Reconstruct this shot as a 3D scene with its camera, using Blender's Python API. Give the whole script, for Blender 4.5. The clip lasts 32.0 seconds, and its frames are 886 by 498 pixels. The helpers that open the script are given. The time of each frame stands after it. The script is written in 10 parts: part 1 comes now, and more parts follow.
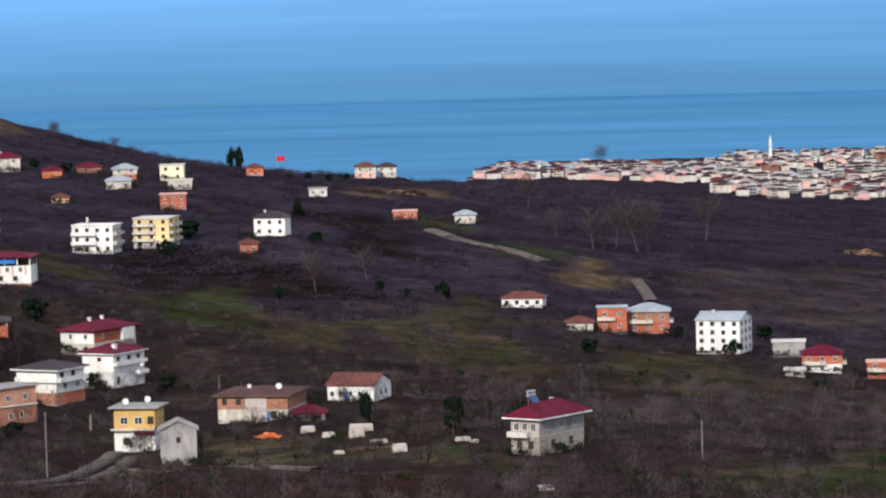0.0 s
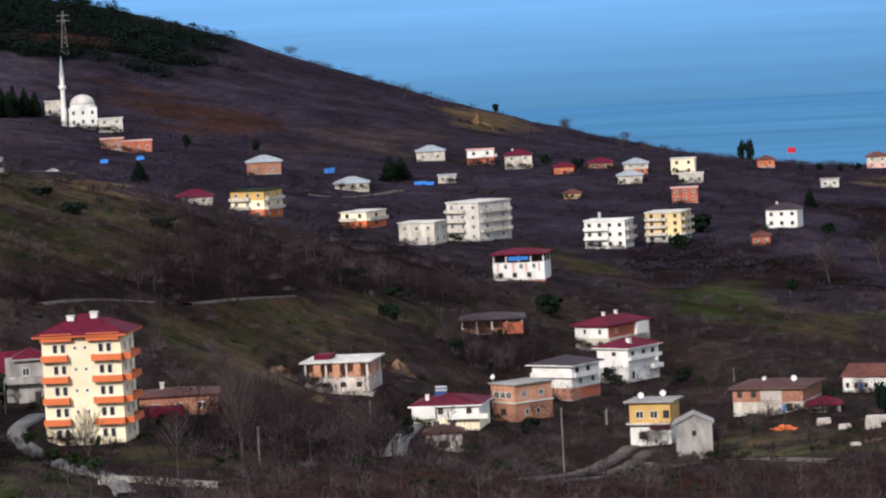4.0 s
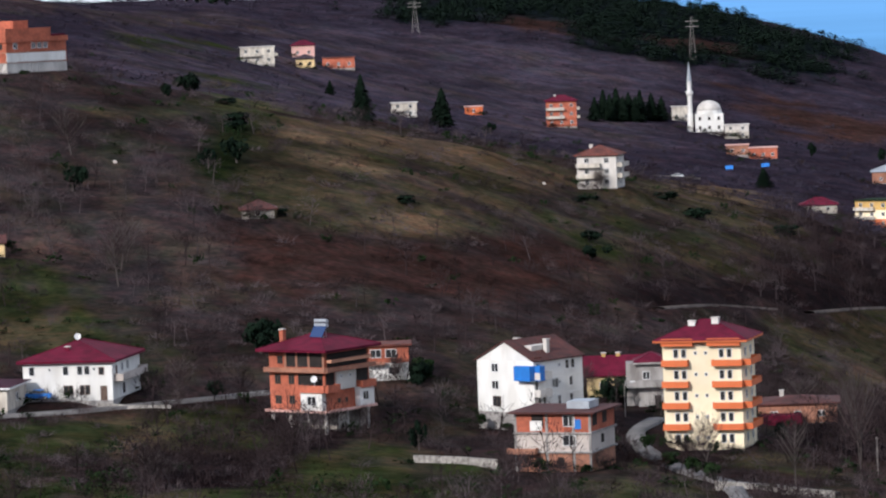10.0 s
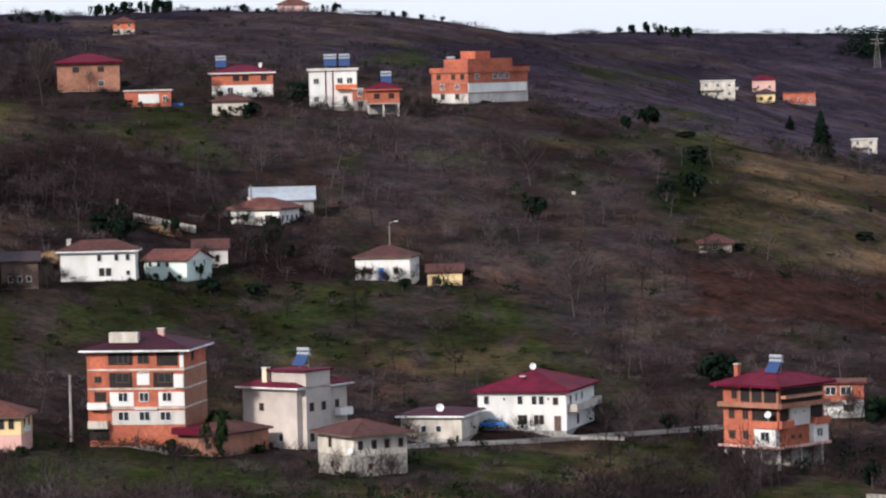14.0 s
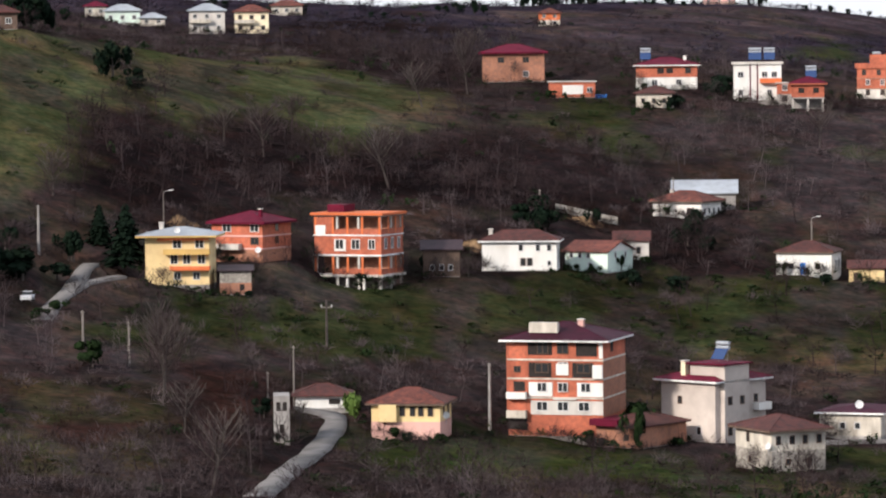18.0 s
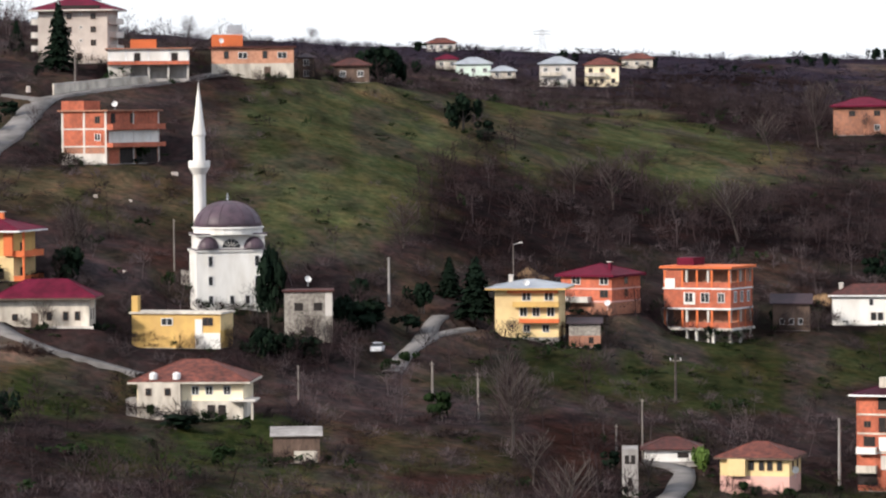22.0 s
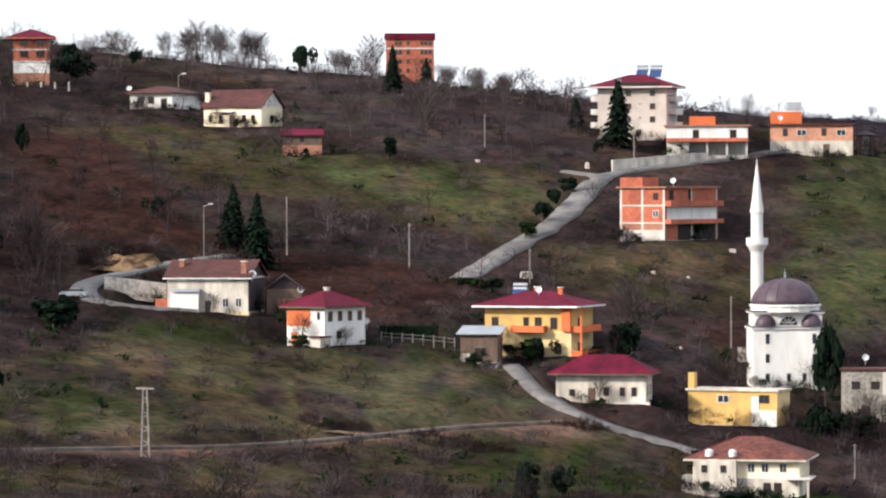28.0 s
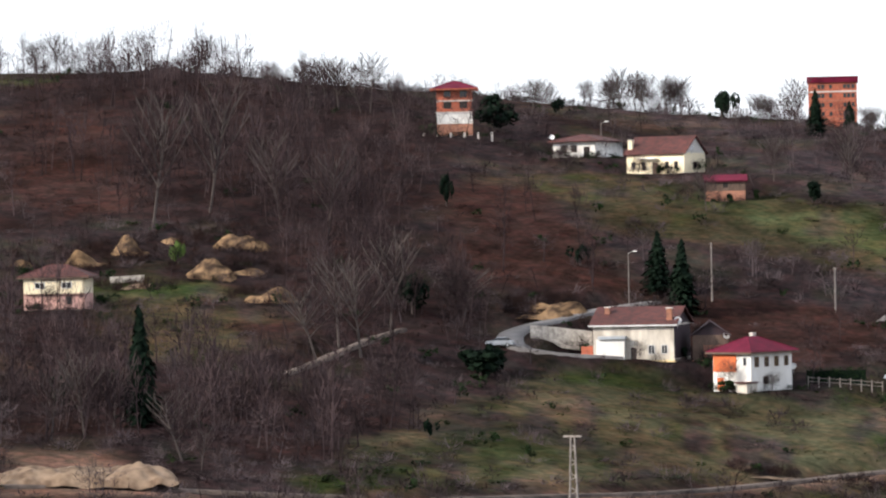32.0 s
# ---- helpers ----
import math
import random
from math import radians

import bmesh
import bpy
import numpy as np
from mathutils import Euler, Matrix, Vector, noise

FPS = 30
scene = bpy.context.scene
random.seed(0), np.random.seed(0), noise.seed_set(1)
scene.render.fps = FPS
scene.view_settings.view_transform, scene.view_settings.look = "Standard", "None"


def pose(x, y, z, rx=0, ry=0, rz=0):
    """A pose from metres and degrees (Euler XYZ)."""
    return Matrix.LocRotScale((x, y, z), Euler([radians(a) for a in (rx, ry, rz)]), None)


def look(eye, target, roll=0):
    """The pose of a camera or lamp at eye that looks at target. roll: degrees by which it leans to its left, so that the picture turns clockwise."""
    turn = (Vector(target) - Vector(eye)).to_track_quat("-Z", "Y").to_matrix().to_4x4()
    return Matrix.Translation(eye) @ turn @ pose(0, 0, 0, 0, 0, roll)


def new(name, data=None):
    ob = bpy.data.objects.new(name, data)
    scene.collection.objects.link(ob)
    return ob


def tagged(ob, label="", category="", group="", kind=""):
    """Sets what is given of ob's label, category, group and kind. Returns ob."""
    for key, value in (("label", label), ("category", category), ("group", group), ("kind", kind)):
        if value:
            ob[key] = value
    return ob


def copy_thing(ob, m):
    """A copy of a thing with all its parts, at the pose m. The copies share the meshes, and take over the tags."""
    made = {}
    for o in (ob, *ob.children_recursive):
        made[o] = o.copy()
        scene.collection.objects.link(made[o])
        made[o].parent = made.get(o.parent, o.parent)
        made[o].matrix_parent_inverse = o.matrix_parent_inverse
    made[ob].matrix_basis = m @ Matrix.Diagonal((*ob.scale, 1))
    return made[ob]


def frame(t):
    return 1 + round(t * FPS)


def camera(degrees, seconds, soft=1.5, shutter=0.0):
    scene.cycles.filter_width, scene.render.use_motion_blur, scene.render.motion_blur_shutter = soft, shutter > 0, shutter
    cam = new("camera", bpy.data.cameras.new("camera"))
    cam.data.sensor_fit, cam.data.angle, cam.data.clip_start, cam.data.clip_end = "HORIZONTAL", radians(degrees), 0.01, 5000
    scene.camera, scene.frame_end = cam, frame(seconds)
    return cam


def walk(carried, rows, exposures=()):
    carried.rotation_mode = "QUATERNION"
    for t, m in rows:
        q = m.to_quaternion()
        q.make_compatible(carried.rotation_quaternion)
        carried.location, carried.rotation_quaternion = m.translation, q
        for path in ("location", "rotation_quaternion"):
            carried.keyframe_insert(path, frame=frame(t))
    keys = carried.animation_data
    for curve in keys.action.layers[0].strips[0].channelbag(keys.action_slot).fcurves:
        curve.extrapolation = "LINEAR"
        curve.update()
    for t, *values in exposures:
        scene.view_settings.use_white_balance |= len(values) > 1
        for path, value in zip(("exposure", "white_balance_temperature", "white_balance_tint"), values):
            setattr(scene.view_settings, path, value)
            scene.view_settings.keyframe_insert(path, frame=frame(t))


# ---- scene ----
# ---------- camera ----------
EYE = (0.0, 0.0, 175.0)
cam = camera(12.5, 32.0, soft=2.2)
# seconds, turn to the left, tilt, lean (degrees)
SWING = []
SWING += [
    (0, -0.000, -4.147, -1.542),
    (0.5, 0.647, -3.998, -1.843),
    (1, 1.880, -3.917, -2.090),
    (1.5, 2.666, -3.949, -2.482),
    (2, 3.938, -4.227, -2.782),
    (2.5, 5.457, -4.382, -2.846),
    (4.5, 7.733, -3.750, -2.994),
    (5, 8.546, -3.606, -2.734),
    (5.5, 9.538, -3.601, -2.450),
    (6, 10.387, -3.749, -2.451),
    (6.5, 10.725, -3.875, -2.333),
    (7, 11.260, -3.863, -2.517),
]
SWING += [
    (7.5, 12.896, -3.735, -2.402),
    (8, 13.904, -3.625, -2.198),
    (8.5, 14.208, -3.564, -2.257),
    (9, 14.653, -3.515, -2.330),
    (9.5, 15.426, -3.470, -2.297),
    (10, 16.076, -3.448, -2.225),
    (10.5, 16.989, -3.398, -2.182),
    (11, 18.036, -3.333, -1.992),
    (11.5, 18.715, -3.434, -1.861),
    (12, 19.205, -3.571, -1.712),
    (12.5, 19.733, -3.560, -1.700),
    (13, 20.704, -3.197, -1.560),
]
SWING += [
    (13.5, 21.709, -2.866, -1.449),
    (15.5, 24.433, -2.799, -1.037),
    (16, 25.160, -2.553, -0.852),
    (16.5, 26.069, -2.371, -0.777),
    (17, 26.974, -2.370, -0.714),
    (17.5, 27.720, -2.539, -0.492),
    (18, 28.498, -2.783, -0.610),
    (18.5, 28.950, -2.835, -0.521),
    (19, 29.257, -2.778, -0.371),
    (19.5, 29.654, -2.536, -0.510),
    (20, 30.274, -2.360, -0.560),
    (20.5, 30.946, -2.256, -0.689),
]
SWING += [
    (21, 32.203, -2.182, -0.616),
    (21.5, 33.067, -2.159, -0.674),
    (22, 33.440, -1.983, -0.540),
    (22.5, 33.851, -1.727, -0.566),
    (23, 34.475, -1.629, -0.458),
    (23.5, 34.641, -1.632, -0.570),
    (24, 34.954, -1.590, -0.630),
    (24.5, 36.211, -1.517, -0.579),
    (26.5, 39.183, -1.094, -0.032),
    (27, 39.954, -1.002, -0.210),
    (27.5, 40.543, -0.885, -0.213),
    (28, 41.317, -0.841, -0.230),
]
SWING += [
    (28.5, 42.025, -0.855, -0.036),
    (29, 42.735, -0.741, -0.095),
    (29.5, 43.487, -0.695, -0.148),
    (30, 44.474, -0.700, -0.342),
    (30.5, 45.310, -0.574, -0.177),
    (31, 45.981, -0.303, -0.503),
    (31.5, 46.590, -0.209, -0.891),
    (32, 47.318, -0.103, -1.198),
]
walk(cam, [(t, Matrix.Translation(EYE) @ Euler((0, 0, radians(turn))).to_matrix().to_4x4() @ pose(0, 0, 0, 90 + tilt) @ pose(0, 0, 0, 0, 0, lean)) for t, turn, tilt, lean in SWING],
     exposures=[(0, 0.42, 6150, 10), (0.7, 0.42, 6420, 10), (2.5, 0.44, 6280, 10), (5, 0.31, 6120, 12), (7, 0.28, 5900, 12), (9, 0.3, 5900, 12), (13, 0.43, 6050, 12), (16, 0.55, 6330, 12), (20, 0.68, 6480, 12), (24, 0.79, 6470, 11), (28, 0.97, 6450, 11), (32, 0.98, 6450, 11)])

# ---------- sky and sun ----------
world = bpy.data.worlds.new("sky")
scene.world = world
world.use_nodes = True
wn, wl = world.node_tree.nodes, world.node_tree.links
sky = wn.new("ShaderNodeTexSky")
sky.sky_type = "NISHITA"
sky.sun_disc = False
sky.sun_elevation, sky.sun_rotation = radians(28), radians(-160)
bg = wn["Background"]
bg.inputs[1].default_value = 0.12
cloud = wn.new("ShaderNodeMix")
cloud.data_type = "RGBA"
cloud.inputs[0].default_value = 0.8
cloud.inputs[7].default_value = (5.6, 5.9, 6.5, 1)
wl.new(sky.outputs[0], cloud.inputs[6])
wl.new(cloud.outputs[2], bg.inputs[0])
sun_data = bpy.data.lights.new("sun", "SUN")
sun_data.energy, sun_data.angle, sun_data.color = 3.2, radians(4), (1.0, 0.91, 0.80)
sun = new("sun", sun_data)
sun.matrix_world = look((-342, -940, 540), (0, 0, 0))


# ---------- materials ----------
def mat(name, colour, colour2=None, scale=1.0, rough=0.8, bump=0.0, detail=6.0, metal=0.0, scale2=None, amount2=0.25, stretch=None, spec=0.3, random_value=0.0):
    """A surface of two mixed tones by noise at two scales, with fine relief."""
    m = bpy.data.materials.new(name)
    m.use_nodes = True
    n, l = m.node_tree.nodes, m.node_tree.links
    b = n["Principled BSDF"]
    b.inputs["Roughness"].default_value, b.inputs["Metallic"].default_value = rough, metal
    b.inputs["Specular IOR Level"].default_value = spec
    if colour2 is None:
        colour2 = tuple(c * 0.72 for c in colour)
    co = n.new("ShaderNodeTexCoord")
    src = co.outputs["Object"]
    if stretch:
        mp = n.new("ShaderNodeMapping")
        mp.inputs["Scale"].default_value = stretch
        l.new(src, mp.inputs[0])
        src = mp.outputs[0]
    noi = n.new("ShaderNodeTexNoise")
    noi.inputs["Scale"].default_value, noi.inputs["Detail"].default_value = scale, detail
    l.new(src, noi.inputs["Vector"])
    ramp = n.new("ShaderNodeMapRange")
    ramp.inputs[1].default_value, ramp.inputs[2].default_value = 0.35, 0.65
    l.new(noi.outputs[0], ramp.inputs[0])
    mix = n.new("ShaderNodeMix")
    mix.data_type = "RGBA"
    mix.inputs[6].default_value, mix.inputs[7].default_value = (*colour, 1), (*colour2, 1)
    l.new(ramp.outputs[0], mix.inputs[0])
    out = mix.outputs[2]
    noi2 = n.new("ShaderNodeTexNoise")
    noi2.inputs["Scale"].default_value, noi2.inputs["Detail"].default_value = scale2 or scale * 0.13, 3
    l.new(src, noi2.inputs["Vector"])
    mul = n.new("ShaderNodeMapRange")
    mul.inputs[1].default_value, mul.inputs[2].default_value = 0.3, 0.7
    mul.inputs[3].default_value, mul.inputs[4].default_value = 1 - amount2, 1 + amount2
    l.new(noi2.outputs[0], mul.inputs[0])
    val = mul.outputs[0]
    if random_value:
        info = n.new("ShaderNodeObjectInfo")
        rr = n.new("ShaderNodeMapRange")
        rr.inputs[3].default_value, rr.inputs[4].default_value = 1 - random_value, 1 + random_value
        l.new(info.outputs["Random"], rr.inputs[0])
        mm = n.new("ShaderNodeMath")
        mm.operation = "MULTIPLY"
        l.new(val, mm.inputs[0])
        l.new(rr.outputs[0], mm.inputs[1])
        val = mm.outputs[0]
    sc = n.new("ShaderNodeVectorMath")
    sc.operation = "SCALE"
    l.new(out, sc.inputs[0])
    l.new(val, sc.inputs["Scale"])
    l.new(sc.outputs[0], b.inputs["Base Color"])
    if bump:
        bp = n.new("ShaderNodeBump")
        bp.inputs["Strength"].default_value, bp.inputs["Distance"].default_value = 0.6, bump
        l.new(noi.outputs[0], bp.inputs["Height"])
        l.new(bp.outputs[0], b.inputs["Normal"])
    return m


def glass_mat(name, colour):
    m = bpy.data.materials.new(name)
    m.use_nodes = True
    b = m.node_tree.nodes["Principled BSDF"]
    b.inputs["Base Color"].default_value, b.inputs["Roughness"].default_value = (*colour, 1), 0.12
    return m


M = {
    "white": mat("white_plaster", (0.76, 0.75, 0.72), (0.62, 0.60, 0.56), 0.5, 0.85, 0.02, stretch=(1, 1, 0.35), scale2=0.22, amount2=0.13),
    "offwhite": mat("weathered_plaster", (0.62, 0.57, 0.49), (0.36, 0.32, 0.27), 0.7, 0.88, 0.03, stretch=(1, 1, 0.4), scale2=0.25, amount2=0.2),
    "cream": mat("cream_plaster", (0.86, 0.75, 0.54), (0.78, 0.67, 0.46), 0.5, 0.85, 0.02),
    "yellow": mat("yellow_plaster", (0.60, 0.39, 0.13), (0.49, 0.31, 0.11), 0.5, 0.85, 0.02),
    "ochre": mat("pale_ochre_plaster", (0.72, 0.55, 0.28), (0.62, 0.46, 0.24), 0.6, 0.85, 0.02),
    "pinkish": mat("pink_plaster", (0.62, 0.36, 0.32), (0.55, 0.33, 0.28), 0.6, 0.85, 0.02),
    "grey": mat("bare_concrete", (0.33, 0.31, 0.295), (0.20, 0.185, 0.175), 0.7, 0.9, 0.04, stretch=(1, 1, 0.4), amount2=0.3),
    "palegrey": mat("pale_render", (0.60, 0.565, 0.52), (0.45, 0.42, 0.385), 0.6, 0.88, 0.03, stretch=(1, 1, 0.4), scale2=0.2, amount2=0.16),
    "brick": mat("hollow_clay_brick", (0.45, 0.125, 0.070), (0.31, 0.095, 0.058), 1.6, 0.9, 0.06, random_value=0.12, scale2=0.3, amount2=0.22),
    "oldbrick": mat("weathered_brick", (0.36, 0.16, 0.10), (0.24, 0.12, 0.085), 1.6, 0.92, 0.06),
    "orange": mat("orange_paint", (0.62, 0.15, 0.05), (0.52, 0.13, 0.045), 0.6, 0.75, 0.02),
    "stone": mat("rubble_stone", (0.36, 0.33, 0.29), (0.18, 0.16, 0.14), 2.0, 0.95, 0.1),
    "maroon": mat("maroon_metal_roof", (0.118, 0.0095, 0.027), (0.078, 0.0080, 0.020), 0.8, 0.65, 0.02, spec=0.06, scale2=0.25, amount2=0.25),
    "tile": mat("old_clay_tile_roof", (0.150, 0.046, 0.033), (0.068, 0.026, 0.022), 1.4, 0.9, 0.08, scale2=0.3, amount2=0.3),
    "rust": mat("rusty_sheet_roof", (0.088, 0.028, 0.0235), (0.045, 0.019, 0.0175), 1.2, 0.85, 0.05, scale2=0.3, amount2=0.25),
    "sheet": mat("grey_sheet_roof", (0.36, 0.39, 0.43), (0.28, 0.30, 0.32), 0.7, 0.5, 0.02, metal=0.2),
    "darkroof": mat("dark_sheet_roof", (0.042, 0.024, 0.030), (0.026, 0.017, 0.021), 0.9, 0.7, 0.03),
    "lead": mat("lead_dome_sheet", (0.085, 0.055, 0.072), (0.055, 0.038, 0.050), 0.9, 0.5, 0.02),
    "frame": mat("white_window_frame", (0.78, 0.78, 0.77), None, 2.0, 0.5),
    "woodframe": mat("brown_window_frame", (0.12, 0.07, 0.045), None, 2.0, 0.7),
    "pane": glass_mat("window_glass", (0.03, 0.032, 0.035)),
    # Dark sheets of this paint the shade in openings, loggias and doorways.
    "opening_shade": mat("dark_unlit_interior", (0.035, 0.028, 0.026), (0.02, 0.017, 0.016), 1.0, 0.95),
    "wood": mat("weathered_boards", (0.15, 0.10, 0.075), (0.08, 0.055, 0.045), 2.5, 0.9, 0.03, stretch=(4, 4, 0.5)),
    "blue": mat("blue_tarpaulin", (0.03, 0.18, 0.55), (0.025, 0.14, 0.45), 0.8, 0.5, 0.05),
    "steel": mat("galvanised_steel", (0.5, 0.5, 0.5), (0.38, 0.38, 0.38), 3.0, 0.4, metal=0.7),
    "pole": mat("grey_timber_pole", (0.24, 0.215, 0.195), (0.15, 0.13, 0.12), 2.0, 0.9, 0.02),
    "panel": glass_mat("solar_collector", (0.02, 0.045, 0.13)),
    "bark": mat("grey_bark", (0.085, 0.070, 0.063), (0.034, 0.027, 0.025), 2.0, 0.95, 0.04),
    "twig": mat("bare_twigs", (0.058, 0.041, 0.042), (0.020, 0.0142, 0.0150), 0.12, 0.95, random_value=0.25, spec=0.0),
    "twigred": mat("reddish_bare_scrub", (0.042, 0.0240, 0.0205), (0.018, 0.0115, 0.0106), 0.12, 0.95, spec=0.0),
    "twiggrey": mat("grey_bare_twigs", (0.094, 0.074, 0.077), (0.038, 0.0295, 0.0310), 0.12, 0.95, spec=0.0),
    # Blue-purple haze of distance is put into this twig colour.
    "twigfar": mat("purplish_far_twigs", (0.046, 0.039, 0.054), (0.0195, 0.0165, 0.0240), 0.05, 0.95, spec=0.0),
    "hazel": mat("brown_hazel_clumps", (0.041, 0.0305, 0.0310), (0.0120, 0.0092, 0.0096), 0.10, 0.95, spec=0.0),
    "fresh": mat("fresh_green_growth", (0.018, 0.029, 0.009), (0.010, 0.015, 0.005), 0.2, 0.9, spec=0.05),
    "plum": mat("plum_metal_roof", (0.050, 0.0105, 0.022), (0.036, 0.009, 0.017), 0.8, 0.6, 0.02, spec=0.06),
    "beige": mat("beige_grey_render", (0.50, 0.44, 0.395), (0.41, 0.355, 0.32), 0.5, 0.9, 0.03),
    "mint": mat("mint_plaster", (0.60, 0.72, 0.64), (0.50, 0.58, 0.52), 0.6, 0.85, 0.02),
    "pinkbrick": mat("pale_pink_brick", (0.52, 0.27, 0.175), (0.42, 0.20, 0.13), 1.8, 0.9, 0.05),
    "conifer": mat("dark_conifer_needles", (0.009, 0.017, 0.010), (0.005, 0.010, 0.007), 0.9, 0.9, spec=0.03),
    "leaf": mat("evergreen_leaves", (0.015, 0.029, 0.0095), (0.008, 0.0155, 0.006), 0.9, 0.8, spec=0.05),
    "bright": mat("bright_green_leaves", (0.09, 0.15, 0.025), (0.05, 0.09, 0.018), 0.9, 0.8),
    "grassblade": mat("coarse_grass", (0.038, 0.046, 0.018), (0.036, 0.032, 0.018), 0.05, 0.95, spec=0.0),
    "road": mat("worn_asphalt", (0.165, 0.155, 0.150), (0.095, 0.088, 0.085), 0.35, 0.9, 0.03, scale2=0.08, amount2=0.3),
    "dirt": mat("dirt_track", (0.125, 0.095, 0.078), (0.050, 0.038, 0.032), 0.5, 0.95, 0.1, scale2=0.1, amount2=0.4),
    "clay": mat("ochre_clay_bank", (0.22, 0.140, 0.078), (0.035, 0.024, 0.018), 0.5, 0.95, 0.3, spec=0.0, detail=8.0, scale2=0.16, amount2=0.5),
    "rubble": mat("pale_spoil_heap", (0.24, 0.17, 0.115), (0.10, 0.065, 0.042), 0.6, 0.95, 0.3),
    "carwhite": mat("white_car_paint", (0.75, 0.76, 0.78), None, 3.0, 0.25, spec=0.5),
    "tyre": mat("tyre_rubber", (0.02, 0.02, 0.02), None, 3.0, 0.9),
    "red": mat("red_cloth", (0.55, 0.02, 0.03), None, 2.0, 0.8),
}

# ---------- plan fitted to the camera's view: sites of the buildings ---
SITES = {}


def site(key, x, y, z, turn, w, d, h):
    """Middle of a building's plan, level of its floor, turn in degrees, width, depth and wall height in metres."""
    SITES[key] = (x, y, z, turn, w, d, h)


site("w1", -106.1, 1238.3, 87.0, -13.1, 13.0, 8.9, 8.5)
site("yblock", -89.6, 1264.3, 86.4, -11.9, 11.5, 11.5, 9.2)
site("wh3", -55.5, 1317.7, 85.5, -12.6, 10.5, 7.1, 5.9)
site("orsm", -60.8, 1264.5, 83.9, 2.8, 5.6, 6.0, 2.8)
site("up2", -143.2, 1489.0, 97.4, 5.5, 7.2, 6.0, 2.5)
site("up3", -132.3, 1521.8, 96.8, 5.0, 9.1, 7.3, 2.3)
site("up4", -117.7, 1505.0, 95.2, 4.5, 9.0, 7.2, 3.8)
site("up5", -116.4, 1457.8, 94.3, 4.6, 8.9, 7.1, 2.9)
site("up6", -100.9, 1519.3, 93.6, -1.2, 8.9, 7.3, 5.7)
site("up7", -95.4, 1474.6, 92.6, 3.7, 8.8, 7.1, 3.3)
site("up8", -92.6, 1393.3, 90.6, 3.8, 8.9, 7.1, 4.9)
site("tan", -131.1, 1388.9, 93.8, 5.4, 5.8, 6.0, 1.7)
site("rb1", -74.8, 1624.7, 89.5, 2.6, 6.8, 6.0, 2.5)
site("gr5", -46.1, 1507.2, 86.8, 1.8, 6.7, 6.0, 2.9)
site("cl1", -32.1, 1713.2, 81.9, 1.1, 8.8, 7.1, 4.8)
site("cl2", -23.1, 1725.3, 81.5, 0.8, 8.2, 6.5, 4.3)
site("or6", -13.2, 1444.0, 81.6, 0.5, 8.5, 6.8, 2.8)
site("wh7", 8.3, 1457.1, 78.5, -0.3, 7.5, 6.0, 3.1)
site("hA", -81.7, 949.0, 84.0, -30.1, 9.5, 17.2, 5.8)
site("hB", -73.4, 888.9, 82.4, -30.3, 8.3, 11.9, 7.5)
site("w2", -82.6, 840.1, 84.4, -29.4, 10.0, 10.2, 7.1)
site("yelh", -58.1, 757.7, 84.0, -10.6, 7.9, 6.9, 7.9)
site("shed0", -48.9, 729.1, 84.4, 3.8, 6.6, 6.0, 6.5)
site("longh", -36.4, 792.9, 85.0, -12.4, 14.1, 14.9, 5.3)
site("dkr", -26.8, 780.5, 86.1, 2.0, 6.0, 6.0, 1.3)
site("barn", -17.5, 805.2, 87.1, -18.8, 9.8, 10.2, 3.2)
site("villa", 17.5, 705.7, 88.0, 53.6, 13.7, 6.0, 6.3)
site("lowr", 23.2, 1176.4, 72.3, -11.1, 12.0, 6.6, 2.6)
site("smw", 37.5, 1120.8, 70.2, -1.9, 7.4, 6.0, 2.2)
site("bc1", 46.8, 1127.8, 69.1, -2.4, 8.2, 6.6, 6.6)
site("bc2", 57.3, 1133.7, 67.9, -2.9, 11.5, 9.2, 6.0)
site("wb0", 75.3, 1088.3, 66.2, -19.0, 12.1, 12.8, 9.1)
site("gun", 93.1, 1092.8, 64.2, -4.9, 8.7, 6.9, 4.0)
site("red9", 97.3, 1042.1, 64.8, -5.3, 10.2, 8.1, 5.0)
site("red10", 112.1, 1034.0, 63.7, -6.2, 7.9, 6.3, 4.4)
site("wlow", 87.9, 1015.0, 66.5, -5.0, 5.0, 6.0, 2.1)
site("hh", -212.0, 863.1, 133.7, 1.8, 8.8, 8.3, 7.1)
site("yb", -203.4, 1169.5, 105.4, -20.1, 11.2, 10.9, 7.9)
site("pavg", -231.9, 1351.5, 109.5, 9.7, 11.5, 9.2, 3.8)
site("mar1", -222.4, 1172.3, 109.9, 10.7, 10.5, 8.4, 2.3)
site("ro2", -174.7, 1187.8, 99.9, -21.6, 8.7, 11.7, 4.7)
site("wh8", -151.4, 1144.6, 97.2, -17.5, 11.1, 8.7, 6.1)
site("grb", -140.4, 1189.4, 94.6, -33.3, 12.3, 14.9, 11.3)
site("purp", -115.6, 1071.2, 91.6, -3.8, 13.9, 10.3, 6.9)
site("v1", -204.7, 1368.7, 100.9, 8.5, 11.6, 9.2, 2.9)
site("v2", -195.5, 1511.2, 103.6, 7.4, 10.6, 8.5, 3.4)
site("v3", -176.6, 1511.8, 101.3, 6.7, 10.1, 8.1, 5.3)
site("v4", -161.3, 1501.9, 99.4, 6.1, 10.1, 8.0, 5.0)
site("v5", -178.9, 1425.7, 99.4, 7.2, 6.4, 6.0, 2.6)
site("mosq1", -320.9, 1479.1, 124.1, 12.2, 10.5, 8.4, 6.7)
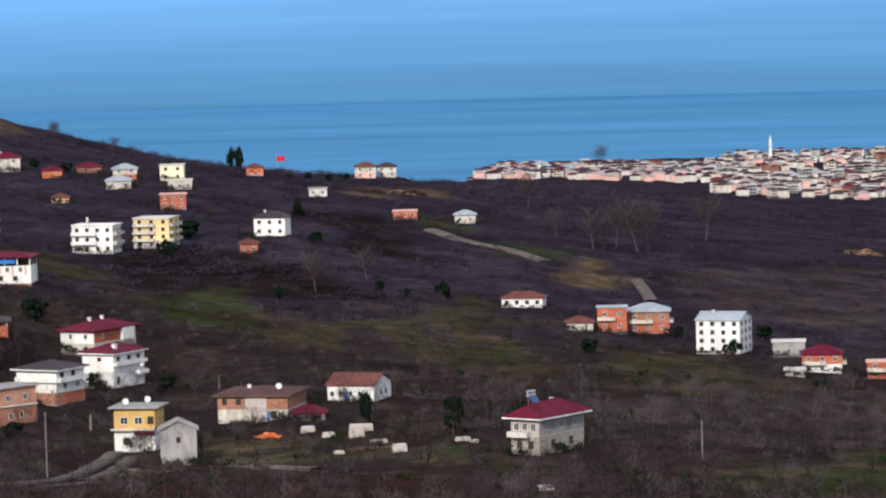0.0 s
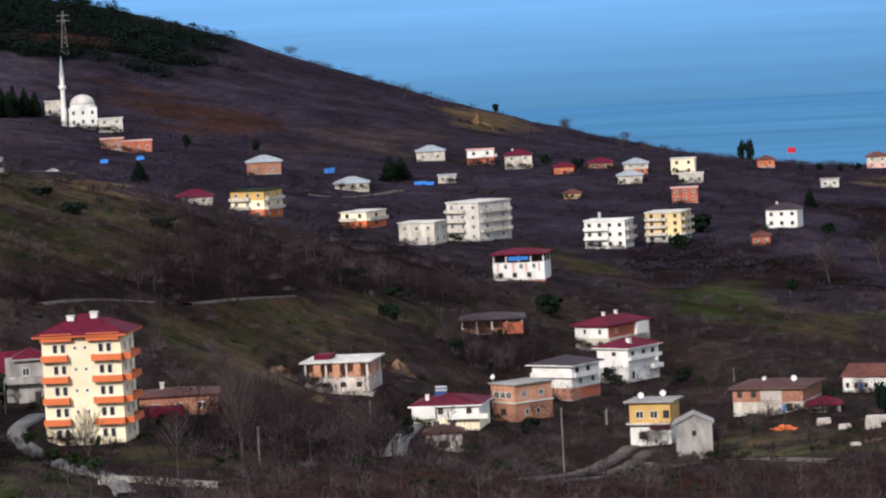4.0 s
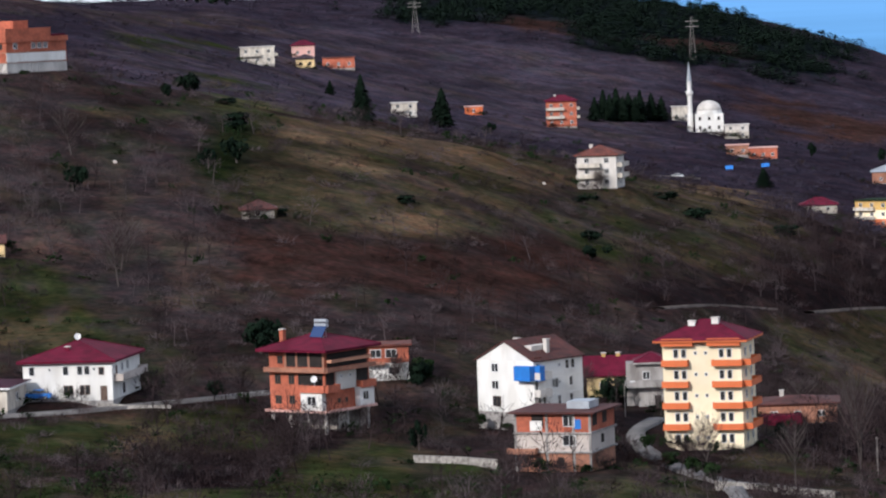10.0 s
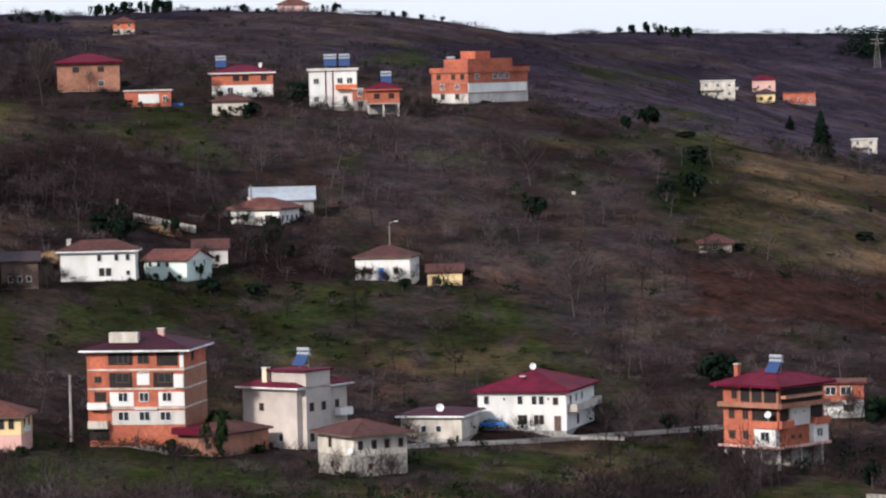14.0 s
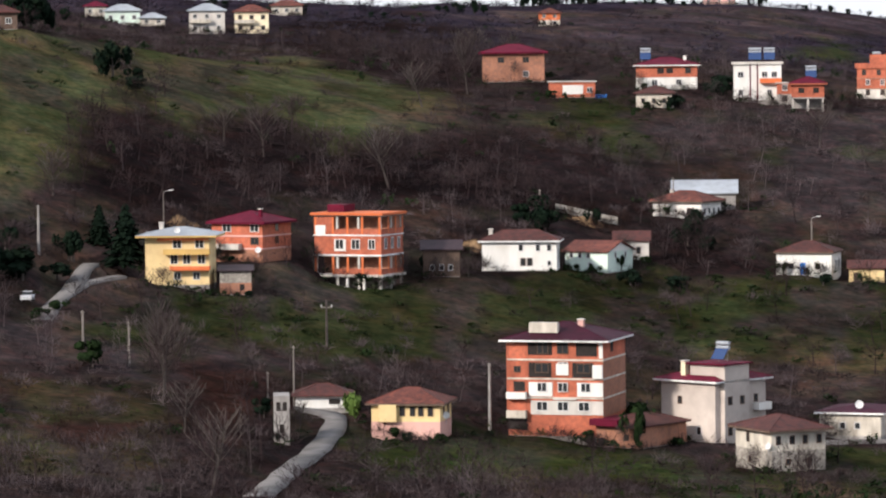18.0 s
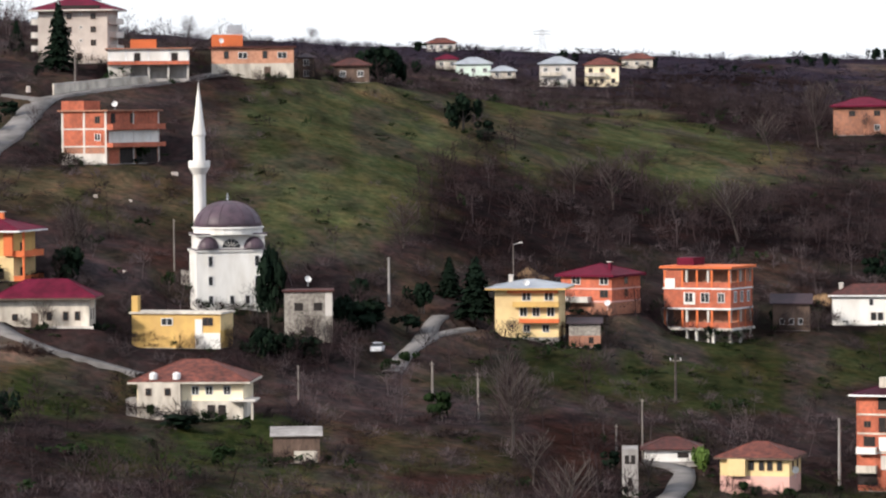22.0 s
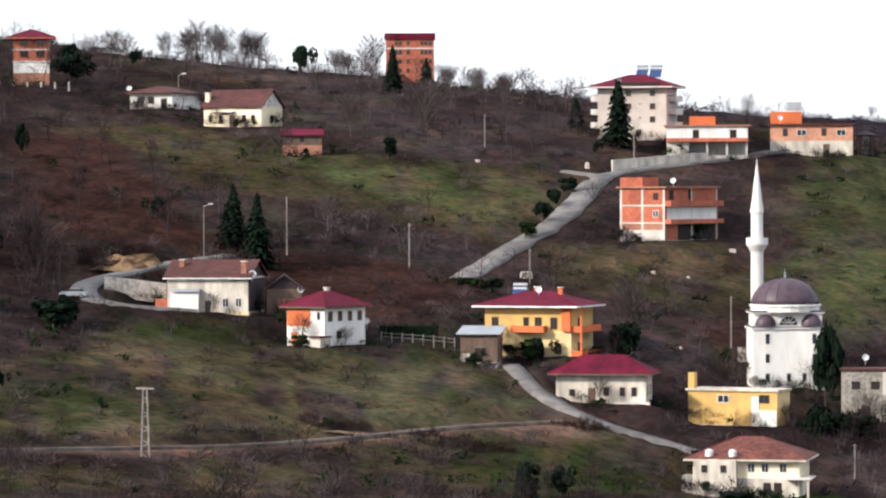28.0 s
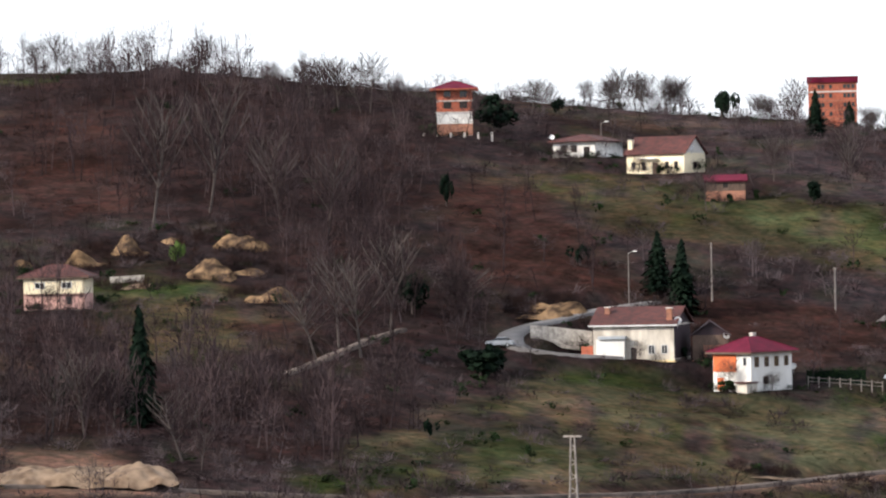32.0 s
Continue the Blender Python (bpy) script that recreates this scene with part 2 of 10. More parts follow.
site("mq1b", -336.7, 1502.4, 127.9, 12.6, 7.3, 6.0, 5.1)
site("mq1c", -308.3, 1468.0, 121.6, 11.9, 8.8, 7.0, 5.0)
site("br3", -293.6, 1398.1, 118.4, 11.9, 7.8, 6.2, 3.4)
site("br4", -284.7, 1399.5, 116.8, 11.5, 9.9, 8.0, 3.8)
site("redh", -357.5, 1399.8, 130.2, 14.3, 10.8, 8.6, 9.0)
site("red7", -383.7, 1377.4, 135.8, 15.6, 6.3, 6.0, 3.0)
site("cons", -117.1, 758.5, 96.4, -3.2, 12.4, 12.8, 5.6)
site("pvil", -95.8, 751.0, 89.2, -2.7, 12.6, 12.1, 4.6)
site("pvl2", -92.2, 710.5, 89.5, 7.4, 6.5, 6.0, 3.4)
site("pav2", -107.8, 927.8, 90.7, 6.6, 14.2, 11.4, 3.3)
site("bk2", -86.4, 788.0, 86.2, -43.7, 7.2, 9.6, 7.0)
site("apt", -124.0, 565.6, 110.4, 0.4, 11.4, 9.6, 15.2)
site("apt2", -139.9, 597.3, 112.9, 13.2, 4.1, 6.0, 6.9)
site("wbl", -149.8, 562.6, 113.9, -25.1, 10.6, 11.0, 9.9)
site("sbr", -135.6, 526.7, 112.1, -5.6, 10.6, 9.9, 7.8)
site("yel9", -146.9, 601.9, 114.3, 13.7, 8.5, 6.8, 3.5)
site("lowred", -120.7, 613.3, 108.9, 11.1, 12.1, 9.7, 2.9)
site("big", -174.2, 539.4, 116.5, -20.1, 9.8, 10.2, 11.2)
site("big2", -177.4, 582.6, 119.1, 16.9, 6.6, 6.0, 5.1)
site("far1", -468.8, 1447.6, 157.8, 17.9, 8.6, 6.9, 4.2)
site("far2", -449.1, 1388.7, 154.4, 17.9, 6.7, 6.0, 3.2)
site("far3", -451.5, 1436.3, 153.2, 17.5, 11.9, 9.5, 3.8)
site("ruin", -232.2, 687.0, 138.3, 18.7, 5.8, 6.0, 1.5)
site("fw9", -357.2, 1202.0, 140.7, 16.5, 7.8, 6.3, 4.5)
site("wvil", -213.4, 548.6, 120.4, 6.3, 13.2, 16.3, 5.6)
site("low13", -221.7, 532.2, 120.4, 7.6, 8.9, 11.1, 3.2)
site("sol", -235.5, 512.4, 120.8, -15.3, 9.8, 10.9, 8.4)
site("gray", -218.0, 495.6, 119.0, -36.3, 9.7, 8.2, 5.4)
site("orb", -252.1, 500.0, 122.2, 11.8, 13.5, 12.4, 13.1)
site("smb", -240.5, 499.6, 121.0, -9.3, 7.2, 11.3, 2.8)
site("lith", -273.9, 635.2, 136.7, 11.3, 9.5, 7.8, 3.7)
site("lit2", -263.2, 635.0, 135.6, 22.5, 5.9, 6.0, 2.3)
site("brn", -306.0, 655.1, 144.8, -5.0, 10.0, 7.0, 3.2)
site("brn2", -306.0, 662.6, 146.2, 24.8, 11.1, 8.9, 3.2)
site("hw", -300.4, 608.1, 138.1, -3.7, 8.2, 8.4, 3.5)
site("hw2", -299.9, 619.7, 139.6, 25.8, 5.8, 6.0, 3.2)
site("oru", -318.2, 789.4, 164.5, -23.0, 10.8, 17.7, 6.2)
site("or3", -322.9, 748.9, 162.5, 23.3, 6.5, 6.0, 5.4)
site("wsol", -337.0, 755.8, 164.6, 24.0, 9.7, 7.8, 7.3)
site("gru", -349.6, 733.8, 163.5, 20.5, 7.1, 6.5, 2.8)
site("oru0", -370.1, 737.5, 165.6, 26.6, 9.4, 7.5, 3.1)
site("rw4", -360.5, 762.3, 166.9, 25.3, 12.6, 10.1, 4.9)
site("ob", -320.0, 561.2, 139.8, 4.7, 11.7, 8.3, 9.5)
site("rbr", -333.1, 549.8, 142.4, 1.2, 9.2, 9.1, 6.0)
site("yst", -331.2, 525.7, 140.0, 24.2, 9.8, 8.0, 7.2)
site("stk", -323.0, 528.3, 138.5, 31.4, 4.8, 6.0, 3.5)
site("shw", -311.6, 573.4, 139.0, 28.5, 5.9, 6.0, 4.4)
site("wh19", -307.4, 593.2, 139.0, 22.4, 12.3, 6.4, 4.8)
site("yh", -263.3, 475.6, 123.3, 17.0, 9.4, 7.6, 4.7)
site("gr19", -280.8, 482.1, 126.3, 30.2, 7.6, 6.1, 1.6)
site("mrf", -397.4, 764.2, 168.7, 27.5, 13.1, 10.5, 6.0)
site("fr1", -562.0, 1104.9, 182.5, 27.0, 6.5, 6.0, 4.0)
site("wf1", -564.3, 910.2, 180.6, 31.8, 9.4, 7.5, 5.9)
site("wf2", -563.2, 931.1, 180.6, 31.2, 9.1, 7.3, 5.7)
site("wf0", -597.4, 920.7, 183.9, 33.0, 9.1, 7.3, 3.0)
site("hillh", -421.2, 536.9, 166.4, 8.1, 8.6, 17.8, 8.7)
site("terr", -451.1, 586.3, 181.0, 37.6, 14.7, 11.8, 5.3)
site("ortp", -443.4, 607.9, 180.9, 36.1, 15.1, 12.0, 5.6)
site("tall", -467.8, 586.9, 184.0, 26.6, 12.9, 10.0, 9.7)
site("yelv", -393.0, 469.0, 150.0, 20.0, 13.8, 9.8, 7.4)
site("maro", -370.7, 457.1, 144.1, 31.0, 13.1, 7.0, 4.1)
site("ywl", -355.3, 469.1, 140.8, 17.1, 13.6, 5.5, 4.9)
site("nearh", -329.1, 437.3, 133.8, 29.0, 14.3, 10.9, 4.9)
site("shd", -303.6, 424.9, 129.7, 35.5, 6.0, 6.0, 3.4)
site("mosq", -364.3, 492.6, 145.2, 44.5, 10.7, 7.9, 8.8)
site("gbl", -347.1, 489.2, 140.7, 35.4, 7.1, 6.0, 7.5)
site("whr", -412.3, 442.5, 152.0, 3.0, 7.3, 9.5, 5.6)
site("bro", -434.1, 441.3, 156.4, 32.5, 12.5, 12.3, 5.5)
site("rtop", -569.1, 528.6, 195.3, 47.1, 6.8, 6.0, 8.8)
site("frm2", -542.2, 537.8, 190.3, 25.2, 8.4, 15.4, 2.8)
site("frm", -520.0, 535.9, 186.6, 19.1, 11.6, 9.3, 3.8)
site("sml", -494.1, 524.2, 181.2, 43.3, 7.0, 6.0, 3.5)
site("redt", -759.9, 850.7, 204.5, 41.8, 13.5, 10.8, 12.7)
site("cab", -393.1, 455.8, 149.5, 32.8, 5.5, 6.0, 4.0)
site("dbarn", -426.3, 448.2, 156.2, 43.6, 5.4, 6.0, 3.8)
site("ruinw", -272.1, 456.2, 124.5, 30.8, 2.1, 6.0, 5.8)
site("or13", -328.9, 753.8, 163.7, 23.6, 5.4, 6.0, 4.3)
site("llh", -499.9, 380.0, 165.8, 40.8, 9.5, 6.7, 4.9)
site("rg1", -699.7, 1059.9, 193.4, 33.4, 8.9, 6.2, 2.2)
site("rg2", -592.8, 913.3, 183.7, 33.0, 9.4, 6.6, 3.2)
site("rg3", -612.7, 930.5, 185.9, 33.4, 5.8, 5.0, 2.6)
site("rg4", -584.7, 915.5, 182.9, 32.6, 6.5, 5.0, 2.0)
site("rg5", -688.7, 1042.9, 192.8, 33.4, 8.7, 6.1, 2.4)
site("rg6", -610.3, 1029.0, 186.4, 30.7, 9.2, 6.4, 2.7)
site("rg7", -606.0, 1325.9, 191.2, 24.6, 11.2, 7.8, 2.3)
site("sh1", -436.8, 615.8, 180.6, 35.4, 3.0, 5.0, 4.0)
site("sh2", -433.7, 626.1, 180.2, 34.8, 6.6, 5.0, 3.0)
site("far4", -446.0, 1325.7, 157.1, 18.6, 11.7, 8.2, 5.9)

# ---------- plan fitted to the camera's view: the lie of the land (bearing to the left in degrees, distance, level) ---
LAND = {}
LAND["foreground"] = [
    (6.4, 541, 104), (3.2, 564, 100), (-0.0, 581, 97), (-3.3, 586, 95),
    (-6.2, 607, 92), (11.0, 528, 109), (13.6, 512, 112), (18.7, 500, 116),
    (11.9, 521, 110), (21.5, 499, 117), (25.5, 497, 119), (29.9, 508, 123),
    (32.4, 463, 125), (34.7, 536, 130), (29.1, 502, 122), (26.7, 526, 121),
    (39.2, 493, 133), (34.4, 533, 129), (46.0, 471, 140), (42.0, 533, 140),
    (43.6, 563, 146), (44.4, 597, 153), (47.3, 504, 144), (52.1, 484, 146),
    (52.4, 506, 148), (48.0, 593, 157), (44.8, 569, 149),
]
LAND["lower valley"] = [
    (-5.7, 683, 87), (-3.3, 622, 92), (-0.5, 980, 75), (-2.5, 836, 81),
    (-4.1, 801, 81), (-5.7, 883, 73), (1.5, 1041, 77), (3.9, 1071, 83),
    (1.1, 1205, 78), (-0.9, 1390, 76), (-3.3, 1357, 67), (-5.3, 1241, 62),
    (-1.7, 1579, 73), (-4.1, 1685, 60), (-5.7, 1996, 43), (-3.4, 2300, 36),
    (-1.0, 2400, 37), (0.6, 2100, 56), (-4.9, 2395, 27), (-5.0, 2927, 10),
]
LAND["mid hill"] = [
    (12.2, 958, 128), (11.0, 970, 121), (9.8, 981, 114), (8.7, 1015, 106),
    (7.5, 1017, 98), (7.9, 880, 96), (9.5, 846, 105), (11.1, 733, 109),
    (11.9, 750, 114), (13.5, 802, 127), (15.0, 861, 139), (15.8, 946, 144),
    (18.6, 648, 126), (16.2, 663, 124), (16.1, 748, 134), (16.9, 830, 145),
    (18.4, 860, 153), (19.6, 865, 158), (20.1, 754, 147), (20.1, 689, 135),
    (20.8, 813, 158), (21.4, 621, 125), (19.8, 648, 128), (19.0, 743, 142),
    (21.4, 729, 144), (20.1, 827, 157),
]
LAND["upper houses"] = [
    (24.6, 663, 134), (26.2, 647, 134), (21.7, 782, 155), (24.5, 772, 156),
    (26.1, 784, 160), (20.8, 889, 163), (27.5, 630, 133), (27.4, 677, 142),
]
LAND["green hill"] = [
    (29.9, 613, 135), (33.1, 575, 133), (30.7, 689, 152), (31.5, 729, 162),
    (32.3, 827, 175), (33.9, 826, 180), (35.5, 771, 181), (30.3, 879, 172),
    (29.1, 817, 167), (28.3, 769, 160), (27.5, 739, 154), (26.3, 767, 157),
    (35.1, 771, 180), (33.9, 823, 179), (32.3, 810, 174), (34.3, 694, 164),
    (34.8, 649, 153), (36.7, 740, 181), (38.3, 629, 154),
]
LAND["left slope"] = [
    (42.0, 619, 156), (42.0, 658, 166), (40.4, 699, 176), (42.0, 714, 180),
    (42.8, 762, 190), (43.6, 870, 201), (45.2, 878, 204), (41.6, 861, 197),
    (40.0, 785, 190), (39.3, 746, 185), (46.5, 776, 195), (46.0, 646, 166),
    (47.1, 598, 157), (48.8, 594, 158), (50.0, 622, 164), (51.2, 695, 181),
    (48.8, 710, 183), (46.8, 718, 184), (51.1, 846, 209), (52.7, 902, 219),
    (49.5, 829, 206), (48.1, 773, 196), (53.5, 721, 186), (53.2, 601, 162),
    (51.6, 535, 151),
]
LAND["far ridge"] = [
    (12.3, 2007, 170), (10.9, 1941, 154), (9.5, 1902, 138), (8.6, 1975, 128),
    (7.2, 1804, 112), (6.2, 1903, 102), (4.6, 1800, 92), (11.0, 1597, 125),
    (9.4, 1529, 112), (14.1, 1588, 140), (7.8, 1610, 110), (11.0, 1420, 115),
    (6.2, 1864, 103), (5.4, 1790, 97), (4.6, 1850, 87), (3.6, 1900, 79),
    (2.2, 1950, 70), (-0.2, 2100, 58), (12.4, 2019, 172), (16.0, 1607, 152),
    (18.4, 1607, 166), (16.8, 1848, 176), (15.2, 1559, 143), (17.6, 1334, 148),
    (14.9, 1746, 161), (17.3, 1934, 179), (19.7, 1526, 170),
]
LAND["far ridge 2"] = [
    (19.7, 1870, 183), (18.9, 1250, 155), (25.1, 1327, 186), (23.5, 1452, 192),
    (26.3, 1398, 191), (28.1, 1299, 188), (29.3, 1221, 186), (30.1, 1153, 183),
    (30.8, 1119, 182), (28.7, 1014, 176), (32.7, 1286, 194), (30.3, 1471, 189),
    (28.7, 1350, 190),
]
LAND["behind the crests"] = [
    (12.2, 1000, 117), (11.1, 905, 118), (18.5, 980, 142), (16.1, 980, 135),
    (20.8, 960, 147), (20.1, 930, 148), (18.1, 950, 145), (32.3, 900, 167),
    (33.9, 900, 171), (35.5, 900, 174), (29.9, 769, 164), (35.1, 900, 172),
    (32.7, 900, 164), (43.6, 1061, 186), (45.2, 1061, 191), (40.4, 960, 180),
    (51.2, 1050, 201), (52.7, 1050, 208), (48.8, 1061, 195), (46.4, 1050, 202),
    (12.3, 2401, 129), (9.6, 2542, 75), (7.3, 2431, 51), (12.8, 2402, 132),
    (18.9, 2431, 140), (22.9, 2171, 160), (25.1, 1768, 160),
]
LAND["behind the crests 2"] = [
    (29.1, 1658, 155), (30.3, 1879, 158), (40.4, 1547, 172), (45.2, 1525, 183),
    (51.2, 1519, 183),
]


# ---------- terrain ----------
class Terrain:
    """The slope of the land as a smooth sheet through levels fitted to the camera's view."""

    STRETCH = 30.0

    def __init__(self):
        rows = []
        for x, y, z, turn, w, d, h in SITES.values():
            a, r = radians(turn), 0.5 * d
            fx, fy = x + r * math.sin(a), y - r * math.cos(a)
            rows.append((math.degrees(math.atan2(-fx, fy)), math.hypot(fx, fy), z, 0.06))
        for name, pts in LAND.items():
            give = 3.0 if name.startswith("behind") else 0.12 if name.startswith("far") else 0.35
            rows += [(a, d, z, give) for a, d, z in pts]
        for a in range(-12, 70, 5):
            rows += [(a, 6, 172.5, 0.1), (a, 60, 160, 1), (a, 200, 140 + 0.3 * a, 1), (a, 360, 118 + 0.45 * a, 1)]
            rows += [(a, 3570, 0, 0.1), (a, 4000, -12, 0.1), (a, 5200, -30, 0.1)]
        r = np.array(rows)
        self.c = np.stack([r[:, 0], self.STRETCH * np.log(r[:, 1])], 1)
        v = np.degrees(np.arctan2(r[:, 2] - EYE[2], r[:, 1]))
        k = self.kernel(self.c, self.c) + np.diag(r[:, 3]) * 60.0
        p = np.concatenate([np.ones((len(r), 1)), self.c], 1)
        full = np.block([[k, p], [p.T, np.zeros((3, 3))]])
        self.w = np.linalg.solve(full, np.concatenate([v, np.zeros(3)]))

    @staticmethod
    def kernel(a, b):
        d2 = ((a[:, None, :] - b[None, :, :]) ** 2).sum(-1) + 1e-12
        return 0.5 * d2 * np.log(d2)

    def at(self, az, dist):
        """Level of the land at bearings (degrees to the left) and distances."""
        q = np.stack([np.ravel(az), self.STRETCH * np.log(np.ravel(dist))], 1)
        out = np.empty(len(q))
        for i in range(0, len(q), 20000):
            s = q[i:i + 20000]
            out[i:i + 20000] = self.kernel(s, self.c) @ self.w[:-3] + self.w[-3] + s @ self.w[-2:]
        d = np.ravel(dist)
        coast = 2150 + 1190 * np.clip((0.3 - np.ravel(az)) / 1.5, 0, 1)
        fall = np.where(np.ravel(az) < 5, np.clip(d - coast, 0, 400) * 0.09, 0)
        return EYE[2] + d * np.tan(np.radians(out)) - fall

    def level(self, x, y):
        x, y = np.atleast_1d(np.asarray(x, float)), np.atleast_1d(np.asarray(y, float))
        return self.at(np.degrees(np.arctan2(-x, y)), np.maximum(np.hypot(x, y), 5))


LANDFORM = Terrain()


# ---------- shapes ----------
class Geo:
    """Collects corners and faces of one mesh."""

    def __init__(self):
        self.v, self.f = [], []

    def add(self, verts, faces):
        n = len(self.v)
        self.v += [tuple(p) for p in verts]
        self.f += [tuple(n + i for i in f) for f in faces]
        return self

    def box(self, x0, x1, y0, y1, z0, z1):
        return self.add([(x0, y0, z0), (x1, y0, z0), (x1, y1, z0), (x0, y1, z0), (x0, y0, z1), (x1, y0, z1), (x1, y1, z1), (x0, y1, z1)],
                        [(0, 3, 2, 1), (4, 5, 6, 7), (0, 1, 5, 4), (1, 2, 6, 5), (2, 3, 7, 6), (3, 0, 4, 7)])

    def lathe(self, profile, n=12, cx=0.0, cy=0.0, turn=0.0):
        """Rings of radius r at height z, closed at both ends."""
        base = len(self.v)
        for r, z in profile:
            for i in range(n):
                a = turn + 2 * math.pi * i / n
                self.v.append((cx + r * math.cos(a), cy + r * math.sin(a), z))
        for k in range(len(profile) - 1):
            for i in range(n):
                j = (i + 1) % n
                self.f.append((base + k * n + i, base + k * n + j, base + (k + 1) * n + j, base + (k + 1) * n + i))
        self.f.append(tuple(base + i for i in reversed(range(n))))
        self.f.append(tuple(base + (len(profile) - 1) * n + i for i in range(n)))
        return self

    def limb(self, p, q, r0, r1, n=4):
        p, q = Vector(p), Vector(q)
        d = (q - p).normalized()
        s = d.orthogonal().normalized()
        t = d.cross(s)
        base = len(self.v)
        for c, r in ((p, r0), (q, r1)):
            for i in range(n):
                a = 2 * math.pi * i / n
                self.v.append(tuple(c + s * (r * math.cos(a)) + t * (r * math.sin(a))))
        for i in range(n):
            j = (i + 1) % n
            self.f.append((base + i, base + j, base + n + j, base + n + i))
        return self

    def mesh(self, name, material, smooth=False):
        me = bpy.data.meshes.new(name)
        me.from_pydata(self.v, [], self.f)
        me.materials.append(material)
        if smooth:
            me.polygons.foreach_set("use_smooth", [True] * len(me.polygons))
        return me


def part(name, geo, material, parent, label="", m=None, smooth=False):
    """One mesh under a thing or under a part."""
    ob = new(name, geo.mesh(name, M[material] if isinstance(material, str) else material, smooth) if isinstance(geo, Geo) else geo)
    ob.parent = parent
    if m is not None:
        ob.matrix_basis = m
    return tagged(ob, label)


def thing(name, label, category, m, group=""):
    ob = new(name)
    ob.matrix_basis = m
    ob.empty_display_size = 0.5
    return tagged(ob, label, category, group)


def big_mesh(name, verts, faces, material):
    """A large mesh from arrays of corners and of triangles or quads."""
    me = bpy.data.meshes.new(name)
    k = faces.shape[1]
    me.vertices.add(len(verts))
    me.vertices.foreach_set("co", np.ascontiguousarray(verts, dtype=np.float32).ravel())
    me.loops.add(faces.size)
    me.loops.foreach_set("vertex_index", np.ascontiguousarray(faces, dtype=np.int32).ravel())
    me.polygons.add(len(faces))
    me.polygons.foreach_set("loop_start", np.arange(0, faces.size, k, dtype=np.int32))
    me.update(calc_edges=True)
    me.materials.append(material)
    return me


RNG = np.random.default_rng(7)
LATTICE = RNG.random((256, 256))


def wave(x, y, size):
    """Smooth noise from 0 to 1 over the plan, with grains of that size in metres."""
    x, y = np.asarray(x) / size, np.asarray(y) / size
    i, j = np.floor(x).astype(int), np.floor(y).astype(int)
    u, v = x - i, y - j
    u, v = u * u * (3 - 2 * u), v * v * (3 - 2 * v)
    g = LATTICE
    a, b = g[i % 256, j % 256], g[(i + 1) % 256, j % 256]
    c, d = g[i % 256, (j + 1) % 256], g[(i + 1) % 256, (j + 1) % 256]
    return (a * (1 - u) + b * u) * (1 - v) + (c * (1 - u) + d * u) * v


# ---------- plan fitted to the camera's view: roads and land cover ---
ROADS = []


def lane(kind, width, points):
    ROADS.append((kind, width, points))


lane("dirt", 3.2, [(-65.8, 588.3), (-65.7, 662.9), (-64.6, 712.9), (-63.0, 739.4), (-62.4, 753.0)])
lane("dirt", 3.0, [(-61.8, 598.3), (-57.5, 688.1), (-49.4, 711.3), (-36.3, 709.2), (-22.7, 690.2)])
lane("dirt", 2.8, [(-61.0, 672.7), (-59.3, 725.0), (-58.6, 742.7)])
lane("road", 2.7, [(-106.9, 505.5), (-113.2, 525.7), (-118.9, 533.4), (-125.4, 543.2), (-131.7, 555.6), (-136.1, 570.1), (-136.7, 585.8)])
lane("road", 3.5, [(-113.2, 526.8), (-106.7, 527.1), (-98.8, 525.4)])
lane("road", 3.5, [(-89.0, 623.5), (-98.8, 700.4), (-101.7, 741.1)])
lane("road", 3.0, [(-235.3, 512.8), (-225.3, 517.3), (-218.3, 525.2), (-209.6, 533.6), (-201.5, 544.2), (-195.0, 552.7), (-188.7, 562.4)])
lane("road", 2.9, [(-329.7, 485.3), (-333.6, 494.2), (-336.3, 502.4), (-338.0, 509.6), (-337.4, 513.4), (-336.9, 517.1)])
lane("road", 2.8, [(-336.3, 502.4), (-339.1, 508.9), (-342.1, 515.3), (-342.8, 518.3)])
lane("road", 3.3, [(-241.2, 398.3), (-255.4, 429.2), (-263.0, 448.4), (-269.5, 464.1), (-275.3, 475.9), (-279.1, 477.5), (-281.8, 475.9)])
lane("road", 4.8, [(-422.8, 485.6), (-425.9, 494.9), (-430.2, 508.6), (-434.5, 522.5), (-440.3, 535.5), (-445.5, 545.7), (-449.3, 553.6)])
lane("road", 4.5, [(-455.2, 550.6), (-451.6, 551.7), (-449.3, 553.6)])
lane("road", 4.0, [(-449.3, 553.6), (-448.1, 565.6), (-445.5, 578.7), (-445.3, 593.7), (-449.3, 613.1)])
lane("road", 2.9, [(-388.8, 457.4), (-378.2, 450.8), (-368.5, 446.7), (-360.5, 445.8), (-353.4, 447.1), (-346.8, 448.0)])
lane("road", 4.0, [(-452.8, 463.2), (-454.3, 452.6), (-453.2, 442.8), (-451.9, 433.3), (-448.8, 427.5), (-443.6, 424.1), (-438.9, 425.4), (-432.7, 435.2)])
lane("dirt", 3.0, [(-271.7, 1136.4), (-274.9, 1204.8), (-272.4, 1233.6)])
lane("dirt", 5.0, [(-4.5, 1410.2), (7.0, 1379.5), (22.1, 1362.8), (33.7, 1335.6)])
lane("dirt", 4.0, [(62.1, 1305.5), (63.1, 1271.9), (63.4, 1236.6)])
lane("dirt", 2.0, [(-442.9, 376.6), (-450.6, 393.0), (-456.6, 406.3), (-459.1, 414.6)])
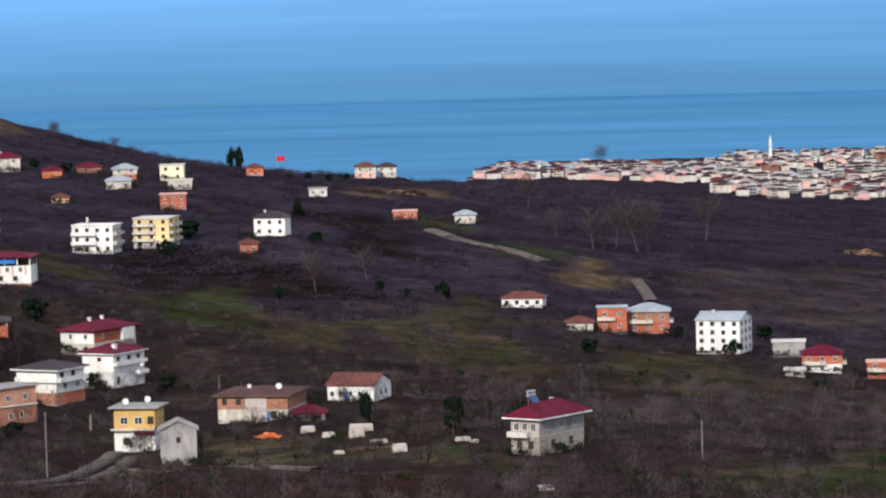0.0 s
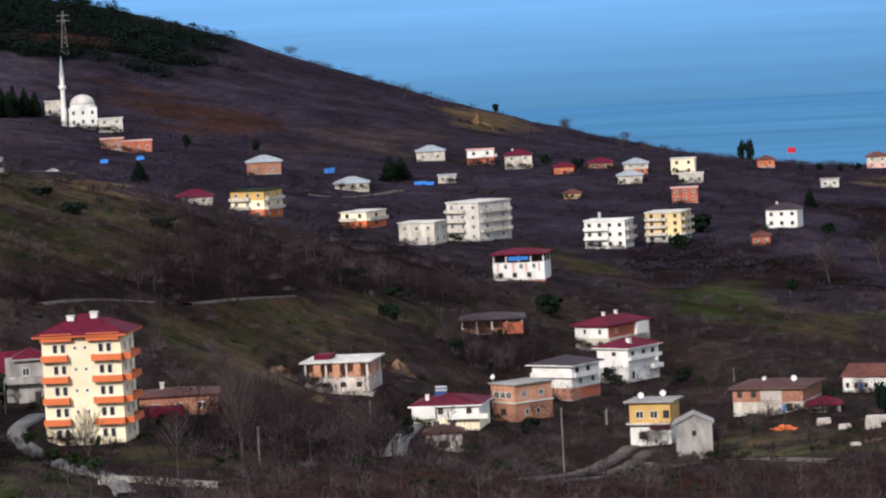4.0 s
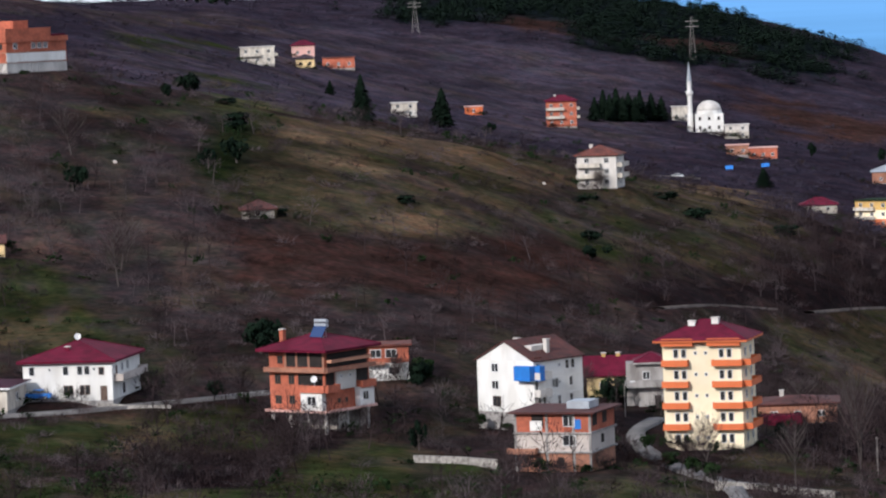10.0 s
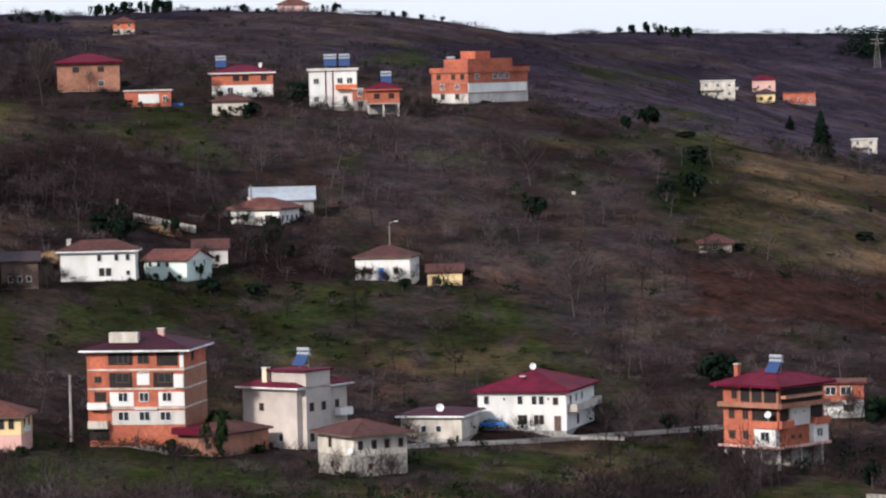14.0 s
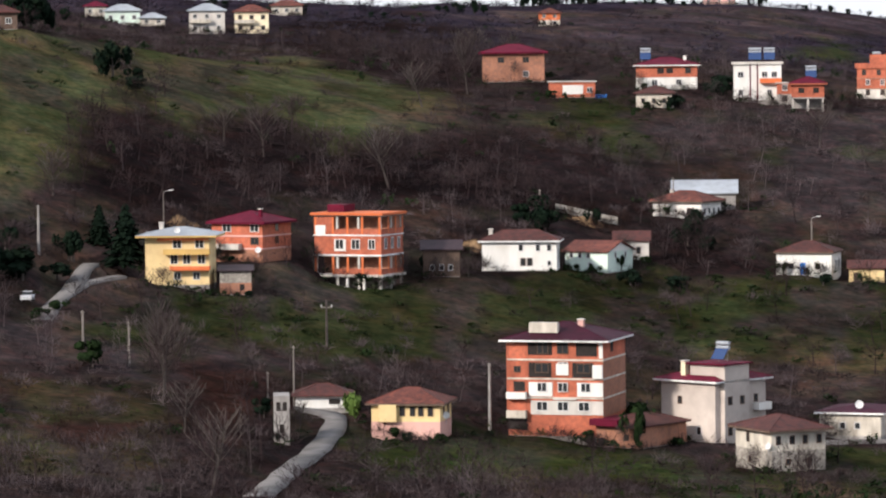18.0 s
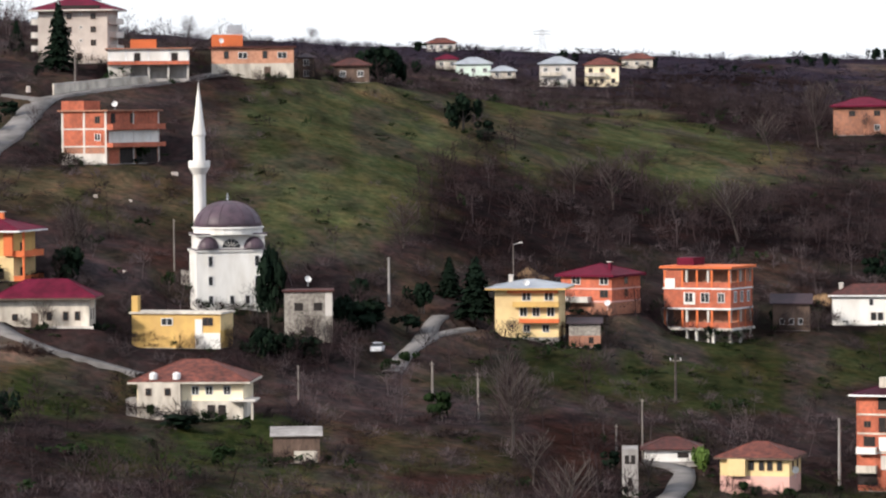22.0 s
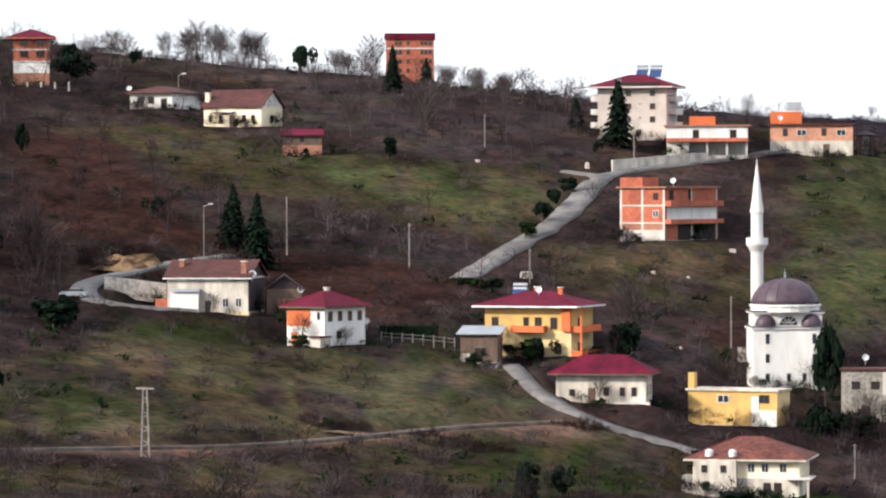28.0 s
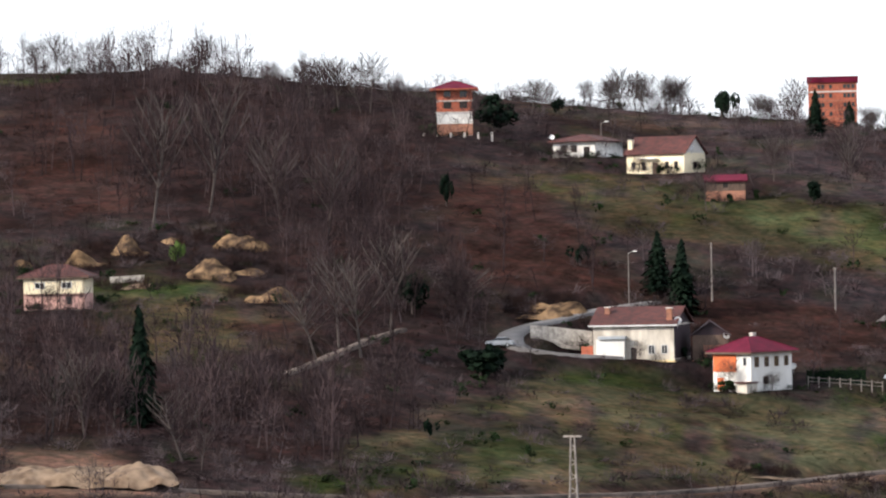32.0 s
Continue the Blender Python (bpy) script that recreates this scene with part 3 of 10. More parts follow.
lane("dirt", 3.0, [(-367.2, 335.5), (-366.2, 358.6), (-365.8, 376.6), (-367.2, 398.8), (-367.9, 420.3), (-364.7, 440.9)])
lane("dirt", 3.0, [(-391.9, 288.5), (-388.5, 299.5), (-381.7, 308.0), (-375.5, 317.1), (-370.6, 327.4)])
lane("dirt", 2.5, [(-165.3, 712.9), (-162.2, 744.2), (-156.8, 773.8)])
lane("dirt", 2.5, [(-153.1, 792.5), (-149.5, 830.1), (-144.4, 867.7)])
lane("dirt", 4.0, [(-211.2, 1305.8), (-200.5, 1320.9), (-189.7, 1380.4)])

# The wood floor is darkened to make up for shade the twigs don't cast.
COVER = {
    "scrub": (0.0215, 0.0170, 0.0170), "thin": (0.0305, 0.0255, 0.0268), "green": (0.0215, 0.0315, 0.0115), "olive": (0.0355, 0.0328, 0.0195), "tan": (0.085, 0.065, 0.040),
    # The bluish far tones, beech among them, carry distance haze in the colour.
    "fern": (0.0270, 0.0165, 0.0145), "pine": (0.0058, 0.0092, 0.0115), "pinegrass": (0.010, 0.0165, 0.0065), "field": (0.0435, 0.0445, 0.0258), "slope": (0.0195, 0.0245, 0.0110), "farhaze": (0.0345, 0.0310, 0.0440),
    # The pale brown-purple serves brown ground and also paints distance haze.
    "rubble": (0.115, 0.083, 0.063), "wood": (0.0125, 0.0095, 0.0102), "copse": (0.0215, 0.0155, 0.0150), "meadow": (0.0385, 0.0465, 0.0220), "brownhaze": (0.0340, 0.0285, 0.0335), "beech": (0.0225, 0.0200, 0.0295),
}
FIELDS = []


def field(kind, *corners):
    """A piece of land of one cover, by the corners of its outline; later ones lie over earlier ones."""
    FIELDS.append((kind, np.array(corners, float)))


field("farhaze", (-506, 1325), (-499, 1593), (-390, 1704), (-318, 1389), (-338, 1191), (-310, 943), (-354, 958))
field("farhaze", (-477, 1258), (-517, 1632), (-445, 1637), (-355, 1667), (-361, 1584), (-389, 1324), (-312, 936), (-305, 803))
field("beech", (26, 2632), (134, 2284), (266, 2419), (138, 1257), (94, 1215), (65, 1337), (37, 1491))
field("brownhaze", (69, 1343), (163, 1490), (129, 1176), (94, 1215), (71, 1231))
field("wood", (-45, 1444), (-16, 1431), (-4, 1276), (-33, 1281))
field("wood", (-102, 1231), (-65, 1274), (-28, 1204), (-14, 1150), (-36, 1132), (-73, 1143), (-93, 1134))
field("olive", (-93, 1134), (-79, 1156), (-47, 1088), (-25, 1044), (-32, 1006), (-67, 1047))
field("green", (-82, 1111), (-75, 1143), (-59, 1090), (-72, 1057))
field("olive", (-21, 1096), (11, 1188), (17, 1079), (29, 997), (14, 912), (-13, 1021))
field("olive", (32, 1091), (67, 1089), (82, 965), (71, 903), (41, 939))
field("tan", (36, 1323), (53, 1366), (62, 1295), (46, 1258))
field("green", (-9, 1471), (4, 1492), (10, 1448), (-5, 1425))
field("green", (21, 1389), (40, 1392), (37, 1354), (22, 1345))
field("tan", (-32, 1598), (-9, 1635), (-9, 1591), (-31, 1551))
field("thin", (32, 875), (106, 967), (81, 748), (44, 707), (27, 728))
field("field", (-46, 756), (-24, 745), (7, 705), (19, 650), (-9, 689), (-41, 709))
field("field", (44, 652), (79, 729), (66, 604), (42, 603))
field("green", (55, 642), (74, 680), (66, 604), (51, 597))
field("fern", (-57, 554), (-40, 682), (-3, 664), (9, 584), (-31, 557))
field("fern", (-312, 1590), (-288, 1606), (-268, 1553), (-288, 1506))
field("brownhaze", (-254, 1563), (-207, 1653), (-205, 1527), (-244, 1437))
field("tan", (-225, 1800), (-220, 1935), (-195, 1753), (-199, 1681))
field("olive", (-127, 1218), (-100, 1187), (-93, 1131), (-115, 1132))
field("wood", (-104, 1206), (-63, 1268), (-34, 1171), (-61, 1130), (-77, 1079), (-91, 1113))
field("olive", (-60, 1115), (-25, 1064), (-17, 1002), (-38, 1008), (-61, 1048))
field("green", (-79, 1093), (-62, 1149), (-49, 1093), (-67, 1042))
field("wood", (-187, 906), (-183, 1012), (-162, 1042), (-129, 1059), (-119, 928), (-143, 894), (-154, 793), (-159, 764))
field("olive", (-152, 760), (-146, 847), (-139, 866), (-128, 773), (-125, 722), (-130, 675))
field("green", (-141, 880), (-129, 931), (-116, 907), (-134, 847))
field("wood", (-114, 888), (-103, 952), (-90, 901), (-100, 853))
field("fern", (-96, 513), (-56, 666), (8, 645), (6, 496), (-88, 462))
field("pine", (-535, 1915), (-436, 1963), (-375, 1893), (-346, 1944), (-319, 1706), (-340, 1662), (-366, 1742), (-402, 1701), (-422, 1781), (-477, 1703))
field("fern", (-404, 1768), (-372, 1788), (-363, 1718), (-381, 1710))
field("fern", (-352, 1640), (-322, 1619), (-274, 1582), (-266, 1565), (-292, 1534), (-323, 1580))
field("tan", (-228, 1854), (-222, 2036), (-198, 1867), (-201, 1708))
field("olive", (-258, 915), (-260, 973), (-214, 855), (-251, 1126), (-206, 1014), (-176, 866), (-188, 789), (-204, 722))
field("tan", (-259, 1154), (-258, 1229), (-239, 1147), (-203, 913))
field("fern", (-204, 722), (-186, 780), (-176, 719), (-185, 652))
field("wood", (-195, 976), (-204, 1132), (-177, 1148), (-134, 1086), (-123, 972), (-141, 893), (-156, 798), (-163, 727), (-169, 728), (-164, 841), (-175, 912))
field("olive", (-151, 760), (-141, 860), (-138, 891), (-128, 927), (-125, 819), (-132, 780), (-129, 708), (-143, 719))
field("wood", (-128, 632), (-105, 759), (-85, 608), (-110, 544))
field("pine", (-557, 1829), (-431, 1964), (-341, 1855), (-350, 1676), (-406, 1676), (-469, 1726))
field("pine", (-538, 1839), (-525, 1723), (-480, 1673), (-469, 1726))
field("fern", (-478, 1762), (-440, 1764), (-423, 1704), (-449, 1689))
field("fern", (-405, 1759), (-370, 1775), (-363, 1730), (-393, 1728))
field("fern", (-312, 1613), (-288, 1621), (-267, 1568), (-287, 1532))
field("fern", (-254, 665), (-228, 681), (-207, 695), (-190, 715), (-181, 660), (-204, 638), (-233, 635))
field("wood", (-183, 928), (-181, 1225), (-136, 919), (-165, 718), (-177, 668), (-178, 727), (-168, 825))
field("olive", (-268, 796), (-243, 862), (-224, 888), (-210, 833), (-213, 779), (-201, 719), (-207, 695), (-228, 681), (-251, 687), (-248, 718))
field("tan", (-271, 817), (-274, 868), (-245, 870), (-224, 888), (-217, 829), (-242, 792), (-259, 773))
field("tan", (-215, 714), (-207, 737), (-203, 717), (-210, 699))
field("tan", (-243, 764), (-239, 775), (-234, 757), (-238, 748))
field("tan", (-246, 1095), (-256, 1220), (-209, 990), (-202, 900))
field("olive", (-205, 791), (-201, 877), (-187, 934), (-169, 813), (-181, 741))
field("green", (-194, 769), (-192, 816), (-183, 764), (-188, 752))
field("wood", (-203, 542), (-186, 555), (-169, 530), (-159, 475), (-178, 481))
field("green", (-176, 520), (-159, 532), (-143, 518), (-137, 479), (-158, 466))
field("field", (-136, 534), (-120, 537), (-110, 504), (-126, 490))
field("field", (-122, 558), (-111, 564), (-108, 543), (-118, 540))
field("thin", (-332, 742), (-305, 784), (-287, 763), (-286, 724), (-273, 666), (-278, 662), (-311, 689))
field("thin", (-274, 678), (-255, 677), (-210, 606), (-209, 593), (-232, 603), (-252, 636))
field("wood", (-306, 644), (-287, 630), (-279, 608), (-291, 611))
field("green", (-323, 726), (-318, 728), (-305, 699), (-308, 696))
field("meadow", (-304, 721), (-295, 722), (-290, 703), (-296, 703))
field("meadow", (-287, 761), (-287, 793), (-325, 970), (-273, 819), (-272, 776), (-279, 748))
field("pinegrass", (-277, 699), (-271, 707), (-263, 684), (-269, 680))
field("green", (-282, 737), (-278, 760), (-258, 696), (-261, 689), (-271, 709))
field("brownhaze", (-277, 757), (-273, 782), (-250, 706), (-256, 692))
field("pinegrass", (-273, 782), (-269, 812), (-246, 714), (-251, 707))
field("slope", (-290, 608), (-276, 626), (-255, 627), (-230, 609), (-216, 594), (-206, 562), (-206, 552), (-232, 570), (-257, 569), (-267, 560))
field("green", (-254, 627), (-240, 621), (-234, 610), (-240, 608))
field("slope", (-231, 483), (-218, 486), (-197, 490), (-175, 470), (-161, 432), (-194, 405))
field("fern", (-210, 438), (-208, 440), (-191, 408), (-194, 405))
field("wood", (-202, 530), (-184, 546), (-167, 527), (-160, 482), (-171, 457))
field("green", (-169, 462), (-150, 527), (-140, 510), (-132, 458), (-158, 434))
field("brownhaze", (-604, 1104), (-596, 1234), (-572, 1374), (-553, 1616), (-505, 1478), (-512, 1322), (-496, 1147), (-502, 1038), (-559, 1102))
field("tan", (-569, 1216), (-561, 1254), (-539, 1199), (-545, 1170))
field("green", (-496, 1156), (-493, 1218), (-468, 1119), (-472, 1099))
field("green", (-480, 1270), (-488, 1402), (-457, 1302), (-445, 1189))
field("green", (-382, 1077), (-400, 1169), (-355, 1037))
field("thin", (-354, 716), (-330, 733), (-292, 741), (-271, 687), (-276, 663), (-280, 661), (-295, 670), (-309, 687), (-323, 683))
field("thin", (-277, 659), (-272, 708), (-241, 703), (-222, 647), (-229, 620), (-252, 638))
field("green", (-362, 724), (-351, 725), (-345, 704), (-351, 703))
field("green", (-320, 720), (-313, 719), (-304, 697), (-308, 694))
field("green", (-304, 726), (-299, 728), (-295, 716), (-298, 713))
field("wood", (-306, 641), (-280, 633), (-279, 620), (-296, 619))
field("slope", (-323, 538), (-307, 579), (-290, 611), (-269, 621), (-253, 626), (-238, 618), (-224, 606), (-218, 586), (-237, 582), (-250, 567), (-264, 558), (-277, 571), (-289, 552), (-284, 537), (-302, 509), (-308, 504), (-320, 524))
field("green", (-269, 471), (-256, 488), (-245, 494), (-232, 489), (-220, 488), (-217, 481), (-248, 435))
field("slope", (-218, 511), (-193, 546), (-188, 549), (-177, 517), (-208, 490))
field("meadow", (-439, 594), (-431, 640), (-415, 639), (-390, 593), (-380, 561), (-370, 534), (-371, 513), (-380, 525), (-392, 529))
field("meadow", (-430, 654), (-459, 781), (-378, 707), (-364, 670), (-362, 624), (-385, 642), (-379, 606), (-395, 608))
field("wood", (-567, 953), (-612, 1103), (-531, 1003), (-403, 761), (-398, 722), (-439, 771), (-480, 811))
field("wood", (-425, 650), (-383, 604), (-374, 575), (-377, 563), (-396, 602))
field("wood", (-377, 556), (-377, 602), (-388, 648), (-362, 624), (-364, 672), (-342, 674), (-321, 672), (-312, 654), (-322, 633), (-332, 602), (-337, 607), (-345, 586), (-357, 549), (-359, 530))
field("brownhaze", (-591, 1118), (-589, 1323), (-496, 1113), (-450, 917), (-474, 931))
field("slope", (-385, 748), (-362, 745), (-342, 723), (-336, 692), (-349, 694), (-366, 711))
field("slope", (-333, 513), (-325, 528), (-311, 560), (-310, 584), (-295, 607), (-275, 618), (-259, 581), (-284, 585), (-288, 551), (-293, 504), (-312, 505), (-327, 500))
field("thin", (-337, 471), (-321, 490), (-295, 507), (-292, 492), (-298, 467), (-309, 466), (-324, 450))
field("olive", (-314, 447), (-309, 466), (-297, 469), (-283, 451), (-262, 415), (-268, 379), (-297, 412))
field("fern", (-300, 439), (-292, 448), (-278, 435), (-276, 416), (-284, 418))
field("green", (-325, 439), (-320, 444), (-296, 415), (-269, 369), (-270, 363))
field("fern", (-307, 483), (-300, 501), (-289, 485), (-264, 439), (-271, 432))
field("wood", (-284, 465), (-283, 475), (-260, 437), (-260, 420))
field("green", (-267, 465), (-258, 496), (-242, 490), (-227, 496), (-224, 490), (-253, 440))
field("meadow", (-438, 586), (-445, 632), (-437, 653), (-417, 636), (-404, 632), (-393, 593), (-386, 573), (-374, 557), (-366, 535), (-372, 523), (-378, 522), (-388, 532), (-396, 531))
field("thin", (-518, 593), (-498, 610), (-457, 567), (-456, 551), (-472, 539))
field("meadow", (-470, 537), (-455, 552), (-447, 546), (-431, 511), (-440, 503))
field("wood", (-435, 516), (-444, 538), (-447, 546), (-433, 524), (-429, 507))
field("thin", (-438, 501), (-429, 507), (-425, 488), (-427, 487))
field("olive", (-426, 520), (-409, 539), (-392, 520), (-384, 505), (-405, 498), (-418, 498), (-425, 509))
field("thin", (-402, 493), (-389, 501), (-376, 484), (-386, 476))
field("fern", (-391, 500), (-384, 508), (-376, 499), (-383, 493))
field("green", (-394, 450), (-389, 457), (-372, 447), (-370, 438), (-376, 429))
field("olive", (-364, 416), (-359, 438), (-345, 445), (-332, 425), (-337, 384))
field("scrub", (-344, 402), (-336, 421), (-304, 382), (-306, 349), (-334, 381))
field("green", (-330, 423), (-318, 438), (-299, 414), (-304, 385))
field("rubble", (-373, 425), (-366, 442), (-361, 440), (-361, 426), (-364, 416))
field("thin", (-341, 474), (-334, 488), (-316, 491), (-304, 477), (-311, 469), (-323, 458))
field("olive", (-316, 452), (-301, 470), (-288, 448), (-297, 422))
field("slope", (-329, 497), (-330, 522), (-319, 539), (-302, 551), (-290, 529), (-304, 515), (-309, 491), (-322, 488))
field("wood", (-354, 474), (-348, 508), (-336, 491), (-339, 472), (-346, 466))
field("thin", (-593, 581), (-614, 641), (-530, 589), (-508, 597), (-486, 598), (-452, 573), (-457, 552), (-468, 543), (-487, 541), (-508, 543), (-557, 582))
field("olive", (-550, 511), (-524, 528), (-508, 531), (-482, 526), (-466, 538), (-454, 550), (-447, 546), (-438, 522), (-434, 505), (-450, 499), (-471, 492), (-490, 487), (-525, 502))
field("meadow", (-491, 516), (-468, 529), (-453, 542), (-440, 518), (-457, 508), (-475, 508))
field("thin", (-487, 484), (-464, 496), (-448, 501), (-431, 504), (-423, 486), (-433, 484), (-456, 479), (-464, 477))
field("fern", (-526, 489), (-514, 501), (-478, 476), (-464, 465), (-466, 448), (-470, 437), (-489, 447))
field("fern", (-449, 471), (-425, 485), (-415, 478), (-413, 453), (-426, 443))
field("olive", (-422, 523), (-411, 541), (-393, 522), (-400, 504), (-417, 504), (-424, 514))
field("wood", (-438, 520), (-444, 542), (-440, 534), (-429, 505))
field("field", (-432, 417), (-415, 436), (-406, 448), (-388, 456), (-378, 452), (-368, 445), (-373, 405), (-374, 380), (-374, 342), (-416, 381), (-426, 402))
field("thin", (-428, 391), (-428, 411), (-418, 404), (-412, 383))
field("green", (-408, 446), (-389, 455), (-376, 449), (-372, 429), (-386, 424))
field("green", (-407, 374), (-406, 383), (-394, 372), (-394, 364))
field("green", (-396, 396), (-395, 403), (-381, 388), (-384, 385))
field("rubble", (-370, 338), (-369, 364), (-368, 393), (-369, 424), (-365, 446), (-361, 437), (-363, 392), (-361, 355), (-364, 332))
field("olive", (-360, 328), (-354, 346), (-360, 389), (-363, 422), (-355, 417), (-342, 369), (-335, 342), (-338, 309))
field("green", (-358, 414), (-351, 434), (-336, 430), (-329, 419), (-334, 387))
field("copse", (-732, 541), (-708, 562), (-649, 545), (-580, 529), (-541, 502), (-527, 478), (-487, 443), (-464, 439), (-438, 407), (-459, 402), (-486, 414), (-525, 444), (-539, 432), (-554, 409))
field("fern", (-654, 483), (-629, 492), (-564, 448), (-544, 420), (-566, 418))
field("fern", (-528, 494), (-513, 500), (-487, 478), (-472, 469), (-466, 444), (-486, 453))
field("green", (-732, 541), (-727, 544), (-683, 511), (-689, 510))
field("olive", (-501, 386), (-499, 410), (-474, 404), (-455, 392), (-448, 370), (-462, 361), (-481, 370))
field("green", (-506, 393), (-498, 407), (-491, 406), (-492, 396))
field("fern", (-475, 396), (-464, 401), (-451, 384), (-459, 383))
field("copse", (-494, 365), (-488, 376), (-461, 362), (-437, 367), (-420, 378), (-407, 372), (-388, 339), (-394, 322), (-410, 325), (-417, 307))
field("field", (-435, 424), (-418, 439), (-407, 445), (-399, 458), (-371, 425), (-376, 400), (-375, 366), (-372, 335), (-383, 326), (-394, 346), (-412, 379), (-424, 401))
field("green", (-409, 377), (-404, 382), (-392, 370), (-397, 367))
field("green", (-434, 425), (-420, 435), (-416, 428), (-427, 416))
field("green", (-387, 329), (-389, 350), (-376, 341), (-375, 324))
field("rubble", (-412, 304), (-407, 317), (-388, 311), (-376, 305), (-384, 283))


def cover_at(x, y):
    """Land cover: share of each kind at each point, with ragged soft edges between the fields."""
    d = np.hypot(x, y)
    s = np.clip(d / 650.0, 0.8, 2.5)
    jag = ((wave(x, y, 21.0) - 0.5) * 17.0 + (wave(x + 90, y, 7.0) - 0.5) * 9.0 + (wave(x, y + 50, 2.5) - 0.5) * 5.0) * s
    # Past 980 m from the eye the haze-tinted far cover replaces scrub.
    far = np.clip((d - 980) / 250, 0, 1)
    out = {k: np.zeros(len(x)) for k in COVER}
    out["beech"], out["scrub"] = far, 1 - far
    for kind, c in FIELDS:
        lo, hi = c.min(0) - 20, c.max(0) + 20
        i = np.nonzero((x > lo[0]) & (x < hi[0]) & (y > lo[1]) & (y < hi[1]))[0]
        if not len(i):
            continue
        px, py = x[i], y[i]
        inside, near = np.zeros(len(i), bool), np.full(len(i), 1e9)
        for (ax, ay), (bx, by) in zip(c, np.roll(c, -1, 0)):
            ex, ey = bx - ax, by - ay
            u = np.clip(((px - ax) * ex + (py - ay) * ey) / (ex * ex + ey * ey + 1e-9), 0, 1)
            near = np.minimum(near, np.hypot(px - ax - u * ex, py - ay - u * ey))
            cross = (ay > py) != (by > py)
            if ey:
                inside ^= cross & (px < ax + (py - ay) * ex / ey)
        w = np.clip((np.where(inside, near, -near) + jag[i] * (0.25 if kind in ("pinegrass", "rubble") else 0.7)) / (7.0 * s[i]) + 0.45, 0, 1)
        for k in out:
            out[k][i] *= 1 - w
        out[kind][i] += w
    return out


def road_frame(points, step=2.0):
    """Even points along a smooth line, and the sideways direction at each."""
    p = np.array(points, float)
    ext = np.concatenate([[2 * p[0] - p[1]], p, [2 * p[-1] - p[-2]]])
    out = []
    for i in range(1, len(ext) - 2):
        a, b, c, d = ext[i - 1:i + 3]
        n = max(2, int(np.hypot(*(c - b)) / step))
        for t in np.arange(n) / n:
            out.append(0.5 * (2 * b + (c - a) * t + (2 * a - 5 * b + 4 * c - d) * t * t + (3 * b - a - 3 * c + d) * t ** 3))
    out.append(p[-1])
    o = np.array(out)
    g = np.gradient(o, axis=0)
    g /= np.linalg.norm(g, axis=1)[:, None] + 1e-9
    return o, np.stack([-g[:, 1], g[:, 0]], 1)


ROAD_LINES = []
for kind, width, points in ROADS:
    o, side = road_frame(points)
    z = LANDFORM.level(o[:, 0], o[:, 1])
    for _ in range(6):
        z[1:-1] = 0.25 * z[:-2] + 0.5 * z[1:-1] + 0.25 * z[2:]
    ROAD_LINES.append((kind, width, o, side, z))


def near_road(x, y):
    """Distance beyond the road's edge and the road's level, at each point."""
    best, lev = np.full(len(x), 99.0), np.zeros(len(x))
    for kind, width, o, side, z in ROAD_LINES:
        lo, hi = o.min(0) - 8, o.max(0) + 8
        idx = np.nonzero((x > lo[0]) & (x < hi[0]) & (y > lo[1]) & (y < hi[1]))[0]
        for i in range(0, len(idx), 4000):
            s = idx[i:i + 4000]
            d = np.hypot(x[s, None] - o[None, :, 0], y[s, None] - o[None, :, 1])
            k = d.argmin(1)
            e = d[np.arange(len(s)), k] - width / 2
            m = e < best[s]
            best[s[m]], lev[s[m]] = e[m], z[k[m]]
    return best, lev


HOUSE_XY = np.array([(x, y, 0.5 * max(w, d)) for x, y, z, turn, w, d, h in SITES.values()])


def near_house(x, y):
    out = np.full(len(x), 99.0)
    for hx, hy, r in HOUSE_XY:
        out = np.minimum(out, np.hypot(x - hx, y - hy) - r)
    return out


def relief(x, y):
    d = np.hypot(x, y)
    amp = np.clip(d / 600, 0.5, 1.7)
    return amp * (1.3 * (wave(x, y, 27.0) - 0.5) + 0.6 * (wave(x + 40, y, 9.0) - 0.5))


# ---------- ground ----------
NA = 690
azs = np.concatenate([np.linspace(-10.5, 61, NA - 40), np.linspace(61, 349.5, 41)[1:]])
lie = np.where(azs > 61, 61 - (azs - 61) * (71.5 / 288.5), azs)
dss = np.concatenate([[0.01], np.exp(np.linspace(math.log(5), math.log(420), 30))[:-1], np.exp(np.linspace(math.log(420), math.log(1000), 240))[:-1],
                      np.exp(np.linspace(math.log(1000), math.log(2400), 110))[:-1], np.exp(np.linspace(math.log(2400), math.log(4600), 24))])
ND = len(dss)
AA, DD = np.meshgrid(azs, dss, indexing="ij")
GX, GY = (-DD * np.sin(np.radians(AA))).ravel(), (DD * np.cos(np.radians(AA))).ravel()
LL = np.repeat(lie[:, None], ND, 1)
GZ = LANDFORM.at(LL, np.maximum(DD, 6))
GZ = np.where(DD.ravel() < 6, 172.8, GZ)
GZ += np.where((AA.ravel() > 61.5) & (DD.ravel() < 2000), 0.02 * DD.ravel() * np.clip((349.5 - AA.ravel()) / 40, 0, 1), 0)
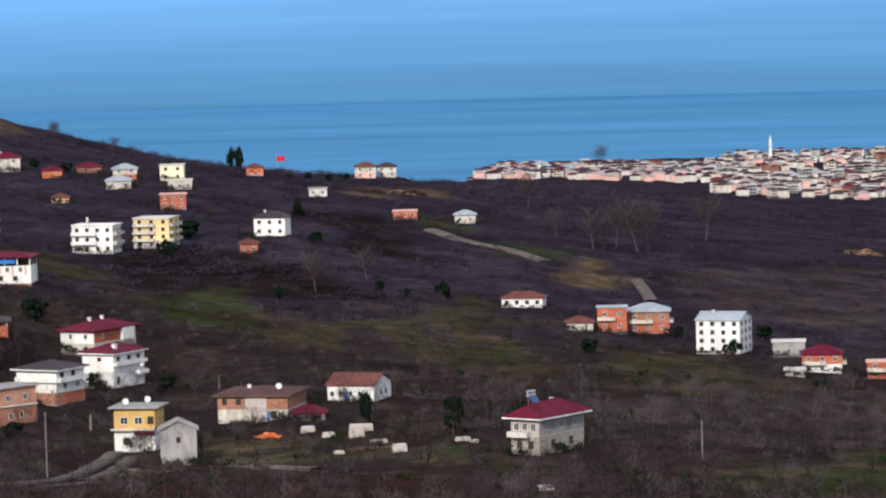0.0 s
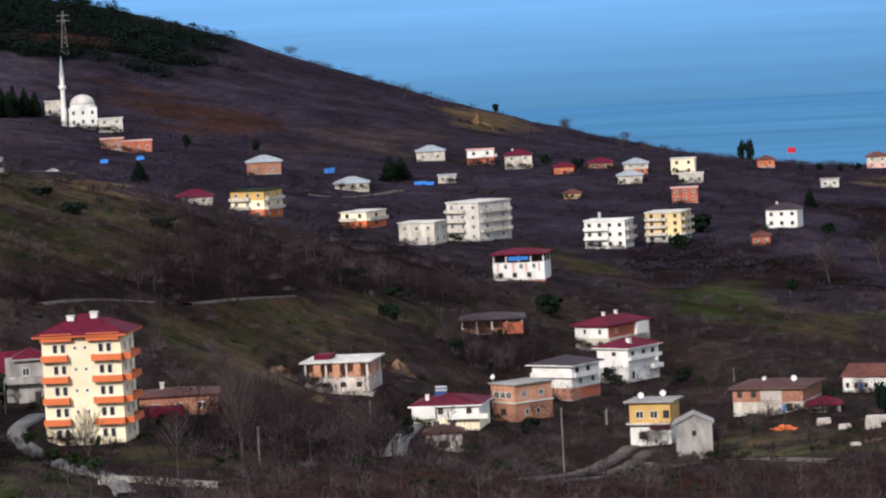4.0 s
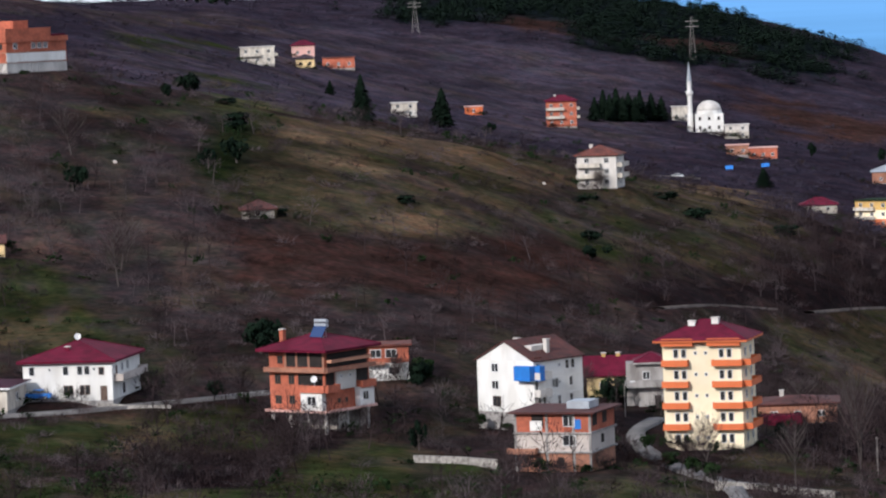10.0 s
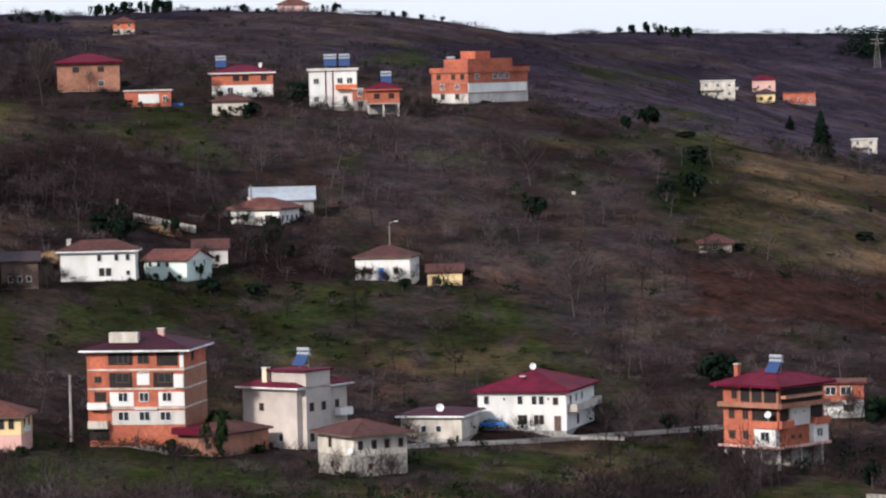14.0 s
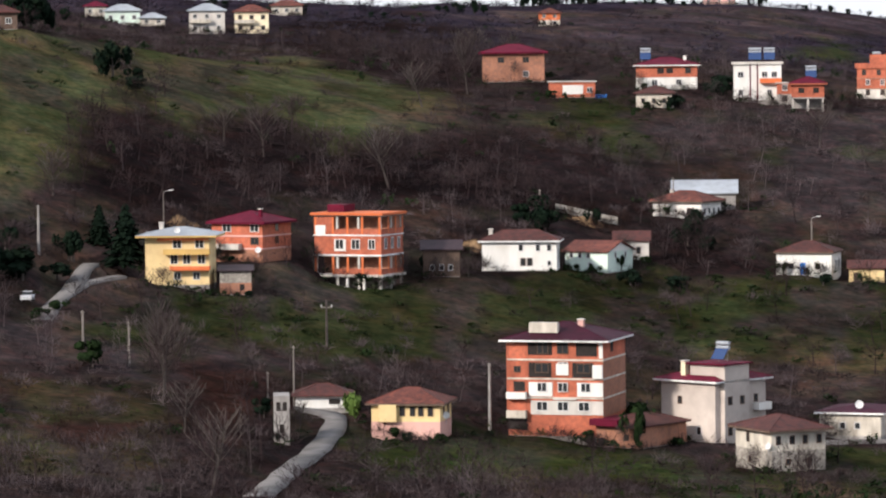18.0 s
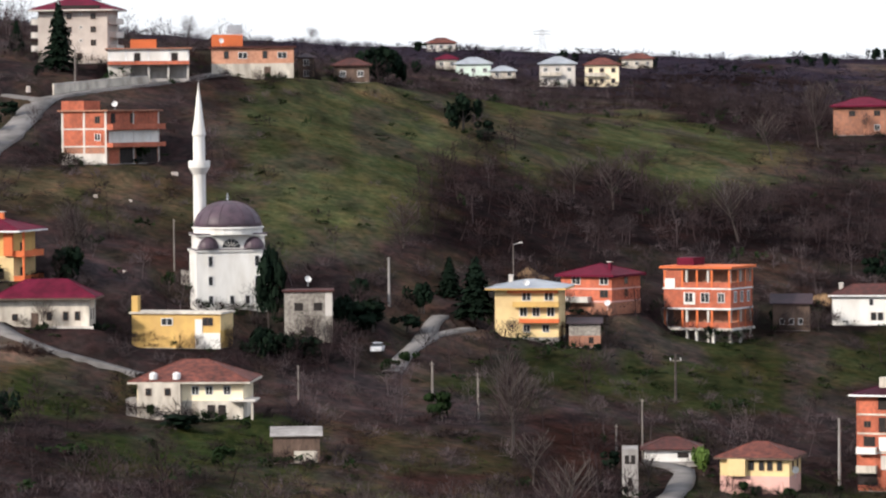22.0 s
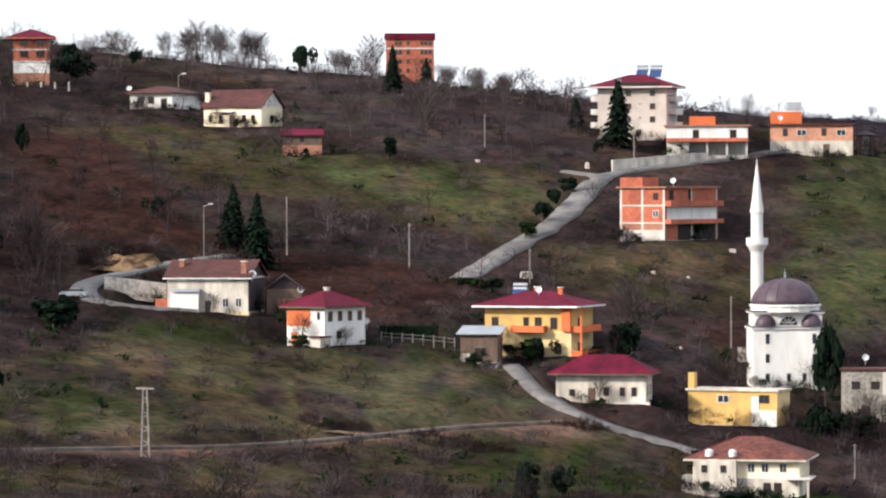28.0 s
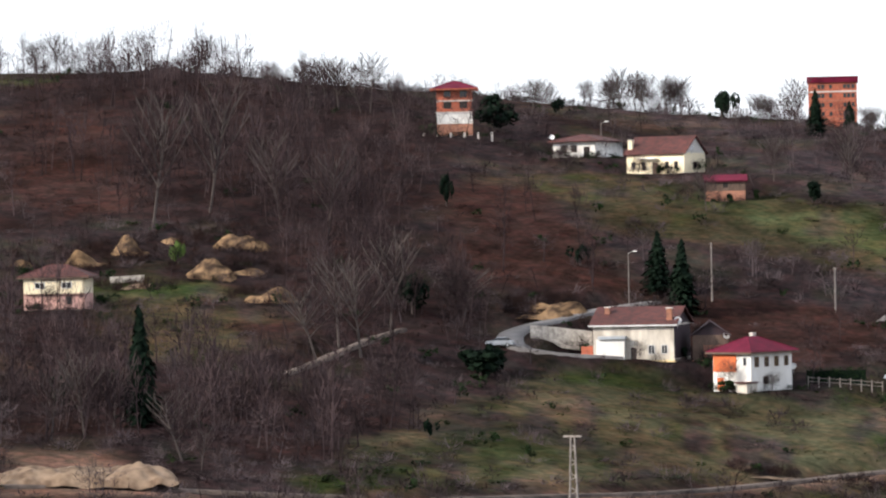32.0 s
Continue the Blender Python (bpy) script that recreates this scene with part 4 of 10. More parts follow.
for key, (hx, hy, hz, turn, w, d, h) in SITES.items():
    if key == "big":
        continue
    hz -= 2.2 if key == "ob" else 0.0
    near = np.nonzero((np.abs(GX - hx) < 22) & (np.abs(GY - hy) < 22))[0]
    ca, sa = math.cos(radians(turn)), math.sin(radians(turn))
    lx, ly = (GX[near] - hx) * ca + (GY[near] - hy) * sa, -(GX[near] - hx) * sa + (GY[near] - hy) * ca
    gap = np.hypot(np.maximum(np.abs(lx) - w / 2, 0), np.maximum(np.abs(ly) - d / 2, 0))
    level_part = np.clip(1.25 - gap / 6.0, 0, 1)
    GZ[near] = GZ[near] * (1 - level_part) + (hz - 0.1) * level_part
calm = np.clip(near_house(GX, GY) / 8.0, 0, 1)
GZ = GZ + relief(GX, GY) * calm * (GX * GX + GY * GY > 300 ** 2)
edge, lev = near_road(GX, GY)
blend = np.clip((4.6 - edge) / 3.0, 0, 1)
GZ = GZ * (1 - blend) + (lev - 0.4) * blend
qi, qj = np.meshgrid(np.arange(NA - 1), np.arange(ND - 1), indexing="ij")
q = (qi * ND + qj).ravel()
quads = np.stack([q, q + ND, q + ND + 1, q + 1], 1)

ground_mat = bpy.data.materials.new("hillside_ground")
ground_mat.use_nodes = True
n, l = ground_mat.node_tree.nodes, ground_mat.node_tree.links
b = n["Principled BSDF"]
b.inputs["Roughness"].default_value, b.inputs["Specular IOR Level"].default_value = 0.95, 0.0
att = n.new("ShaderNodeAttribute")
att.attribute_name = "cover"
co = n.new("ShaderNodeTexCoord")
value = None
for scale, detail, low, high in ((0.8, 5, 0.75, 1.25), (0.2, 5, 0.72, 1.28), (0.04, 4, 0.66, 1.36), (0.009, 3, 0.85, 1.17)):
    noi = n.new("ShaderNodeTexNoise")
    noi.inputs["Scale"].default_value, noi.inputs["Detail"].default_value = scale, detail
    l.new(co.outputs["Object"], noi.inputs["Vector"])
    rg = n.new("ShaderNodeMapRange")
    rg.inputs[1].default_value, rg.inputs[2].default_value, rg.inputs[3].default_value, rg.inputs[4].default_value = 0.32, 0.68, low, high
    l.new(noi.outputs[0], rg.inputs[0])
    if value is None:
        value = rg.outputs[0]
        fine = noi.outputs[0]
    else:
        mu = n.new("ShaderNodeMath")
        mu.operation = "MULTIPLY"
        l.new(value, mu.inputs[0])
        l.new(rg.outputs[0], mu.inputs[1])
        value = mu.outputs[0]
tint = n.new("ShaderNodeTexNoise")
tint.inputs["Scale"].default_value, tint.inputs["Detail"].default_value = 0.07, 4
l.new(co.outputs["Object"], tint.inputs["Vector"])
tr = n.new("ShaderNodeMapRange")
tr.inputs[1].default_value, tr.inputs[2].default_value, tr.inputs[4].default_value = 0.45, 0.7, 0.55
l.new(tint.outputs[0], tr.inputs[0])
dry = n.new("ShaderNodeMix")
dry.data_type, dry.blend_type = "RGBA", "MULTIPLY"
dry.inputs[7].default_value = (1.3, 1.03, 0.88, 1)
l.new(tr.outputs[0], dry.inputs[0])
l.new(att.outputs["Color"], dry.inputs[6])
tint2 = n.new("ShaderNodeTexNoise")
tint2.inputs["Scale"].default_value, tint2.inputs["Detail"].default_value = 0.4, 5
l.new(co.outputs["Object"], tint2.inputs["Vector"])
tr2 = n.new("ShaderNodeMapRange")
tr2.inputs[1].default_value, tr2.inputs[2].default_value, tr2.inputs[4].default_value = 0.42, 0.62, 0.9
l.new(tint2.outputs[0], tr2.inputs[0])
dry2 = n.new("ShaderNodeMix")
dry2.data_type, dry2.blend_type = "RGBA", "MULTIPLY"
dry2.inputs[7].default_value = (1.15, 0.9, 0.9, 1)
l.new(tr2.outputs[0], dry2.inputs[0])
l.new(dry.outputs[2], dry2.inputs[6])
sc = n.new("ShaderNodeVectorMath")
sc.operation = "SCALE"
l.new(dry2.outputs[2], sc.inputs[0])
l.new(value, sc.inputs["Scale"])
l.new(sc.outputs[0], b.inputs["Base Color"])
bp = n.new("ShaderNodeBump")
bp.inputs["Strength"].default_value, bp.inputs["Distance"].default_value = 0.7, 0.5
l.new(fine, bp.inputs["Height"])
l.new(bp.outputs[0], b.inputs["Normal"])

me = big_mesh("ground", np.stack([GX, GY, GZ], 1), quads, ground_mat)
me.polygons.foreach_set("use_smooth", [True] * len(me.polygons))
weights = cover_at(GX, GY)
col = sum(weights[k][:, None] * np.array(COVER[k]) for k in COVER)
opened = sum(weights[k] * v for k, v in (("meadow", 0.7), ("field", 1.0), ("olive", 0.9), ("slope", 0.9), ("green", 0.6), ("tan", 0.5), ("brownhaze", 0.5), ("thin", 0.45), ("scrub", 0.4), ("farhaze", 0.3)))
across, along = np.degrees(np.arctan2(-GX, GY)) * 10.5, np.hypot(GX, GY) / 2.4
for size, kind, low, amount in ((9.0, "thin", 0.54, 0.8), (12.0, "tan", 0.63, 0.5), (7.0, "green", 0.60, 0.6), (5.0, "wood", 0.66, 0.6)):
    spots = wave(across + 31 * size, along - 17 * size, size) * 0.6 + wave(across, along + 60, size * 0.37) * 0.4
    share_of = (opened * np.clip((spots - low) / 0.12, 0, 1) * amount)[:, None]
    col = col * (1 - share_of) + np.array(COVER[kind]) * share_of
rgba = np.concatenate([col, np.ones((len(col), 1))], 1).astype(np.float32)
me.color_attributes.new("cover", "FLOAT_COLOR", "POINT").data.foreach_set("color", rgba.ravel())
tagged(new("ground", me), "steep winter hillside of brown scrub, ferns and green meadow", "hillside", kind="structure")

for kind, width, o, side, z in ROAD_LINES:
    wob = 0.25 * np.sin(np.arange(len(o)) * 0.9)
    rows = []
    for off, dz in ((-0.5, -0.7), (-0.47, 0.02), (0.0, 0.1), (0.47, 0.02), (0.5, -0.7)):
        pos = o + side * ((width + wob) * off)[:, None]
        rows.append(np.concatenate([pos, (z + dz)[:, None]], 1))
    v = np.stack(rows, 1).reshape(-1, 3)
    k = np.arange(len(o) - 1)
    fs = np.concatenate([np.stack([k * 5 + c, k * 5 + c + 1, (k + 1) * 5 + c + 1, (k + 1) * 5 + c], 1) for c in range(4)])
    me = big_mesh("road" if kind == "road" else "dirt_track", v, fs[:, ::-1].copy(), M[kind])
    tagged(new(me.name, me), "narrow worn grey asphalt road on the slope" if kind == "road" else "pale unpaved earth track along the slope", "road", kind="structure")

# ---------- sea and distance ----------
sea_mat = mat("sea_water", (0.073, 0.208, 0.368), (0.066, 0.193, 0.348), 0.02, 1.0, 0.0, stretch=(0.2, 1.0, 1.0), scale2=0.006, amount2=0.14, spec=0.0)
g = Geo()
ring = 96
g.v = [(4900 * math.sin(radians(-70 + 90 * i / ring)), 4900 * math.cos(radians(-70 + 90 * i / ring)), 0) for i in range(ring + 1)]
g.v += [(1500 * math.sin(radians(-70 + 90 * i / ring)), 1500 * math.cos(radians(-70 + 90 * i / ring)), 0) for i in range(ring + 1)]
g.f = [(i, i + ring + 1, i + ring + 2, i + 1) for i in range(ring)]
tagged(new("sea", g.mesh("sea", sea_mat)), "calm blue sea with faint pale streaks", "sea", kind="structure")

# Self-lit backdrop wall: haze painted as a gradient, paler towards the top.
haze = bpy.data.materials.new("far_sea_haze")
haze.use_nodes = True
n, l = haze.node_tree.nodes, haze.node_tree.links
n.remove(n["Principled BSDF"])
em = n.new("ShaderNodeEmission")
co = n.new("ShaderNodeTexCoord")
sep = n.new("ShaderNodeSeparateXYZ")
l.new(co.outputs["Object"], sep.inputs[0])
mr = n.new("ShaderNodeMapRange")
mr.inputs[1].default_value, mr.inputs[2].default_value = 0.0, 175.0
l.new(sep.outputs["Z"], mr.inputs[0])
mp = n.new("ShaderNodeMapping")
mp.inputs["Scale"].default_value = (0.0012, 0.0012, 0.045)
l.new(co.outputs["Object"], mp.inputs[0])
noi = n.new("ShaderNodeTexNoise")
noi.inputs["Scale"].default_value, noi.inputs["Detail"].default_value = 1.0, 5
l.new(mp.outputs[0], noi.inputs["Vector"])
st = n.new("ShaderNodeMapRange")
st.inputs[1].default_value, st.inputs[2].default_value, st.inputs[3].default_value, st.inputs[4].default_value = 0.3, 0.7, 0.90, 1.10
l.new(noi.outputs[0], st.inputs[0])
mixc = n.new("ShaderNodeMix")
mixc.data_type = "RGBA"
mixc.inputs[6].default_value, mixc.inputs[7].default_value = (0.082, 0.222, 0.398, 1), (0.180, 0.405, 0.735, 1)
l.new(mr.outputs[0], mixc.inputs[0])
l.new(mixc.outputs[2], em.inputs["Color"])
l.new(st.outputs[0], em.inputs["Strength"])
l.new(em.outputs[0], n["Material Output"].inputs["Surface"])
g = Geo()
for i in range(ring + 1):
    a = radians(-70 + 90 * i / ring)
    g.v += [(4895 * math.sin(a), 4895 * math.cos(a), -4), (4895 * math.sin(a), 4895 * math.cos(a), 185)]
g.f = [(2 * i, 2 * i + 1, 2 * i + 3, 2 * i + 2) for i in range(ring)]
tagged(new("backdrop", g.mesh("backdrop", haze)), "glowing backdrop painted as hazy blue distance where the sea meets the sky", "distance", kind="structure")


# ---------- buildings ----------
WINDOWS = {}


def window_mesh(w, h, sash_mat):
    key = (round(w, 2), round(h, 2), sash_mat)
    if key not in WINDOWS:
        f, e = Geo(), 0.09
        f.box(-w / 2, w / 2, -0.09, 0.02, 0, e).box(-w / 2, w / 2, -0.09, 0.02, h - e, h)
        f.box(-w / 2, -w / 2 + e, -0.09, 0.02, e, h - e).box(w / 2 - e, w / 2, -0.09, 0.02, e, h - e)
        if w > 0.95:
            f.box(-0.04, 0.04, -0.08, 0.02, e, h - e)
        if w > 1.9:
            f.box(-w / 4 - 0.04, -w / 4 + 0.04, -0.08, 0.02, e, h - e).box(w / 4 - 0.04, w / 4 + 0.04, -0.08, 0.02, e, h - e)
        p = Geo().box(-w / 2 + 0.02, w / 2 - 0.02, -0.04, 0.02, 0.02, h - 0.02)
        # Without a sash, a dark sheet paints the shade of an open window.
        WINDOWS[key] = (f.mesh("window", M[sash_mat]) if sash_mat else None, p.mesh("pane", M["pane" if sash_mat else "opening_shade"]))
    return WINDOWS[key]


class House:
    """A building on its site; sides are seen from outside, and run from 0 (left end) to 1."""

    def __init__(self, key, label, walls, name="house", category="house", group="houses of the village", pillars=(), base="grey"):
        self.x, self.y, self.z, self.turn, self.w, self.d, self.h = SITES[key]
        self.m = pose(self.x, self.y, self.z, 0, 0, self.turn)
        self.ob = thing(name, label, category, self.m, group)
        self.n = len(walls)
        self.fh = self.h / self.n
        self.walls = walls
        w2, d2 = self.w / 2, self.d / 2
        if base:
            part("foundation", Geo().box(-w2 + 0.03, w2 - 0.03, -d2 + 0.03, d2 - 0.03, -4.0, 0), base, self.ob)
        for i, mt in enumerate(walls):
            z0, z1 = i * self.fh, (i + 1) * self.fh
            if i in pillars:
                part("back_wall", Geo().box(-w2 + 0.3, w2 - 0.3, -d2 + min(3.0, self.d * 0.4), d2, z0, z1 - 0.2), mt, self.ob)
                part("floor_slab", Geo().box(-w2 - 0.1, w2 + 0.1, -d2 - 0.1, d2 + 0.1, z1 - 0.22, z1 + 0.03), "grey", self.ob)
                k = max(2, int(self.w / 3.2) + 1)
                for j in range(k):
                    cx = -w2 + 0.25 + (self.w - 0.5) * j / (k - 1)
                    part("pillar", Geo().box(cx - 0.17, cx + 0.17, -d2 + 0.05, -d2 + 0.4, z0 - 3, z1 - 0.2), "palegrey", self.ob)
                for cy in (0.0, d2 - 0.3):
                    for cx in (-w2 + 0.25, w2 - 0.25):
                        part("pillar", Geo().box(cx - 0.17, cx + 0.17, cy - 0.17, cy + 0.17, z0 - 3, z1 - 0.2), "palegrey", self.ob)
            else:
                part("storey_wall", Geo().box(-w2, w2, -d2, d2, z0, z1), mt, self.ob)

    def spot(self, side, u, z, out=0.0):
        w2, d2 = self.w / 2, self.d / 2
        if side == "front":
            return pose(-w2 + u * self.w, -d2 - out, z)
        if side == "right":
            return pose(w2 + out, -d2 + u * self.d, z, 0, 0, 90)
        if side == "left":
            return pose(-w2 - out, d2 - u * self.d, z, 0, 0, -90)
        return pose(w2 - u * self.w, d2 + out, z, 0, 0, 180)

    def span(self, side):
        return self.w if side in ("front", "back") else self.d

    def win(self, side, floor, us, w=1.2, h=1.25, sill=None, sash="frame", out=0.0):
        z = floor * self.fh + (sill if sill is not None else min(0.95, self.fh * 0.32))
        h = min(h, self.fh * 0.62) if sill is None else h
        for u in us:
            f, p = window_mesh(w, h, sash)
            if f:
                o = part("window", f, None, self.ob, m=self.spot(side, u, z, out))
                part("pane", p, None, o)
            else:
                part("window_opening", p, None, self.ob, "dark panel painting a shaded window opening", m=self.spot(side, u, z, out))
        return self

    def door(self, side, floor, us, w=1.0, h=2.05, mt="wood"):
        for u in us:
            part("door", Geo().box(-w / 2, w / 2, -0.06, 0.03, 0.0, h), mt, self.ob, m=self.spot(side, u, floor * self.fh))
        return self

    def auto(self, sides=("front",), per=2, w=1.1, h=1.2, sash="frame", floors=None):
        for s in sides:
            k = per if s in ("front", "back") else max(1, per - 1)
            for fl in floors if floors is not None else range(self.n):
                self.win(s, fl, [(i + 0.5) / k for i in range(k)], w, h, sash=sash)
        return self

    def band(self, floors, mt="palegrey", th=0.35, out=0.1):
        w2, d2 = self.w / 2 + out, self.d / 2 + out
        for fl in floors:
            z = fl * self.fh
            part("floor_band", Geo().box(-w2, w2, -d2, d2, z - th / 2, z + th / 2), mt, self.ob)
        return self

    def cols(self, side, us, mt="palegrey", f0=0, f1=None, w=0.35):
        for u in us:
            z1 = (self.n if f1 is None else f1) * self.fh
            part("column", Geo().box(-w / 2, w / 2, -0.07, 0.03, f0 * self.fh, z1 - 0.02), mt, self.ob, m=self.spot(side, u, 0))
        return self

    def panel(self, side, floor, u0, u1, mt, out=0.06, lo=0.05, hi=0.95, name="wall_panel", label=""):
        wd = (u1 - u0) * self.span(side)
        part(name, Geo().box(-wd / 2, wd / 2, -out, 0.03, 0, (hi - lo) * self.fh), mt, self.ob, label, m=self.spot(side, (u0 + u1) / 2, (floor + lo) * self.fh))
        return self

    def balcony(self, side, floor, u0, u1, depth=1.2, mt="orange", tall=0.95, wrap=False):
        wd = (u1 - u0) * self.span(side)
        m = self.spot(side, (u0 + u1) / 2, floor * self.fh)
        b = part("balcony", Geo().box(-wd / 2, wd / 2, -depth, 0.0, -0.12, 0.06), "palegrey", self.ob, m=m)
        g = Geo().box(-wd / 2 - 0.02, wd / 2 + 0.02, -depth - 0.1, -depth + 0.02, -0.14, tall)
        g.box(-wd / 2 - 0.02, -wd / 2 + 0.1, -depth + 0.02, -0.01, -0.14, tall).box(wd / 2 - 0.1, wd / 2 + 0.02, -depth + 0.02, -0.01, -0.14, tall)
        part("parapet", g, mt, b)
        return self

    def bay(self, side, floor, u0, u1, depth, mt, floors=1):
        """A closed part that juts out; returns how far."""
        wd = (u1 - u0) * self.span(side)
        part("bay", Geo().box(-wd / 2, wd / 2, -depth, 0.02, 0.02, floors * self.fh - 0.02), mt, self.ob, m=self.spot(side, (u0 + u1) / 2, floor * self.fh))
        return self

    def hip(self, mt, rise=2.0, over=0.6, eave="frame", z=None, x0=None, x1=None, y0=None, y1=None):
        z = self.h if z is None else z
        x0, x1 = (-self.w / 2 if x0 is None else x0) - over, (self.w / 2 if x1 is None else x1) + over
        y0, y1 = (-self.d / 2 if y0 is None else y0) - over, (self.d / 2 if y1 is None else y1) + over
        wx, wy = x1 - x0, y1 - y0
        cx, cy = (x0 + x1) / 2, (y0 + y1) / 2
        rx, ry = max(0.15, (wx - wy) / 2), max(0.15, (wy - wx) / 2)
        b = [(x0, y0, z + 0.02), (x1, y0, z + 0.02), (x1, y1, z + 0.02), (x0, y1, z + 0.02)]
        t = [(x, y, z + 0.2) for x, y, _ in b]
        r = [(cx - rx, cy - ry, z + rise), (cx + rx, cy - ry, z + rise), (cx + rx, cy + ry, z + rise), (cx - rx, cy + ry, z + rise)]
        g = Geo().add(b + t + r, [(3, 2, 1, 0)] + [(i, (i + 1) % 4, 4 + (i + 1) % 4, 4 + i) for i in range(4)] + [(4 + i, 4 + (i + 1) % 4, 8 + (i + 1) % 4, 8 + i) for i in range(4)] + [(8, 9, 10, 11)])
        roof = part("roof", g, mt, self.ob)
        caps = Geo().limb(r[0], r[2], 0.09, 0.09, 5)
        for i in range(4):
            caps.limb(t[i], r[i], 0.08, 0.08, 5)
        if rise > 1.2:
            part("ridge_cap", caps, mt, roof)
        if eave:
            e = Geo()
            for a0, a1, c0, c1 in ((x0 - 0.03, x1 + 0.03, y0 - 0.05, y0 + 0.03), (x0 - 0.03, x1 + 0.03, y1 - 0.03, y1 + 0.05), (x0 - 0.05, x0 + 0.03, y0 + 0.03, y1 - 0.03), (x1 - 0.03, x1 + 0.05, y0 + 0.03, y1 - 0.03)):
                e.box(a0, a1, c0, c1, z - 0.12, z + 0.13)
            part("eaves_board", e, eave, roof)
        return self

    def gable(self, mt, rise=1.8, over=0.5, axis="x", wall=None, z=None, eave=None):
        z = self.h if z is None else z
        if axis == "x":
            L, Wd, rot = self.w, self.d, 0
        else:
            L, Wd, rot = self.d, self.w, 90
        m = pose(0, 0, z, 0, 0, rot)
        l2, w2 = L / 2, Wd / 2
        part("gable_wall", Geo().add([(-l2, -w2, 0), (-l2, w2, 0), (-l2, 0, rise), (l2, -w2, 0), (l2, w2, 0), (l2, 0, rise)], [(0, 2, 1), (3, 4, 5), (0, 3, 5, 2), (1, 2, 5, 4), (0, 1, 4, 3)]), wall or self.walls[-1], self.ob, m=m)
        s = rise / w2
        e, lo = l2 + over, -over * s
        for sg in (-1, 1):
            g = Geo().add([(-e, sg * (w2 + over), lo + 0.03), (e, sg * (w2 + over), lo + 0.03), (e, 0, rise + 0.03), (-e, 0, rise + 0.03),
                           (-e, sg * (w2 + over), lo + 0.2), (e, sg * (w2 + over), lo + 0.2), (e, 0, rise + 0.2), (-e, 0, rise + 0.2)],
                          [(0, 1, 2, 3), (7, 6, 5, 4), (0, 4, 5, 1), (1, 5, 6, 2), (2, 6, 7, 3), (3, 7, 4, 0)])
            r = part("roof_slope", g, mt, self.ob, m=m)
            if eave:
                part("gutter", Geo().box(-e, e, sg * (w2 + over) - 0.07, sg * (w2 + over) + 0.07, lo - 0.06, lo + 0.14), eave, r)
        return self

    def flat(self, mt="palegrey", th=0.25, over=0.25, parapet=0.0, pmat=None):
        w2, d2, h = self.w / 2 + over, self.d / 2 + over, self.h
        part("roof_slab", Geo().box(-w2, w2, -d2, d2, h + 0.01, h + th), mt, self.ob)
        if parapet:
            g = Geo().box(-w2, w2, -d2, -d2 + 0.2, h + th, h + th + parapet).box(-w2, w2, d2 - 0.2, d2, h + th, h + th + parapet)
            g.box(-w2, -w2 + 0.2, -d2 + 0.2, d2 - 0.2, h + th, h + th + parapet).box(w2 - 0.2, w2, -d2 + 0.2, d2 - 0.2, h + th, h + th + parapet)
            part("parapet", g, pmat or mt, self.ob)
        return self

    def shed_roof(self, mt, rise=0.8, over=0.4, z=None):
        z = self.h if z is None else z
        w2, d2 = self.w / 2 + over, self.d / 2 + over
        part("roof", Geo().add([(-w2, -d2, z + 0.03), (w2, -d2, z + 0.03), (w2, d2, z + rise), (-w2, d2, z + rise), (-w2, -d2, z + 0.16), (w2, -d2, z + 0.16), (w2, d2, z + rise + 0.13), (-w2, d2, z + rise + 0.13)],
                               [(3, 2, 1, 0), (4, 5, 6, 7), (0, 1, 5, 4), (1, 2, 6, 5), (2, 3, 7, 6), (3, 0, 4, 7)]), mt, self.ob)
        w2, d2 = self.w / 2, self.d / 2
        part("wall_top", Geo().add([(-w2, -d2, z), (w2, -d2, z), (w2, d2, z), (-w2, d2, z), (w2, d2, z + rise * 0.9), (-w2, d2, z + rise * 0.9)], [(0, 3, 5), (1, 4, 2), (2, 4, 5, 3), (0, 1, 2, 3), (0, 5, 4, 1)]), self.walls[-1], self.ob)
        return self

    def block(self, name, fx0, fx1, fy0, fy1, z0, z1, mt, label=""):
        """A further volume, by fractions of the plan."""
        w, d = self.w, self.d
        part(name, Geo().box(-w / 2 + fx0 * w, -w / 2 + fx1 * w, -d / 2 + fy0 * d, -d / 2 + fy1 * d, z0, z1), mt, self.ob, label)
        return self

    def chimney(self, fx, fy, h=1.6, mt="palegrey", s=0.32, z=None):
        x, y = (fx - 0.5) * self.w, (fy - 0.5) * self.d
        z = self.h + 0.3 if z is None else z
        c = part("chimney", Geo().box(x - s, x + s, y - s, y + s, z - 0.5, z + h), mt, self.ob)
        part("chimney_cap", Geo().box(x - s - 0.1, x + s + 0.1, y - s - 0.1, y + s + 0.1, z + h, z + h + 0.14), "palegrey", c)
        return self

    def dish(self, fx, fy, z, r=0.5, turn=20):
        m = self.m @ pose((fx - 0.5) * self.w, (fy - 0.5) * self.d, z, 0, 0, turn)
        o = thing("satellite_dish", "white satellite dish on a short mast", "satellite dish", m, "satellite dishes")
        part("mast", Geo().limb((0, 0.1, -0.9), (0, 0.1, 0.1), 0.05, 0.05, 6), "steel", o)
        g = Geo()
        g.lathe([(0.02, -0.12), (r * 0.5, -0.09), (r * 0.85, 0.0), (r, 0.06), (r * 0.97, 0.08), (r * 0.8, 0.03), (r * 0.45, -0.06), (0.02, -0.09)], 14)
